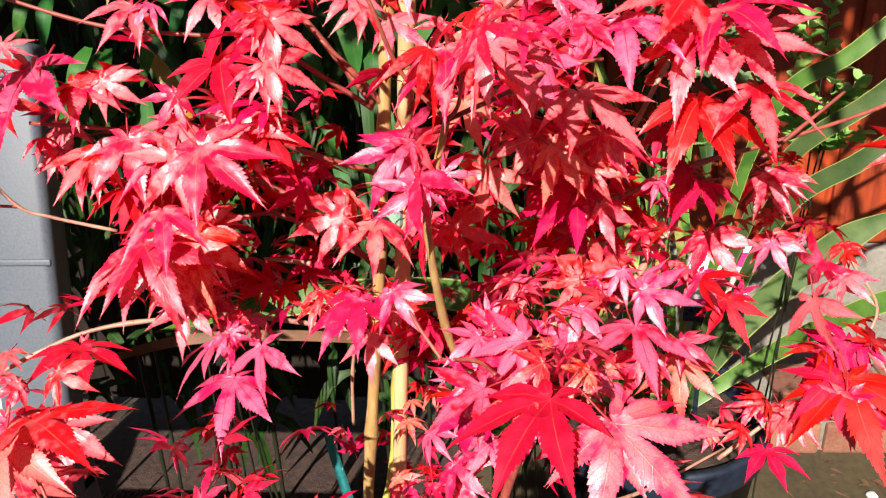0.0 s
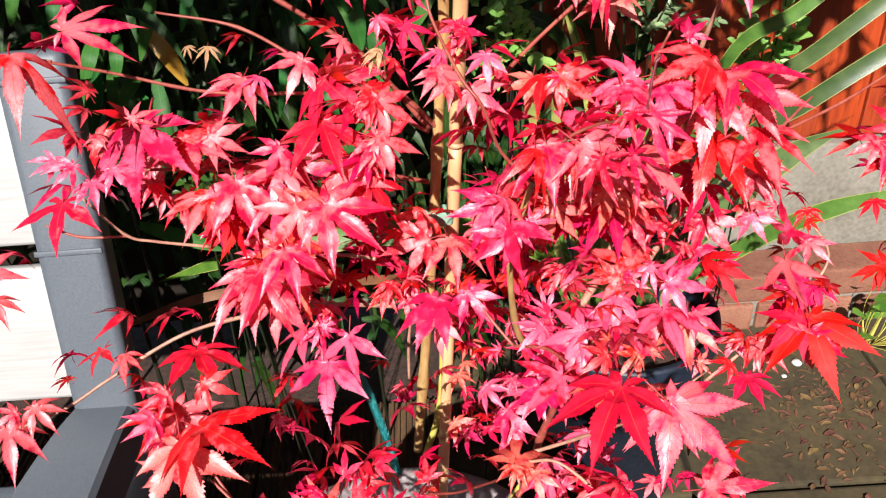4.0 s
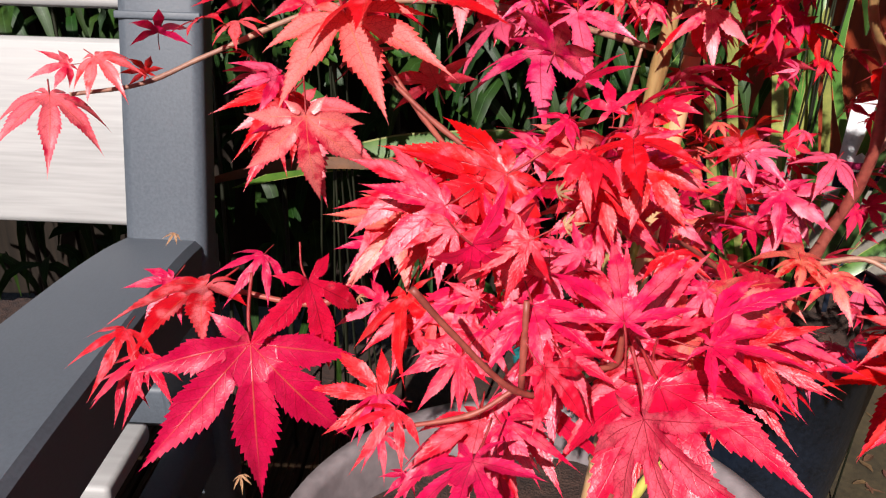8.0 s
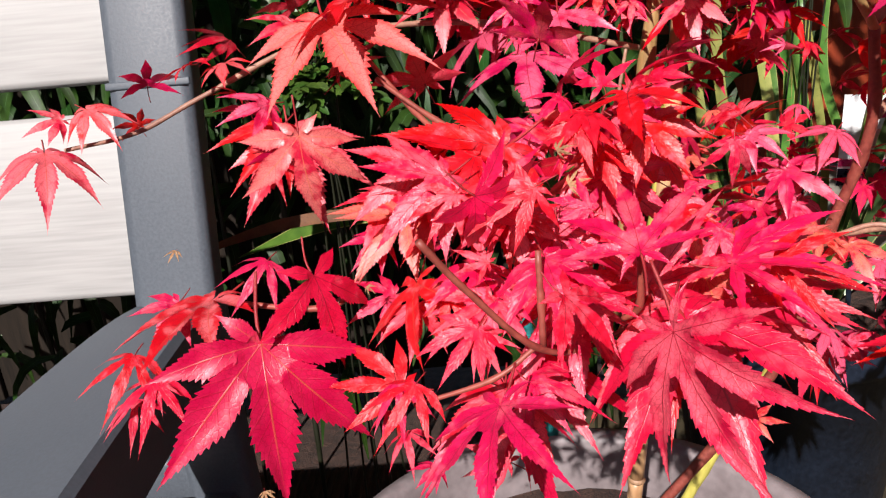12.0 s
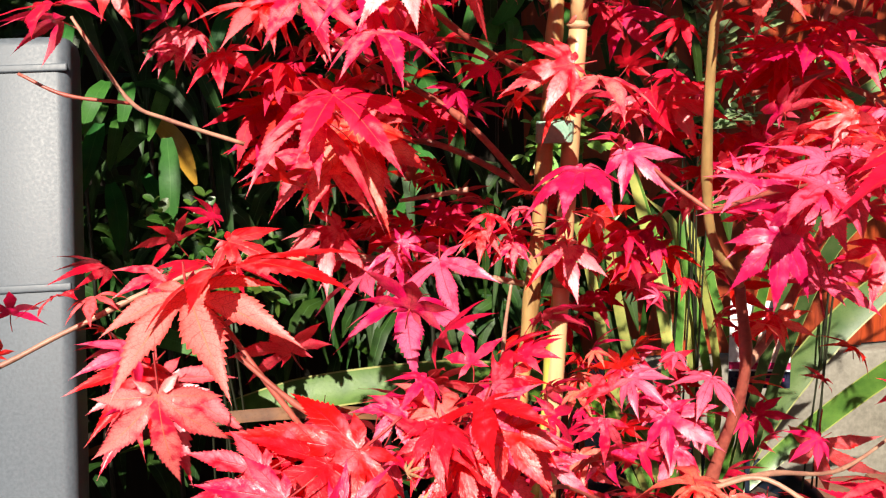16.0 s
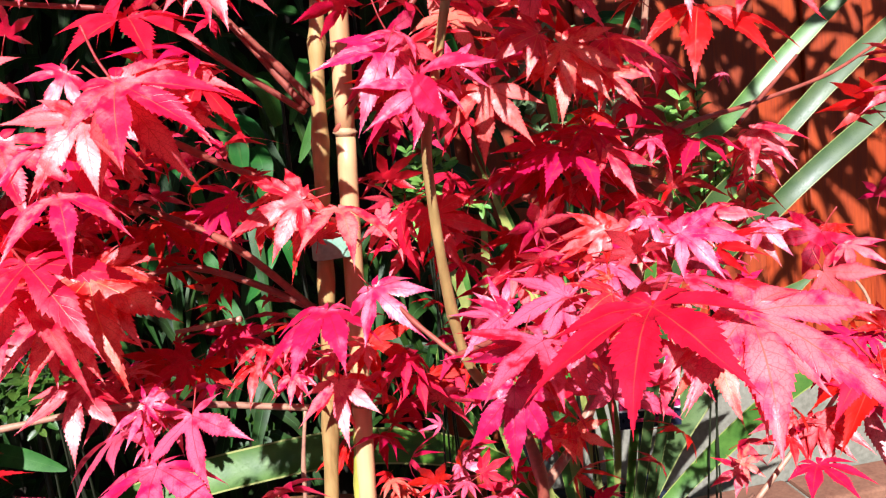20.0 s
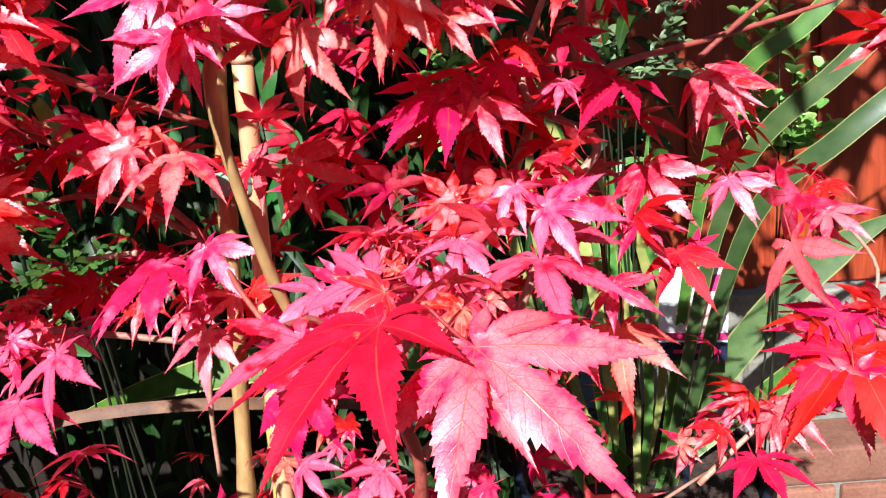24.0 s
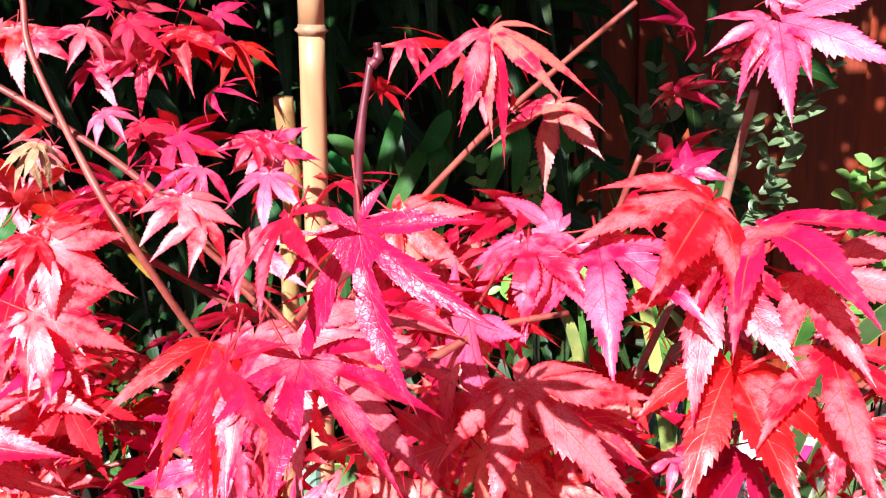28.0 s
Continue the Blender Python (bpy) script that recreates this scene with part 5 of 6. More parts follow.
leaf(-0.132, 0.405, 0.798, -13, -18, 169, 18.0, "p", 3)
leaf(-0.047, 0.380, 0.886, -6, -57, 106, 31.9, "r", 1)
leaf(-0.172, 0.420, 0.847, -28, -26, 171, 40.4, "r", 2)
leaf(-0.149, 0.435, 0.860, -41, 13, -165, 39.7, "r", 1)
leaf(-0.148, 0.437, 0.861, -19, 42, -138, 32.9, "r", 2)
leaf(-0.043, 0.410, 0.795, -35, -0, 171, 28.9, "r", 1)
leaf(-0.043, 0.410, 0.808, 1, -47, 112, 12.6, "r", 2)
leaf(-0.025, 0.430, 0.807, -20, 41, -147, 26.8, "c", 1)
leaf(-0.167, 0.430, 0.806, -36, -11, -179, 32.6, "r", 1)
leaf(-0.160, 0.430, 0.808, 11, -52, 104, 23.4, "r", 1)
leaf(-0.084, 0.440, 0.801, -27, -5, 174, 21.7, "r", 2)
leaf(-0.066, 0.440, 0.793, -27, -4, 172, 17.6, "r", 2)
leaf(-0.221, 0.395, 0.798, 59, 27, -7, 7.1, "r", 1)
leaf(-0.181, 0.410, 0.957, -43, 44, -145, 24.1, "r", 1)
leaf(-0.184, 0.400, 0.920, -37, -24, 180, 23.8, "r", 2)
leaf(-0.136, 0.400, 0.950, -47, -35, 169, 21.8, "r", 1)
leaf(-0.098, 0.370, 0.943, -39, 32, -165, 38.4, "r", 2)
leaf(-0.122, 0.360, 0.928, -41, -42, 159, 31.2, "r", 1)
leaf(-0.224, 0.420, 0.910, -37, -20, -173, 16.2, "r", 2)
leaf(-0.190, 0.440, 0.887, -24, 50, -124, 26.7, "c", 1)
leaf(-0.167, 0.460, 0.886, -34, -40, 160, 20.3, "c", 1)
leaf(-0.101, 0.500, 0.874, -33, -39, 150, 18.5, "c", 1)
leaf(-0.091, 0.500, 0.876, -32, 40, -151, 19.0, "c", 1)
leaf(0.048, 0.330, 0.827, -32, -26, 132, 31.7, "p", 1)
leaf(0.088, 0.380, 0.841, 44, 30, -70, 19.6, "r", 1)
leaf(0.074, 0.420, 0.882, -23, -50, 112, 28.2, "c", 1)
leaf(0.067, 0.480, 0.840, -36, -28, 139, 24.4, "c", 1)
leaf(0.077, 0.460, 0.847, -33, 33, -176, 29.1, "c", 1)
leaf(0.124, 0.400, 0.788, -34, -15, 136, 32.0, "r", 1)
leaf(0.143, 0.400, 0.785, -35, 9, 155, 36.3, "o", 1)
leaf(0.070, 0.410, 0.750, -13, 39, -154, 19.5, "o", 1)
leaf(0.068, 0.410, 0.752, -18, -24, 132, 20.4, "o", 2)
leaf(0.025, 0.500, 0.762, -29, -24, 142, 20.8, "c", 1)
leaf(-0.005, 0.500, 0.748, -33, 9, 177, 22.5, "c", 1)
leaf(-0.025, 0.500, 0.729, -22, 9, 179, 21.1, "c", 2)
leaf(-0.147, 0.225, 0.772, -23, -39, 139, 41.0, "w", 1)
leaf(-0.151, 0.220, 0.761, -23, -21, 160, 25.1, "w", 2)
leaf(-0.150, 0.195, 0.768, 82, 36, -26, 13.9, "w", 5)
leaf(-0.151, 0.198, 0.766, -20, -13, 167, 16.7, "w", 5)
leaf(-0.134, 0.205, 0.753, -41, 2, 176, 23.7, "w", 0)
leaf(-0.138, 0.210, 0.750, -28, -25, 151, 21.2, "w", 1)
leaf(-0.112, 0.240, 0.758, -26, 33, -158, 20.3, "w", 1)
leaf(-0.115, 0.235, 0.757, -41, -17, 156, 23.4, "w", 0)
leaf(-0.180, 0.230, 0.751, -23, -34, 150, 22.9, "o", 1)
leaf(-0.138, 0.168, 0.750, -11, 25, -159, 19.6, "w", 5)
leaf(-0.092, 0.178, 0.750, 27, 38, -113, 29.1, "w", 5)
leaf(-0.159, 0.180, 0.732, -11, 19, -158, 11.5, "w", 5)
leaf(-0.159, 0.180, 0.734, -25, -23, 154, 17.4, "w", 4)
leaf(-0.153, 0.168, 0.722, -17, -7, 171, 26.0, "w", 2)
leaf(-0.146, 0.173, 0.728, -3, 21, -158, 28.1, "w", 3)
leaf(-0.182, 0.190, 0.712, 20, -41, 88, 22.4, "w", 4)
leaf(-0.183, 0.185, 0.716, -12, 2, -170, 14.5, "w", 5)
leaf(-0.155, 0.180, 0.753, 40, -47, 55, 9.6, "w", 4)
leaf(-0.144, 0.192, 0.761, 50, 46, -66, 9.7, "w", 5)
leaf(-0.134, 0.178, 0.739, -10, 4, 177, 26.1, "w", 3)
leaf(-0.107, 0.180, 0.747, 2, -45, 94, 12.5, "w", 1)
leaf(-0.096, 0.220, 0.749, -21, 23, -173, 16.7, "w", 2)
leaf(-0.120, 0.215, 0.731, -14, 37, -142, 17.8, "w", 1)
leaf(-0.155, 0.230, 0.760, -14, -36, 133, 30.0, "w", 1)
leaf(-0.180, 0.235, 0.751, -18, -31, 147, 26.6, "o", 1)
leaf(-0.127, 0.210, 0.781, -32, 13, -176, 15.6, "w", 4)
leaf(-0.114, 0.225, 0.779, 21, 47, -112, 23.0, "w", 5)
leaf(-0.110, 0.275, 0.748, -31, 28, -158, 38.4, "w", 0)
leaf(-0.134, 0.210, 0.735, -33, -3, 171, 27.0, "w", 0)
leaf(-0.114, 0.178, 0.744, 67, -15, -2, 24.4, "w", 4)
leaf(-0.113, 0.178, 0.744, 80, 24, -31, 25.5, "w", 5)
leaf(-0.116, 0.205, 0.746, -6, -31, 127, 17.0, "w", 2)
leaf(-0.154, 0.190, 0.737, -6, -34, 121, 18.6, "w", 4)
leaf(-0.154, 0.190, 0.737, -9, -3, 175, 17.3, "w", 5)
leaf(-0.086, 0.180, 0.738, 28, 33, -123, 25.3, "w", 3)
leaf(-0.135, 0.270, 0.767, -26, -28, 147, 17.2, "w", 1)
leaf(-0.131, 0.220, 0.752, -19, -6, 167, 15.9, "w", 2)
leaf(-0.080, 0.290, 0.734, -18, 33, -155, 18.3, "w", 1)
leaf(-0.119, 0.195, 0.740, -13, -17, 148, 15.4, "w", 2)
leaf(-0.151, 0.202, 0.757, 0, -33, 134, 13.7, "w", 5)
leaf(-0.150, 0.198, 0.766, 70, 36, -36, 11.5, "w", 5)
leaf(-0.153, 0.190, 0.684, 27, -29, 62, 15.7, "w", 4)
leaf(-0.174, 0.180, 0.691, -0, -22, 145, 8.6, "w", 2)
leaf(0.013, 0.400, 0.685, -27, -20, 136, 25.5, "p", 1)
leaf(0.006, 0.400, 0.704, -17, 37, -158, 29.8, "p", 1)
leaf(-0.010, 0.410, 0.722, -10, 38, -157, 25.1, "p", 2)
leaf(-0.086, 0.400, 1.054, -40, 33, -126, 13.3, "r", 1)
leaf(-0.074, 0.410, 1.055, -35, -22, -162, 16.2, "r", 2)
leaf(-0.063, 0.420, 1.057, -42, 30, -134, 15.9, "c", 1)
leaf(-0.067, 0.400, 1.028, -31, 23, -134, 13.7, "p", 2)
leaf(-0.088, 0.400, 1.017, -33, -34, -173, 14.7, "r", 1)
leaf(-0.065, 0.420, 1.021, -39, 20, -138, 17.5, "c", 1)
leaf(-0.056, 0.450, 1.052, -43, -21, -168, 19.3, "c", 1)
leaf(-0.037, 0.450, 1.046, -36, 13, -151, 20.5, "c", 2)
leaf(-0.048, 0.460, 1.059, -31, 47, -123, 13.9, "c", 1)
leaf(-0.072, 0.360, 0.996, -25, -21, -162, 17.1, "r", 2)
leaf(-0.075, 0.370, 0.997, -31, 28, -121, 19.2, "r", 1)
leaf(-0.060, 0.400, 1.003, -25, -27, -172, 14.8, "r", 2)
leaf(-0.017, 0.420, 1.014, -33, -31, 175, 20.1, "p", 1)
leaf(-0.019, 0.420, 1.012, -17, 47, -111, 18.2, "p", 1)
leaf(-0.072, 0.380, 0.963, -12, -41, 161, 12.1, "c", 1)
leaf(-0.083, 0.380, 0.947, -21, 12, -133, 17.6, "r", 2)
leaf(-0.099, 0.380, 0.934, -25, -23, -168, 16.3, "c", 1)
leaf(-0.034, 0.380, 1.003, -45, 3, -154, 21.5, "r", 1)
leaf(-0.032, 0.390, 1.009, 2, -61, 126, 6.9, "r", 4)
leaf(-0.016, 0.400, 1.017, -34, -30, -178, 13.2, "r", 2)
leaf(-0.069, 0.360, 0.993, -36, 35, -122, 26.3, "r", 1)
leaf(-0.072, 0.360, 0.993, -34, -14, -155, 17.1, "r", 2)
leaf(-0.070, 0.350, 0.976, -30, 38, -114, 27.8, "r", 1)
leaf(-0.073, 0.350, 0.973, -32, -5, -148, 22.8, "r", 2)
leaf(-0.080, 0.370, 0.938, -35, 7, -141, 28.2, "c", 1)
leaf(0.036, 0.370, 0.998, -37, 33, -147, 25.7, "r", 1)
leaf(0.037, 0.370, 0.997, -20, -45, 153, 11.2, "r", 2)
leaf(-0.078, 0.420, 0.888, 2, -45, 137, 23.1, "c", 1)
leaf(-0.068, 0.410, 0.875, -26, -19, -173, 16.0, "r", 1)
leaf(-0.010, 0.420, 0.867, -19, -1, -164, 25.0, "r", 2)
leaf(-0.012, 0.420, 0.868, 19, 43, -66, 17.6, "r", 1)
leaf(0.023, 0.430, 0.868, -14, -33, 147, 14.1, "c", 1)
leaf(0.082, 0.440, 0.869, -27, -13, 165, 19.7, "c", 1)
leaf(0.091, 0.430, 0.876, -19, 11, -171, 21.5, "r", 2)
leaf(0.165, 0.460, 0.838, -23, -18, 144, 21.0, "r", 1)
leaf(0.211, 0.470, 0.879, -29, 17, 175, 24.7, "r", 1)
leaf(-0.138, 0.410, 0.916, -31, -15, 174, 31.1, "r", 3)
leaf(-0.131, 0.420, 0.927, -22, 60, -131, 32.8, "r", 1)
leaf(-0.272, 0.450, 0.939, -31, 56, -123, 29.6, "r", 1)
leaf(-0.177, 0.460, 0.876, -38, -37, 162, 44.9, "c", 1)
leaf(-0.186, 0.470, 0.879, -19, -50, 148, 28.9, "c", 2)
leaf(-0.165, 0.470, 0.879, -41, 30, -157, 25.0, "c", 1)
leaf(-0.125, 0.480, 0.875, -38, 36, -157, 26.3, "c", 1)
leaf(-0.093, 0.480, 0.866, -25, -42, 145, 24.6, "c", 2)
leaf(-0.100, 0.490, 0.809, -27, -40, 141, 22.0, "c", 1)
leaf(-0.097, 0.490, 0.806, -25, 41, -146, 23.9, "c", 1)
leaf(-0.138, 0.480, 0.801, -7, -48, 130, 27.2, "c", 2)
leaf(-0.157, 0.460, 0.793, -29, -35, 153, 27.4, "r", 1)
leaf(-0.059, 0.470, 0.795, -29, -34, 142, 19.4, "c", 1)
leaf(0.033, 0.500, 0.782, -32, -30, 137, 28.5, "c", 1)
leaf(0.040, 0.500, 0.774, -27, 20, 177, 28.2, "c", 2)
leaf(0.010, 0.500, 0.762, -29, 30, -169, 25.4, "c", 1)
leaf(0.088, 0.470, 0.844, -40, -23, 140, 27.8, "c", 1)
leaf(0.105, 0.480, 0.893, -35, -44, 123, 32.1, "c", 1)
leaf(0.112, 0.480, 0.893, -35, 27, 168, 33.5, "r", 2)
leaf(0.028, 0.420, 0.977, -44, -23, 177, 23.6, "o", 1)
leaf(0.041, 0.420, 0.969, -30, 47, -136, 20.5, "o", 1)
leaf(0.007, 0.430, 0.979, -42, -31, 175, 17.8, "r", 1)
leaf(0.071, 0.430, 0.965, -44, -16, 174, 25.8, "c", 1)
leaf(0.029, 0.450, 0.883, -24, -22, 170, 23.2, "c", 2)
leaf(0.002, 0.460, 0.847, -21, -34, 156, 23.4, "r", 1)
leaf(0.110, 0.450, 0.906, -35, -21, 161, 23.8, "c", 1)
leaf(0.132, 0.460, 0.908, -32, 31, -161, 22.4, "c", 1)
leaf(-0.092, 0.470, 0.879, -25, -37, 170, 23.6, "c", 1)
leaf(-0.122, 0.480, 0.911, -17, -42, 171, 20.7, "c", 2)
leaf(-0.156, 0.480, 0.867, -21, -40, 170, 21.7, "c", 1)
leaf(0.033, 0.360, 0.828, 1, -49, 105, 21.4, "p", 1)
leaf(0.033, 0.340, 0.818, -13, -34, 140, 33.9, "p", 2)
leaf(0.035, 0.340, 0.818, -14, -2, 175, 27.7, "p", 3)
leaf(0.031, 0.370, 0.829, 78, -12, 3, 15.4, "p", 4)
leaf(0.165, 0.450, 0.844, -34, 28, -179, 34.0, "r", 1)
leaf(0.210, 0.470, 0.830, -35, 24, 174, 23.4, "p", 1)
leaf(0.275, 0.480, 0.746, -21, -34, 111, 37.8, "c", 1)
leaf(0.282, 0.480, 0.749, -22, 18, 165, 26.6, "c", 2)
leaf(0.210, 0.460, 0.712, -27, -12, 142, 20.4, "r", 1)
leaf(0.229, 0.460, 0.709, -22, 25, -179, 29.5, "r", 1)
leaf(0.179, 0.450, 0.695, 28, 40, -94, 15.0, "o", 1)
leaf(0.201, 0.460, 0.874, -30, 27, 174, 25.5, "r", 2)
leaf(0.070, 0.420, 0.894, -36, -36, 146, 26.9, "c", 1)
leaf(0.073, 0.420, 0.891, -35, -13, 164, 25.7, "c", 2)
leaf(0.099, 0.430, 0.899, -43, 19, 179, 22.0, "c", 1)
leaf(0.094, 0.430, 0.878, -30, -41, 135, 23.9, "c", 1)
leaf(0.027, 0.470, 0.854, -35, 29, -159, 16.8, "c", 1)
leaf(0.011, 0.470, 0.868, -27, -30, 159, 20.0, "c", 2)
leaf(0.078, 0.370, 0.641, -16, -26, 114, 29.4, "r", 1)
leaf(0.085, 0.360, 0.621, -20, -15, 129, 52.0, "c", 1)
leaf(0.084, 0.350, 0.625, -13, -12, 133, 55.4, "c", 2)
leaf(0.091, 0.360, 0.621, -20, 16, 169, 37.2, "c", 1)
leaf(0.120, 0.450, 0.662, -16, -32, 109, 21.8, "c", 1)
leaf(0.045, 0.440, 0.595, -8, 22, -171, 25.1, "p", 2)
leaf(0.047, 0.440, 0.567, -20, -11, 142, 28.2, "c", 1)
leaf(0.057, 0.440, 0.573, -0, 34, -140, 24.6, "p", 1)
leaf(0.078, 0.460, 0.672, -14, -35, 109, 21.5, "c", 1)
leaf(-0.036, 0.420, 0.668, -8, 35, -140, 20.0, "r", 1)
leaf(-0.054, 0.300, 0.680, -12, -26, 124, 15.3, "o", 1)
leaf(-0.157, 0.210, 0.729, -13, -23, 145, 24.2, "w", 4)
leaf(-0.137, 0.210, 0.725, -10, -6, 169, 15.2, "w", 2)
leaf(-0.116, 0.230, 0.751, -23, -5, 167, 16.8, "w", 1)
leaf(-0.274, 0.215, 0.699, -13, -10, -164, 13.9, "w", 5)
leaf(-0.266, 0.215, 0.706, -14, 2, -153, 9.6, "w", 5)
leaf(-0.184, 0.200, 0.690, -10, 4, -168, 12.1, "w", 5)
leaf(-0.189, 0.200, 0.698, -10, -8, 179, 8.3, "w", 5)
leaf(-0.229, 0.192, 0.677, -8, 2, -159, 4.8, "d", 5)
leaf(-0.191, 0.205, 0.738, -8, 30, -138, 3.0, "d", 5)
leaf(-0.134, 0.200, 0.776, 54, 48, -64, 4.4, "d", 5)
leaf(-0.131, 0.200, 0.766, 52, 46, -66, 5.6, "d", 5)
leaf(-0.178, 0.440, 1.005, -22, -12, -173, 12.5, "d", 5)
leaf(-0.191, 0.440, 1.006, -22, 6, -158, 8.5, "d", 5)
leaf(-0.069, 0.360, 1.022, -34, 12, -141, 11.6, "d", 5)
leaf(-0.065, 0.360, 1.024, -27, -22, -159, 11.5, "d", 3)
leaf(-0.256, 0.230, 0.745, -4, -22, 174, 4.2, "d", 5)
leaf(0.120, 0.360, 0.656, -11, -12, 134, 17.9, "r", 1)
leaf(0.182, 0.350, 0.663, -8, -20, 109, 27.9, "c", 1)
leaf(0.148, 0.370, 0.650, -4, 12, 176, 15.6, "c", 2)
leaf(0.094, 0.420, 0.613, 50, 12, -41, 21.1, "p", 2)
leaf(0.083, 0.440, 0.630, -14, -9, 149, 29.6, "p", 1)
leaf(0.063, 0.400, 1.048, -23, -17, 174, 29.6, "r", 9)
leaf(0.063, 0.400, 1.048, -19, 30, -157, 30.0, "o", 9)
leaf(0.034, 0.420, 1.046, -24, 7, -166, 14.9, "r", 9)
leaf(-0.149, 0.420, 0.860, -44, 6, -174, 52.5, "o", 1)
leaf(-0.155, 0.430, 0.857, -28, -46, 146, 34.1, "r", 1)
leaf(-0.149, 0.430, 0.861, -16, 54, -124, 29.2, "r", 1)
leaf(-0.175, 0.440, 0.843, -30, -28, 167, 30.0, "r", 2)
leaf(-0.206, 0.470, 0.872, -43, -23, 176, 31.7, "c", 1)
leaf(-0.197, 0.480, 0.875, -43, 24, -157, 26.4, "c", 1)
leaf(-0.138, 0.480, 0.874, -35, -23, 168, 22.9, "c", 2)
leaf(-0.106, 0.480, 0.871, -35, 41, -154, 23.4, "c", 1)
leaf(-0.122, 0.470, 0.801, -11, -50, 122, 23.8, "c", 1)
leaf(-0.115, 0.470, 0.797, -30, 34, -153, 21.1, "c", 1)
leaf(-0.098, 0.480, 0.804, -25, 30, -160, 18.3, "c", 2)
leaf(-0.146, 0.460, 0.785, -18, -36, 149, 25.0, "r", 2)
leaf(-0.133, 0.450, 0.786, -27, -16, 168, 31.5, "p", 2)
leaf(0.003, 0.500, 0.924, -48, -21, 155, 26.8, "c", 1)
leaf(0.011, 0.500, 0.920, -45, 32, -179, 33.8, "c", 1)
leaf(0.042, 0.480, 0.913, -39, -20, 150, 24.6, "c", 2)
leaf(0.051, 0.340, 0.940, -19, -61, 121, 19.9, "o", 1)
leaf(0.061, 0.345, 0.936, -38, 46, -160, 24.3, "o", 1)
leaf(0.081, 0.350, 0.923, -45, 24, -179, 18.1, "o", 1)
leaf(0.066, 0.350, 0.932, -48, -19, 161, 26.0, "o", 1)
leaf(-0.008, 0.330, 0.940, -48, -30, 171, 29.8, "p", 1)
leaf(0.001, 0.320, 0.924, -26, -48, 151, 24.5, "p", 2)
leaf(0.005, 0.320, 0.926, -41, 1, -176, 17.0, "p", 2)
leaf(0.013, 0.320, 0.931, 23, 65, -78, 15.7, "p", 4)


# ---- the maple's inner leaves ----
def inner_leaves():
    rnd = random.Random(4)
    shapes = [leaf_mesh("c", k) for k in (1, 2, 3, 5)]
    shells = []
    for me in shapes:
        co = np.empty(len(me.vertices) * 3, np.float32)
        me.vertices.foreach_get("co", co)
        uvs = np.empty(len(me.loops) * 2, np.float32)
        me.uv_layers[0].data.foreach_get("uv", uvs)
        shells.append((co.reshape(-1, 3), [tuple(p.vertices) for p in me.polygons], uvs, [p.material_index for p in me.polygons]))
    verts, faces, uvs, mats, base = [], [], [], [], 0
    places = [o for o in maple.children if o.name.startswith("leaf")]
    for o in places:
        p = o.matrix_world.translation
        if p.y < 0.25 or rnd.random() > 0.7:
            continue
        co, fs, uv, mi = rnd.choice(shells)
        s = rnd.uniform(0.016, 0.028)
        at = p + Vector((rnd.uniform(-0.026, 0.026), rnd.uniform(0.015, 0.06), rnd.uniform(-0.022, 0.022)))
        m = np.array((pose(*at, rnd.uniform(25, 75), rnd.uniform(-35, 35), 180 + rnd.uniform(-70, 70)) @ Matrix.Diagonal((s, s, s, 1))))
        verts.append(co @ m[:3, :3].T + m[:3, 3])
        faces += [tuple(v + base for v in f) for f in fs]
        base += len(co)
        uvs.append(uv)
        mats += mi
    me = bpy.data.meshes.new("inner_leaves")
    me.from_pydata(np.concatenate(verts).tolist(), [], faces)
    me.uv_layers.new(name="UVMap").data.foreach_set("uv", np.concatenate(uvs))
    me.materials.append(INNER), me.materials.append(PETIOLE)
    me.polygons.foreach_set("material_index", mats)
    me.polygons.foreach_set("use_smooth", [True] * len(me.polygons))
    tagged(part("inner_leaves", me, None, maple), "smaller red leaves deep among the twigs", kind="stuff")


inner_leaves()


# ---- tie and labels ----
def tie():
    c, axis = Vector((-0.037, 0.464, 0.853)), Vector((0.06, -0.02, 1)).normalized()
    u = Vector((1, 0.08, 0)).normalized()
    v = axis.cross(u)
    bm = bmesh.new()
    ring = [(-0.0062 + 0.0124 * k / 8, -0.0056) for k in range(9)] + [(0.0062 + 0.0046 * math.sin(a), -0.0056 * math.cos(a)) for a in (0.5, 1.0, 1.57, 2.1, 2.6)] + [(0.0062 - 0.0124 * k / 8, 0.0056) for k in range(9)] + [(-0.0062 - 0.0046 * math.sin(a), 0.0056 * math.cos(a)) for a in (0.5, 1.0, 1.57, 2.1, 2.6)]
    rows = []
    for h, grow in ((-0.0062, 1), (-0.005, 1.03), (0.005, 1.03), (0.0062, 1), (0.0062, 0.93), (-0.0062, 0.93)):
        rows.append([bm.verts.new(c + u * x * grow + v * y * grow + axis * h) for x, y in ring])
    rows.append(rows[0])
    for a, b in zip(rows, rows[1:]):
        for k in range(len(ring)):
            bm.faces.new((a[k], a[(k + 1) % len(ring)], b[(k + 1) % len(ring)], b[k]))
    bmesh.ops.recalc_face_normals(bm, faces=bm.faces[:])
    tagged(part("plant_tie", bm, TIE, smooth=False), "pale green plastic tie holding the stem to the cane", "plant tie")


tie()


TAG = (0.301, 0.578)


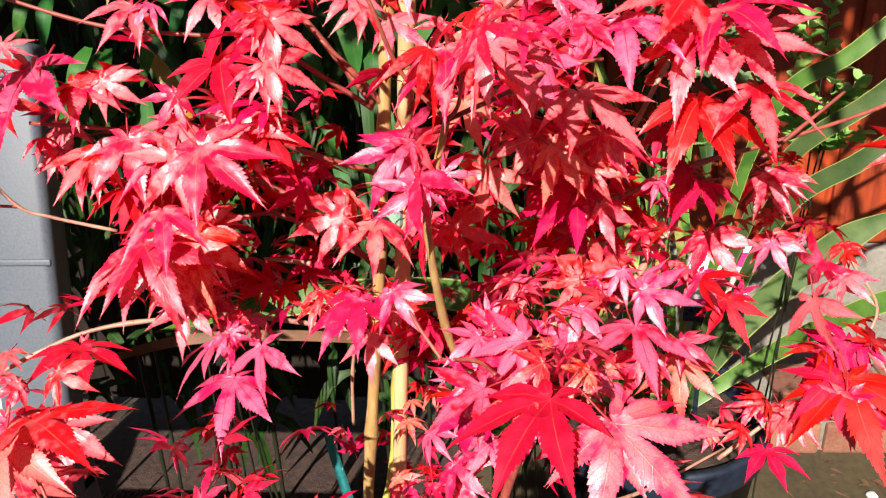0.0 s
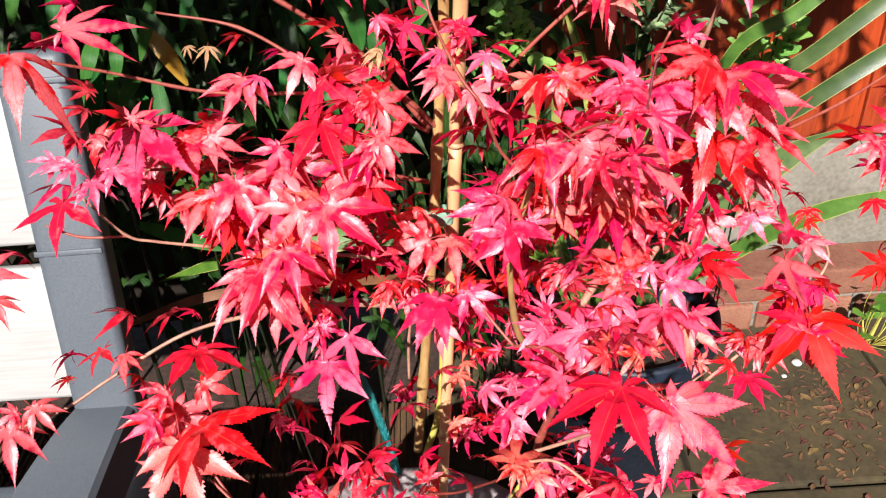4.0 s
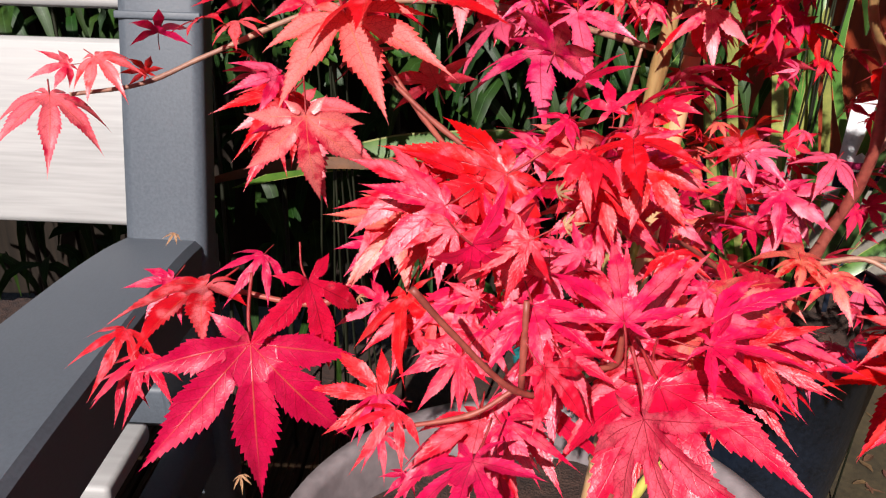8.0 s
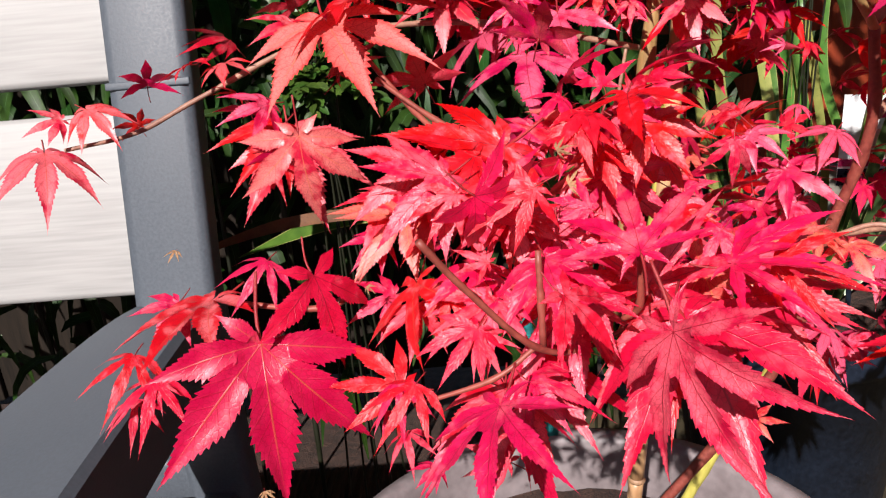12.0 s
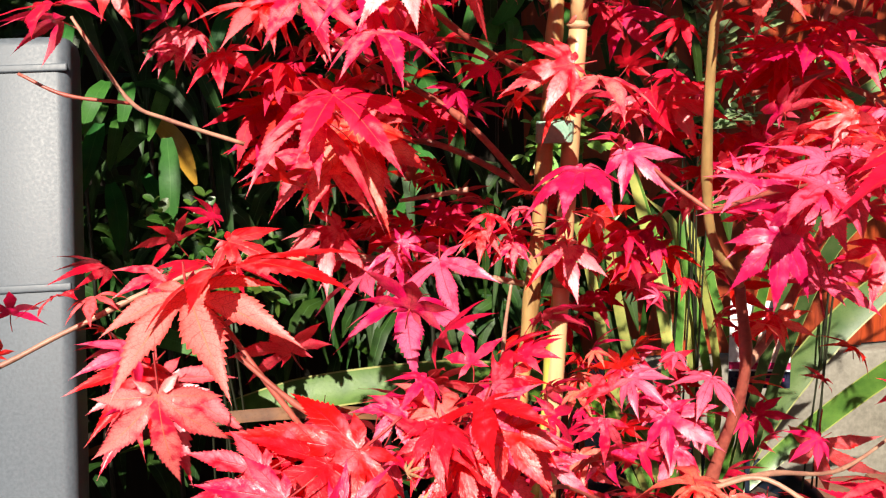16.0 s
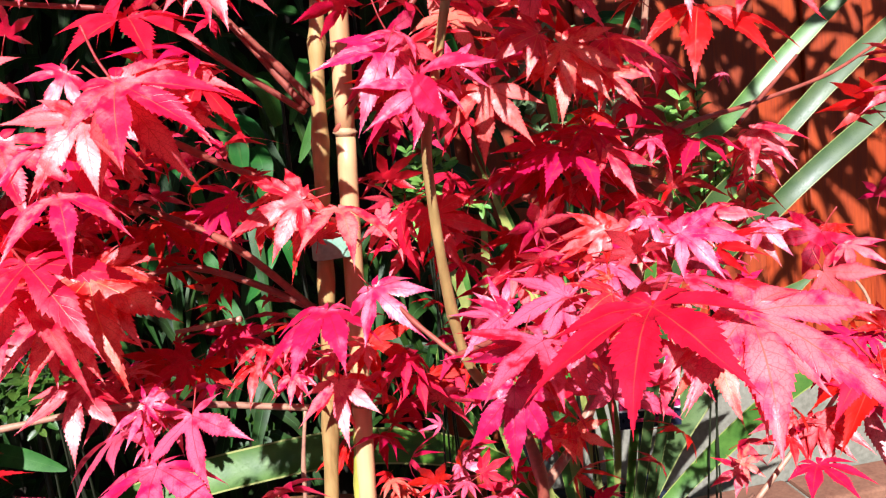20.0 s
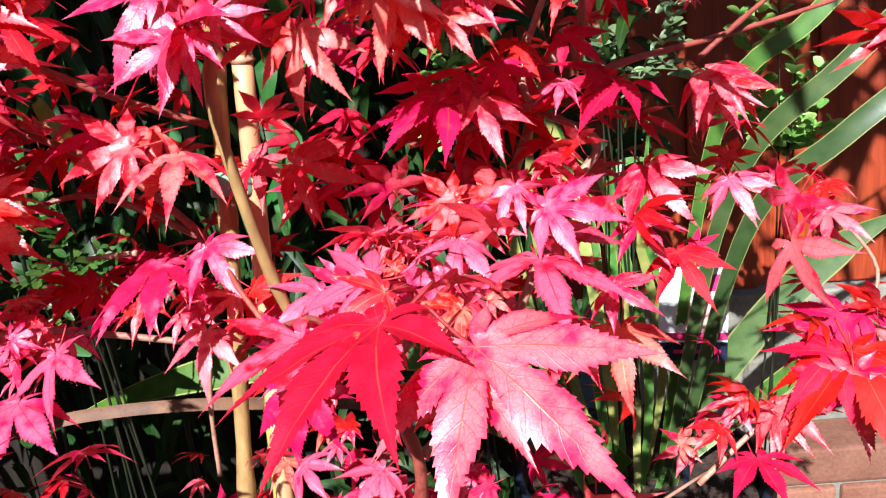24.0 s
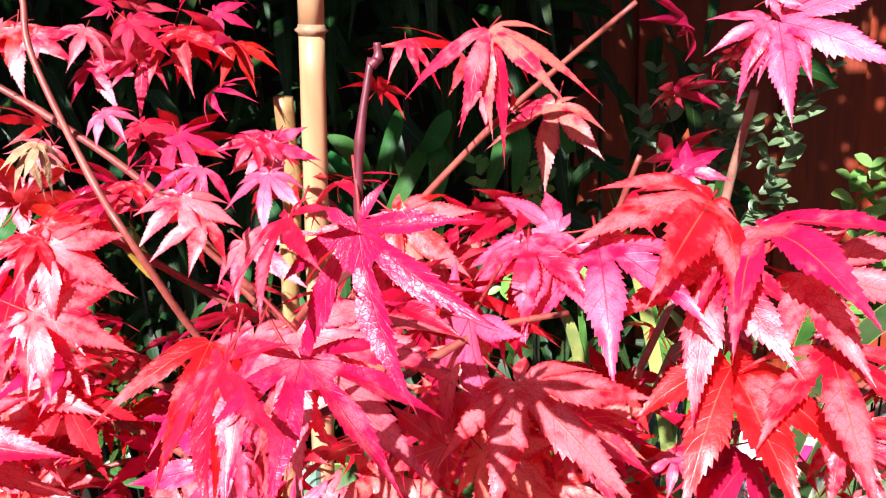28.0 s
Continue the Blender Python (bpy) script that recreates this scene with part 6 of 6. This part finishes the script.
def label_card():
    top = thing("plant_label", (0.335, 0.90, 0.33), "white plant label card with pink and navy print", "plant label")
    m = pose(TAG[0], 0.90, TAG[1], -6, 3, -4) @ Matrix.Diagonal((0.84, 1, 0.84, 1))

    def flat(name, mat, x, z, w, h, out, label=""):
        ob = part(name, box((w, 0.0012, h), (0, 0, 0), 0.0003), mat, top, label, smooth=False)
        ob.matrix_world = m @ pose(x, -out, z)
    flat("card", CARD, 0, 0, 0.088, 0.125, 0)
    flat("print", CARDROSE, 0.012, -0.004, 0.045, 0.040, 0.0014, "rose-coloured flower picture")
    flat("print", CARDPINK, 0.022, 0.042, 0.034, 0.022, 0.0014, "pink printed square")
    flat("print", CARDPINK, 0, -0.030, 0.088, 0.010, 0.0014, "pink printed band")
    flat("print", CARDNAVY, 0, -0.050, 0.088, 0.024, 0.0014, "navy printed band")
    flat("print", CARDPINK, 0.005, -0.050, 0.06, 0.005, 0.0028, "pink line of unreadable print")
    stake = part("stake", box((0.006, 0.002, 0.20), (0, 0, 0), 0.0005), BLACKPOT, top)
    stake.matrix_world = pose(TAG[0] - 0.01, 0.906, TAG[1] - 0.12, -3)


label_card()
marker_line = smooth_line([(-0.100, 0.586, 0.372), (-0.113, 0.593, 0.472), (-0.133, 0.600, 0.573)], 8)
marker_bm = bmesh.new()
marker_uv = marker_bm.loops.layers.uv.new("UVMap")
blade(marker_bm, marker_line, 0.0048, marker_uv, 0.12, lambda s: min(1, 0.25 + 5 * s) * min(1, 0.6 + 4 * (1 - s)), Vector((0.15, -1, 0.2)))
bmesh.ops.solidify(marker_bm, geom=marker_bm.faces[:], thickness=0.0012)
marker = part("plant_marker", marker_bm, TEAL, None, smooth=False)
tagged(marker, "teal plastic plant marker pushed into the compost", "plant label")


# ---- strap-leaved plant ----
def flax():
    top = thing("flax_plant", (0.22, 0.94, 0.34), "variegated strap-leaved flax with grey-green and cream leaves, in a navy pot", "plant")

    def strap(material, half, *points):
        bm = bmesh.new()
        uv = bm.loops.layers.uv.new("UVMap")
        blade(bm, smooth_line(points, 8), half, uv, 0.22, lambda s: min(1, 0.55 + s * 1.2) * min(1, (1 - s) * 3.2 + 0.02), Vector((0, -0.85, 0.5)))
        part("strap_leaf", bm, material, top)
    strap(STRAPLIME, 0.021, (0.23, 0.95, 0.36), (0.12, 0.94, 0.49), (-0.02, 0.93, 0.546), (-0.18, 0.93, 0.547), (-0.33, 0.93, 0.525), (-0.47, 0.95, 0.475))
    strap(STRAPGREY, 0.0095, (0.27, 0.93, 0.34), (0.315, 0.83, 0.72), (0.40, 0.78, 0.845), (0.52, 0.77, 0.947), (0.68, 0.76, 1.05))
    strap(STRAPGREY, 0.0100, (0.28, 0.93, 0.34), (0.33, 0.83, 0.68), (0.40, 0.78, 0.783), (0.52, 0.77, 0.870), (0.68, 0.76, 0.97))
    strap(STRAP, 0.0085, (0.27, 0.95, 0.34), (0.31, 0.85, 0.78), (0.38, 0.80, 0.885), (0.48, 0.79, 0.975), (0.62, 0.78, 1.08))
    strap(STRAP, 0.013, (0.26, 0.94, 0.34), (0.39, 0.94, 0.45), (0.49, 0.87, 0.57), (0.62, 0.80, 0.65))
    strap(STRAPGREY, 0.019, (0.26, 0.94, 0.34), (0.36, 0.95, 0.50), (0.46, 0.95, 0.61), (0.54, 0.93, 0.67))
    strap(DRYSTRAP, 0.0062, (0.20, 0.93, 0.36), (0.02, 0.86, 0.50), (-0.16, 0.79, 0.566), (-0.312, 0.760, 0.582), (-0.405, 0.732, 0.573), (-0.47, 0.72, 0.55))
    rnd = random.Random(8)
    for k in range(11):
        x = 0.12 + 0.018 * k + rnd.uniform(-0.006, 0.006)
        strap(YOUNGLEAF if k % 2 else STRAP, rnd.uniform(0.005, 0.008), (0.18 + 0.008 * k, 0.94 + rnd.uniform(-0.03, 0.03), 0.34), (x, 0.95 + rnd.uniform(-0.03, 0.02), 0.50), (x - 0.02 + rnd.uniform(-0.03, 0.03), 0.97, 0.64 + rnd.uniform(-0.05, 0.1)), (x - 0.03 + rnd.uniform(-0.06, 0.08), 0.98, 0.80 + rnd.uniform(-0.1, 0.12)))


STRAPLIME = leafy("lime_strap_leaf", (0.05, 0.13, 0.012), (0.11, 0.22, 0.025), (0.20, 0.30, 0.12), 0.25, 0.4, spec=0.2, edge=(0.26, 0.26, 0.08), veins=0.0, lines=0.0, fold=0.1, grain=45)
DRYSTRAP = leafy("dry_brown_strap_leaf", (0.08, 0.028, 0.010), (0.19, 0.075, 0.024), (0.3, 0.15, 0.06), 0.2, 0.6, veins=0.0, lines=0.0, fold=0.3, grain=45)
YOUNGLEAF = leafy("yellow_green_blade", (0.20, 0.24, 0.06), (0.40, 0.38, 0.10), (0.4, 0.4, 0.1), 0.2, 0.4, veins=0.0, lines=0.0, fold=0.1, grain=45)
flax()


# ---- bamboo ----
def bamboo():
    top = thing("bamboo_clump", (-0.4, 1.02, -0.03), "bamboo with long drooping leaves, green darkened for shade", "plant")
    rnd = random.Random(21)
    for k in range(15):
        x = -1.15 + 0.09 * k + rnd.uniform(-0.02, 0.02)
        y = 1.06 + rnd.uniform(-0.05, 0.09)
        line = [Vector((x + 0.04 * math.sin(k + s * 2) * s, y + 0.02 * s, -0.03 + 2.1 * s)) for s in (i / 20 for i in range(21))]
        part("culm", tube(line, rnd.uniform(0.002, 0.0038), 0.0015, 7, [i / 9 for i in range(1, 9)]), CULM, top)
    bm = bmesh.new()
    uv = bm.loops.layers.uv.new("UVMap")
    for k in range(1700):
        x = rnd.uniform(-1.25, 0.30 if k < 1150 else 0.10) if k % 4 else rnd.uniform(-0.62, 0.12)
        z = rnd.uniform(0.62, 1.75) if k % 5 else rnd.uniform(0.25, 0.75)
        y = rnd.uniform(0.88 if z > 0.85 else 1.0, 1.15) if k < 1150 else rnd.uniform(1.08, 1.17) + (0.04 if x > 0.0 else 0)
        ln, w = rnd.uniform(0.07, 0.15), rnd.uniform(0.006, 0.0105)
        a = rnd.uniform(0, 2 * math.pi)
        out = Vector((math.cos(a), math.sin(a) * 0.5 - 0.25, 0))
        drop = rnd.uniform(0.3, 1.5)
        p = [Vector((x, y, z)) + out * ln * s * (1 - 0.3 * s) + Vector((0, 0, ln * (0.15 * s - drop * s * s))) for s in (0, 0.25, 0.5, 0.75, 1)]
        blade(bm, p, w, uv, 0.2, lambda s: max(0.04, math.sin(math.pi * (0.10 + 0.88 * s)) ** 0.8), Vector((rnd.uniform(-0.4, 0.4), -0.8, 0.6)))
    # unseen layer of blades added overhead to shade the clump and fence
    for k in range(6500):
        x = rnd.uniform(-1.5, 1.5)
        # thinned on this side so that sun reaches the fence
        if x > 0.25 and rnd.random() > 0.35:
            continue
        y = rnd.uniform(0.02 if x < -0.05 else min(0.13, 0.02 + 0.5 * (x + 0.05)), 1.35)
        z = rnd.uniform(1.50, 1.84) + 0.12 * (y - 0.4)
        a, ln = rnd.uniform(0, 2 * math.pi), rnd.uniform(0.10, 0.17)
        out = Vector((math.cos(a), math.sin(a), 0))
        p = [Vector((x, y, z)) + out * ln * s + Vector((0, 0, -0.5 * ln * s * s)) for s in (0, 0.33, 0.66, 1)]
        blade(bm, p, rnd.uniform(0.009, 0.014), uv, 0.2, lambda s: max(0.04, math.sin(math.pi * (0.10 + 0.88 * s)) ** 0.8), Vector((rnd.uniform(-0.4, 0.4), -0.4, 0.8)))
    tagged(part("foliage", bm, BAMBOOSHADE, top), "long narrow green leaves darkened for shade, plus an unseen shading layer added above", kind="stuff")

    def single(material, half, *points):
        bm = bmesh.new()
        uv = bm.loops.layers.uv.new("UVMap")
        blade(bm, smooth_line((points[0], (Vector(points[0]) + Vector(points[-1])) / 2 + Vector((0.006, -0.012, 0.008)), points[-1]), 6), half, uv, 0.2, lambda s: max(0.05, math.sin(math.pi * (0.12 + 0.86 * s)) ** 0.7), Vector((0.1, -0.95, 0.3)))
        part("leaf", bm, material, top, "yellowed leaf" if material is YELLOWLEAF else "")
    # leaves that catch the sun carry it in their brighter green
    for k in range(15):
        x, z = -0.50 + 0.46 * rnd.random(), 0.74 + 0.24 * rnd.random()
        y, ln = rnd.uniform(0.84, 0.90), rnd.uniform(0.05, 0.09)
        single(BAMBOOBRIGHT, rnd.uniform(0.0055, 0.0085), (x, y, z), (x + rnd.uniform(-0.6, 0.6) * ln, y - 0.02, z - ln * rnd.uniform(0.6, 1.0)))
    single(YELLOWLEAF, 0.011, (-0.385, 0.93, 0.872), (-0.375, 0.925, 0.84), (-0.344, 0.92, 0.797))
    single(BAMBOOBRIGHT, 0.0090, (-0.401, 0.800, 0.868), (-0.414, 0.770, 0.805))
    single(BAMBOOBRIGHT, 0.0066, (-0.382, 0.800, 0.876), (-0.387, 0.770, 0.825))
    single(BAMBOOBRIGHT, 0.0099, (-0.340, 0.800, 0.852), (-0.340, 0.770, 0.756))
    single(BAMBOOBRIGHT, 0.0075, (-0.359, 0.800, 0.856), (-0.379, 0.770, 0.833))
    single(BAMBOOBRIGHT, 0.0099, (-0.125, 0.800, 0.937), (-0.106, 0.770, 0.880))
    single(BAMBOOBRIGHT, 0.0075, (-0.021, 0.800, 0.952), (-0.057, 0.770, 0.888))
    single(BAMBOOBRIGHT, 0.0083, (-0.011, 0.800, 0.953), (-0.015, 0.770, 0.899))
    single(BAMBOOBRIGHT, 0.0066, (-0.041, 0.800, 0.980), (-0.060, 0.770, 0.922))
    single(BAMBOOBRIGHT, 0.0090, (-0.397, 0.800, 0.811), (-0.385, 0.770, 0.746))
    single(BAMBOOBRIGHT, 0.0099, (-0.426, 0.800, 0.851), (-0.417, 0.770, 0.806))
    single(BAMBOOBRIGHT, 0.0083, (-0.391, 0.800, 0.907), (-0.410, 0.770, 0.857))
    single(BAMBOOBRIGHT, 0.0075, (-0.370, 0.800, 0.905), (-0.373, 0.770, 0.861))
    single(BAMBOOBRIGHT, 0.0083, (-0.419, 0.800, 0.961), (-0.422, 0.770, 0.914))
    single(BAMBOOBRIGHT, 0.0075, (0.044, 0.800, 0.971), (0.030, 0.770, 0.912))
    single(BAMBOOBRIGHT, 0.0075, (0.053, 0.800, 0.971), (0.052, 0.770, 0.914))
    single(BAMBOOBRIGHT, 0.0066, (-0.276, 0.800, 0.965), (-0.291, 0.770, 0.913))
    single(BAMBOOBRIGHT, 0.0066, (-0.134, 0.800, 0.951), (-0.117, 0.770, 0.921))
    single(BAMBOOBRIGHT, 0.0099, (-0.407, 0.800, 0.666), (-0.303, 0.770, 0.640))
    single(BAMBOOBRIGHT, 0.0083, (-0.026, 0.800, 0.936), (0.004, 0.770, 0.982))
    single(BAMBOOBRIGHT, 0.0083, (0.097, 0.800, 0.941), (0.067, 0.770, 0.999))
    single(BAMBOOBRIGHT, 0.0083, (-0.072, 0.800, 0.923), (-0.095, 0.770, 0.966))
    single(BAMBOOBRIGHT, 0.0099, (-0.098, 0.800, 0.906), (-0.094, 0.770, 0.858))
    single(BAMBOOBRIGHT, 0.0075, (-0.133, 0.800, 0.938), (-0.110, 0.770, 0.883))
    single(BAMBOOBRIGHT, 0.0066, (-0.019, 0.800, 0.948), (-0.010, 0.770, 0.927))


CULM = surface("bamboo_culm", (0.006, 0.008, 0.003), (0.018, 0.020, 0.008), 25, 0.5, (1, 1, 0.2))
# lit copy of the bamboo leaf: sunlight put into the colour
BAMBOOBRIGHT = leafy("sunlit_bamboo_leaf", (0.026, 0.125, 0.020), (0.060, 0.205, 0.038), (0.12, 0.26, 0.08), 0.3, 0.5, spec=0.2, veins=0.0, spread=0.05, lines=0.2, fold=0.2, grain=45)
bamboo()


# ---- shrubs ----
GREYLEAF = leafy("grey_green_leaf", (0.10, 0.17, 0.07), (0.26, 0.34, 0.16), (0.4, 0.42, 0.25), 0.3, 0.4, veins=5.0, island=True, spread=0.05, lines=0.3, fold=0.3, grain=45)


def shrub(place, spread, count, size, material, label, seed):
    top = thing("shrub", (place[0], place[1], 0.0), label, "shrub")
    rnd = random.Random(seed)
    c = Vector(place)
    bm = bmesh.new()
    uv = bm.loops.layers.uv.new("UVMap")
    for k in range(count):
        a = rnd.uniform(0, 2 * math.pi)
        tip = c + Vector((math.cos(a) * rnd.uniform(0, 1) * spread[0], math.sin(a) * rnd.uniform(0, 1) * spread[1], rnd.uniform(-1, 1) * spread[2]))
        root = Vector((c.x + (tip.x - c.x) * 0.3, c.y + (tip.y - c.y) * 0.3 + 0.02, max(0.0, c.z - spread[2] * 1.6)))
        line = smooth_line([root, root.lerp(tip, 0.55) + Vector((0, 0, 0.02)), tip], 4)
        if k % 6 == 0:
            part("stem", tube(smooth_line([(c.x + 0.004 * (k - 12), c.y + 0.05, 0.0), root, tip], 5), 0.0016, 0.0007, 5), CULM, top)
        d = (tip - line[-3]).normalized()
        for j in range(9):
            b = 2.4 * j
            p = tip - d * 0.012 * (j // 2)
            o = (Vector((math.cos(b), math.sin(b), 0)) * 0.8 + d * 0.7 + Vector((0, -0.25, 0.1))).normalized()
            ln = size * rnd.uniform(0.6, 1.15) * (0.6 + 0.1 * min(4, j))
            pts = [p + o * ln * s + Vector((0, 0, -0.25 * ln * s * s)) for s in (0, 0.25, 0.5, 0.75, 1)]
            blade(bm, pts, ln * 0.27, uv, 0.3, lambda s: max(0.06, math.sin(math.pi * (0.06 + 0.9 * s)) ** 0.8), Vector((rnd.uniform(-0.5, 0.5), -0.6, 0.8)))
    tagged(part("foliage", bm, material, top), "many small oval leaves", kind="stuff")


shrub((0.40, 0.90, 0.83), (0.055, 0.05, 0.085), 17, 0.030, LIMELEAF, "light green small-leaved shrub in the sun beside the flax", 31)
shrub((0.063, 0.85, 0.868), (0.06, 0.05, 0.06), 24, 0.022, LIMELEAF, "pale green small-leaved shrub behind the maple", 32)
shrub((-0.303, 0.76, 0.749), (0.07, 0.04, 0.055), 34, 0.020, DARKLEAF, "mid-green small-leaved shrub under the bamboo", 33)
shrub((0.236, 0.92, 0.921), (0.10, 0.05, 0.09), 30, 0.024, GREYLEAF, "grey-green small-leaved shrub against the fence", 34)


# ---- low plants and litter ----
def heart_plant():
    top = thing("ground_plant", (0.86, 1.20, 0.0), "low plant with round bright green leaves by the brick edging", "plant")
    rnd = random.Random(41)
    bm = bmesh.new()
    uv = bm.loops.layers.uv.new("UVMap")
    ring = [(0.0, -0.05), (0.28, -0.18), (0.5, 0.0), (0.52, 0.3), (0.36, 0.68), (0.0, 1.0), (-0.36, 0.68), (-0.52, 0.3), (-0.5, 0.0), (-0.28, -0.18)]
    mid = bm.verts.new((0, 0.35, 0.0))
    vs = [bm.verts.new((x, y, 0.10 * abs(x) - 0.12 * y * y)) for x, y in ring]
    for a, b, p, q in zip(vs, vs[1:] + vs[:1], ring, ring[1:] + ring[:1]):
        f = bm.faces.new((mid, b, a))
        for loop, w in zip(f.loops, ((0, 0.35), q, p)):
            loop[uv].uv = (0.5 + w[0] * 0.9, w[1])
    me = mesh_from(bm, "leaf", IVYLEAF)
    for k in range(26):
        x, y, z = 0.86 + rnd.uniform(-0.06, 0.16), 1.20 + rnd.uniform(-0.08, 0.05), rnd.uniform(0.02, 0.20)
        s = rnd.uniform(0.028, 0.045)
        ob = part("leaf", me, None, top)
        ob.matrix_world = pose(x, y, z, rnd.uniform(10, 60), rnd.uniform(-25, 25), 180 + rnd.uniform(-80, 80)) @ Matrix.Diagonal((s, s, s, 1))
        part("stalk", tube(smooth_line([(0.86 + 0.2 * (x - 0.86), 1.22, 0.0), (x, y + 0.01, z * 0.6), (x, y, z)], 4), 0.0012, 0.0008, 5), YOUNG, top)


heart_plant()


def litter():
    rnd = random.Random(51)
    bm = bmesh.new()
    uv = bm.loops.layers.uv.new("UVMap")
    for k in range(330):
        x, y = (rnd.gauss(0.71, 0.09), rnd.gauss(1.03, 0.10)) if k % 6 else (rnd.uniform(0.42, 1.2), rnd.uniform(0.45, 1.26))
        a, ln = rnd.uniform(0, 6.28), rnd.uniform(0.008, 0.028)
        o = Vector((math.cos(a), math.sin(a), rnd.uniform(-0.05, 0.12)))
        pts = [Vector((x, y, 0.003 + rnd.uniform(0, 0.004))) + o * ln * s for s in (0, 0.33, 0.66, 1)]
        blade(bm, pts, ln * rnd.uniform(0.08, 0.28), uv, 0.5, lambda s: max(0.08, math.sin(math.pi * (0.08 + 0.86 * s))), Vector((0, 0, 1)))
    tagged(part("leaf_litter", bm, LITTER), "dry brown fallen leaves scattered on the paving", "leaf litter", kind="stuff")


litter()


def stones():
    rnd = random.Random(61)
    for x, y, r in ((0.695, 1.175, 0.011), (0.735, 1.185, 0.009), (0.655, 1.14, 0.006)):
        bm = bmesh.new()
        bmesh.ops.create_icosphere(bm, subdivisions=2, radius=r)
        for v in bm.verts:
            v.co *= rnd.uniform(0.82, 1.12)
            v.co.z *= 0.6
        ob = tagged(part("pebble", bm, PEBBLE), "small pale pebble lying on the mossy paving", "stone", "pebbles by the edging")
        ob.matrix_world = pose(x, y, r * 0.55, 0, 0, rnd.uniform(0, 180))


PEBBLE = surface("pale_stone", (0.42, 0.42, 0.40), (0.62, 0.62, 0.60), 90, 0.8, None, 0.4, 0.0006)
stones()
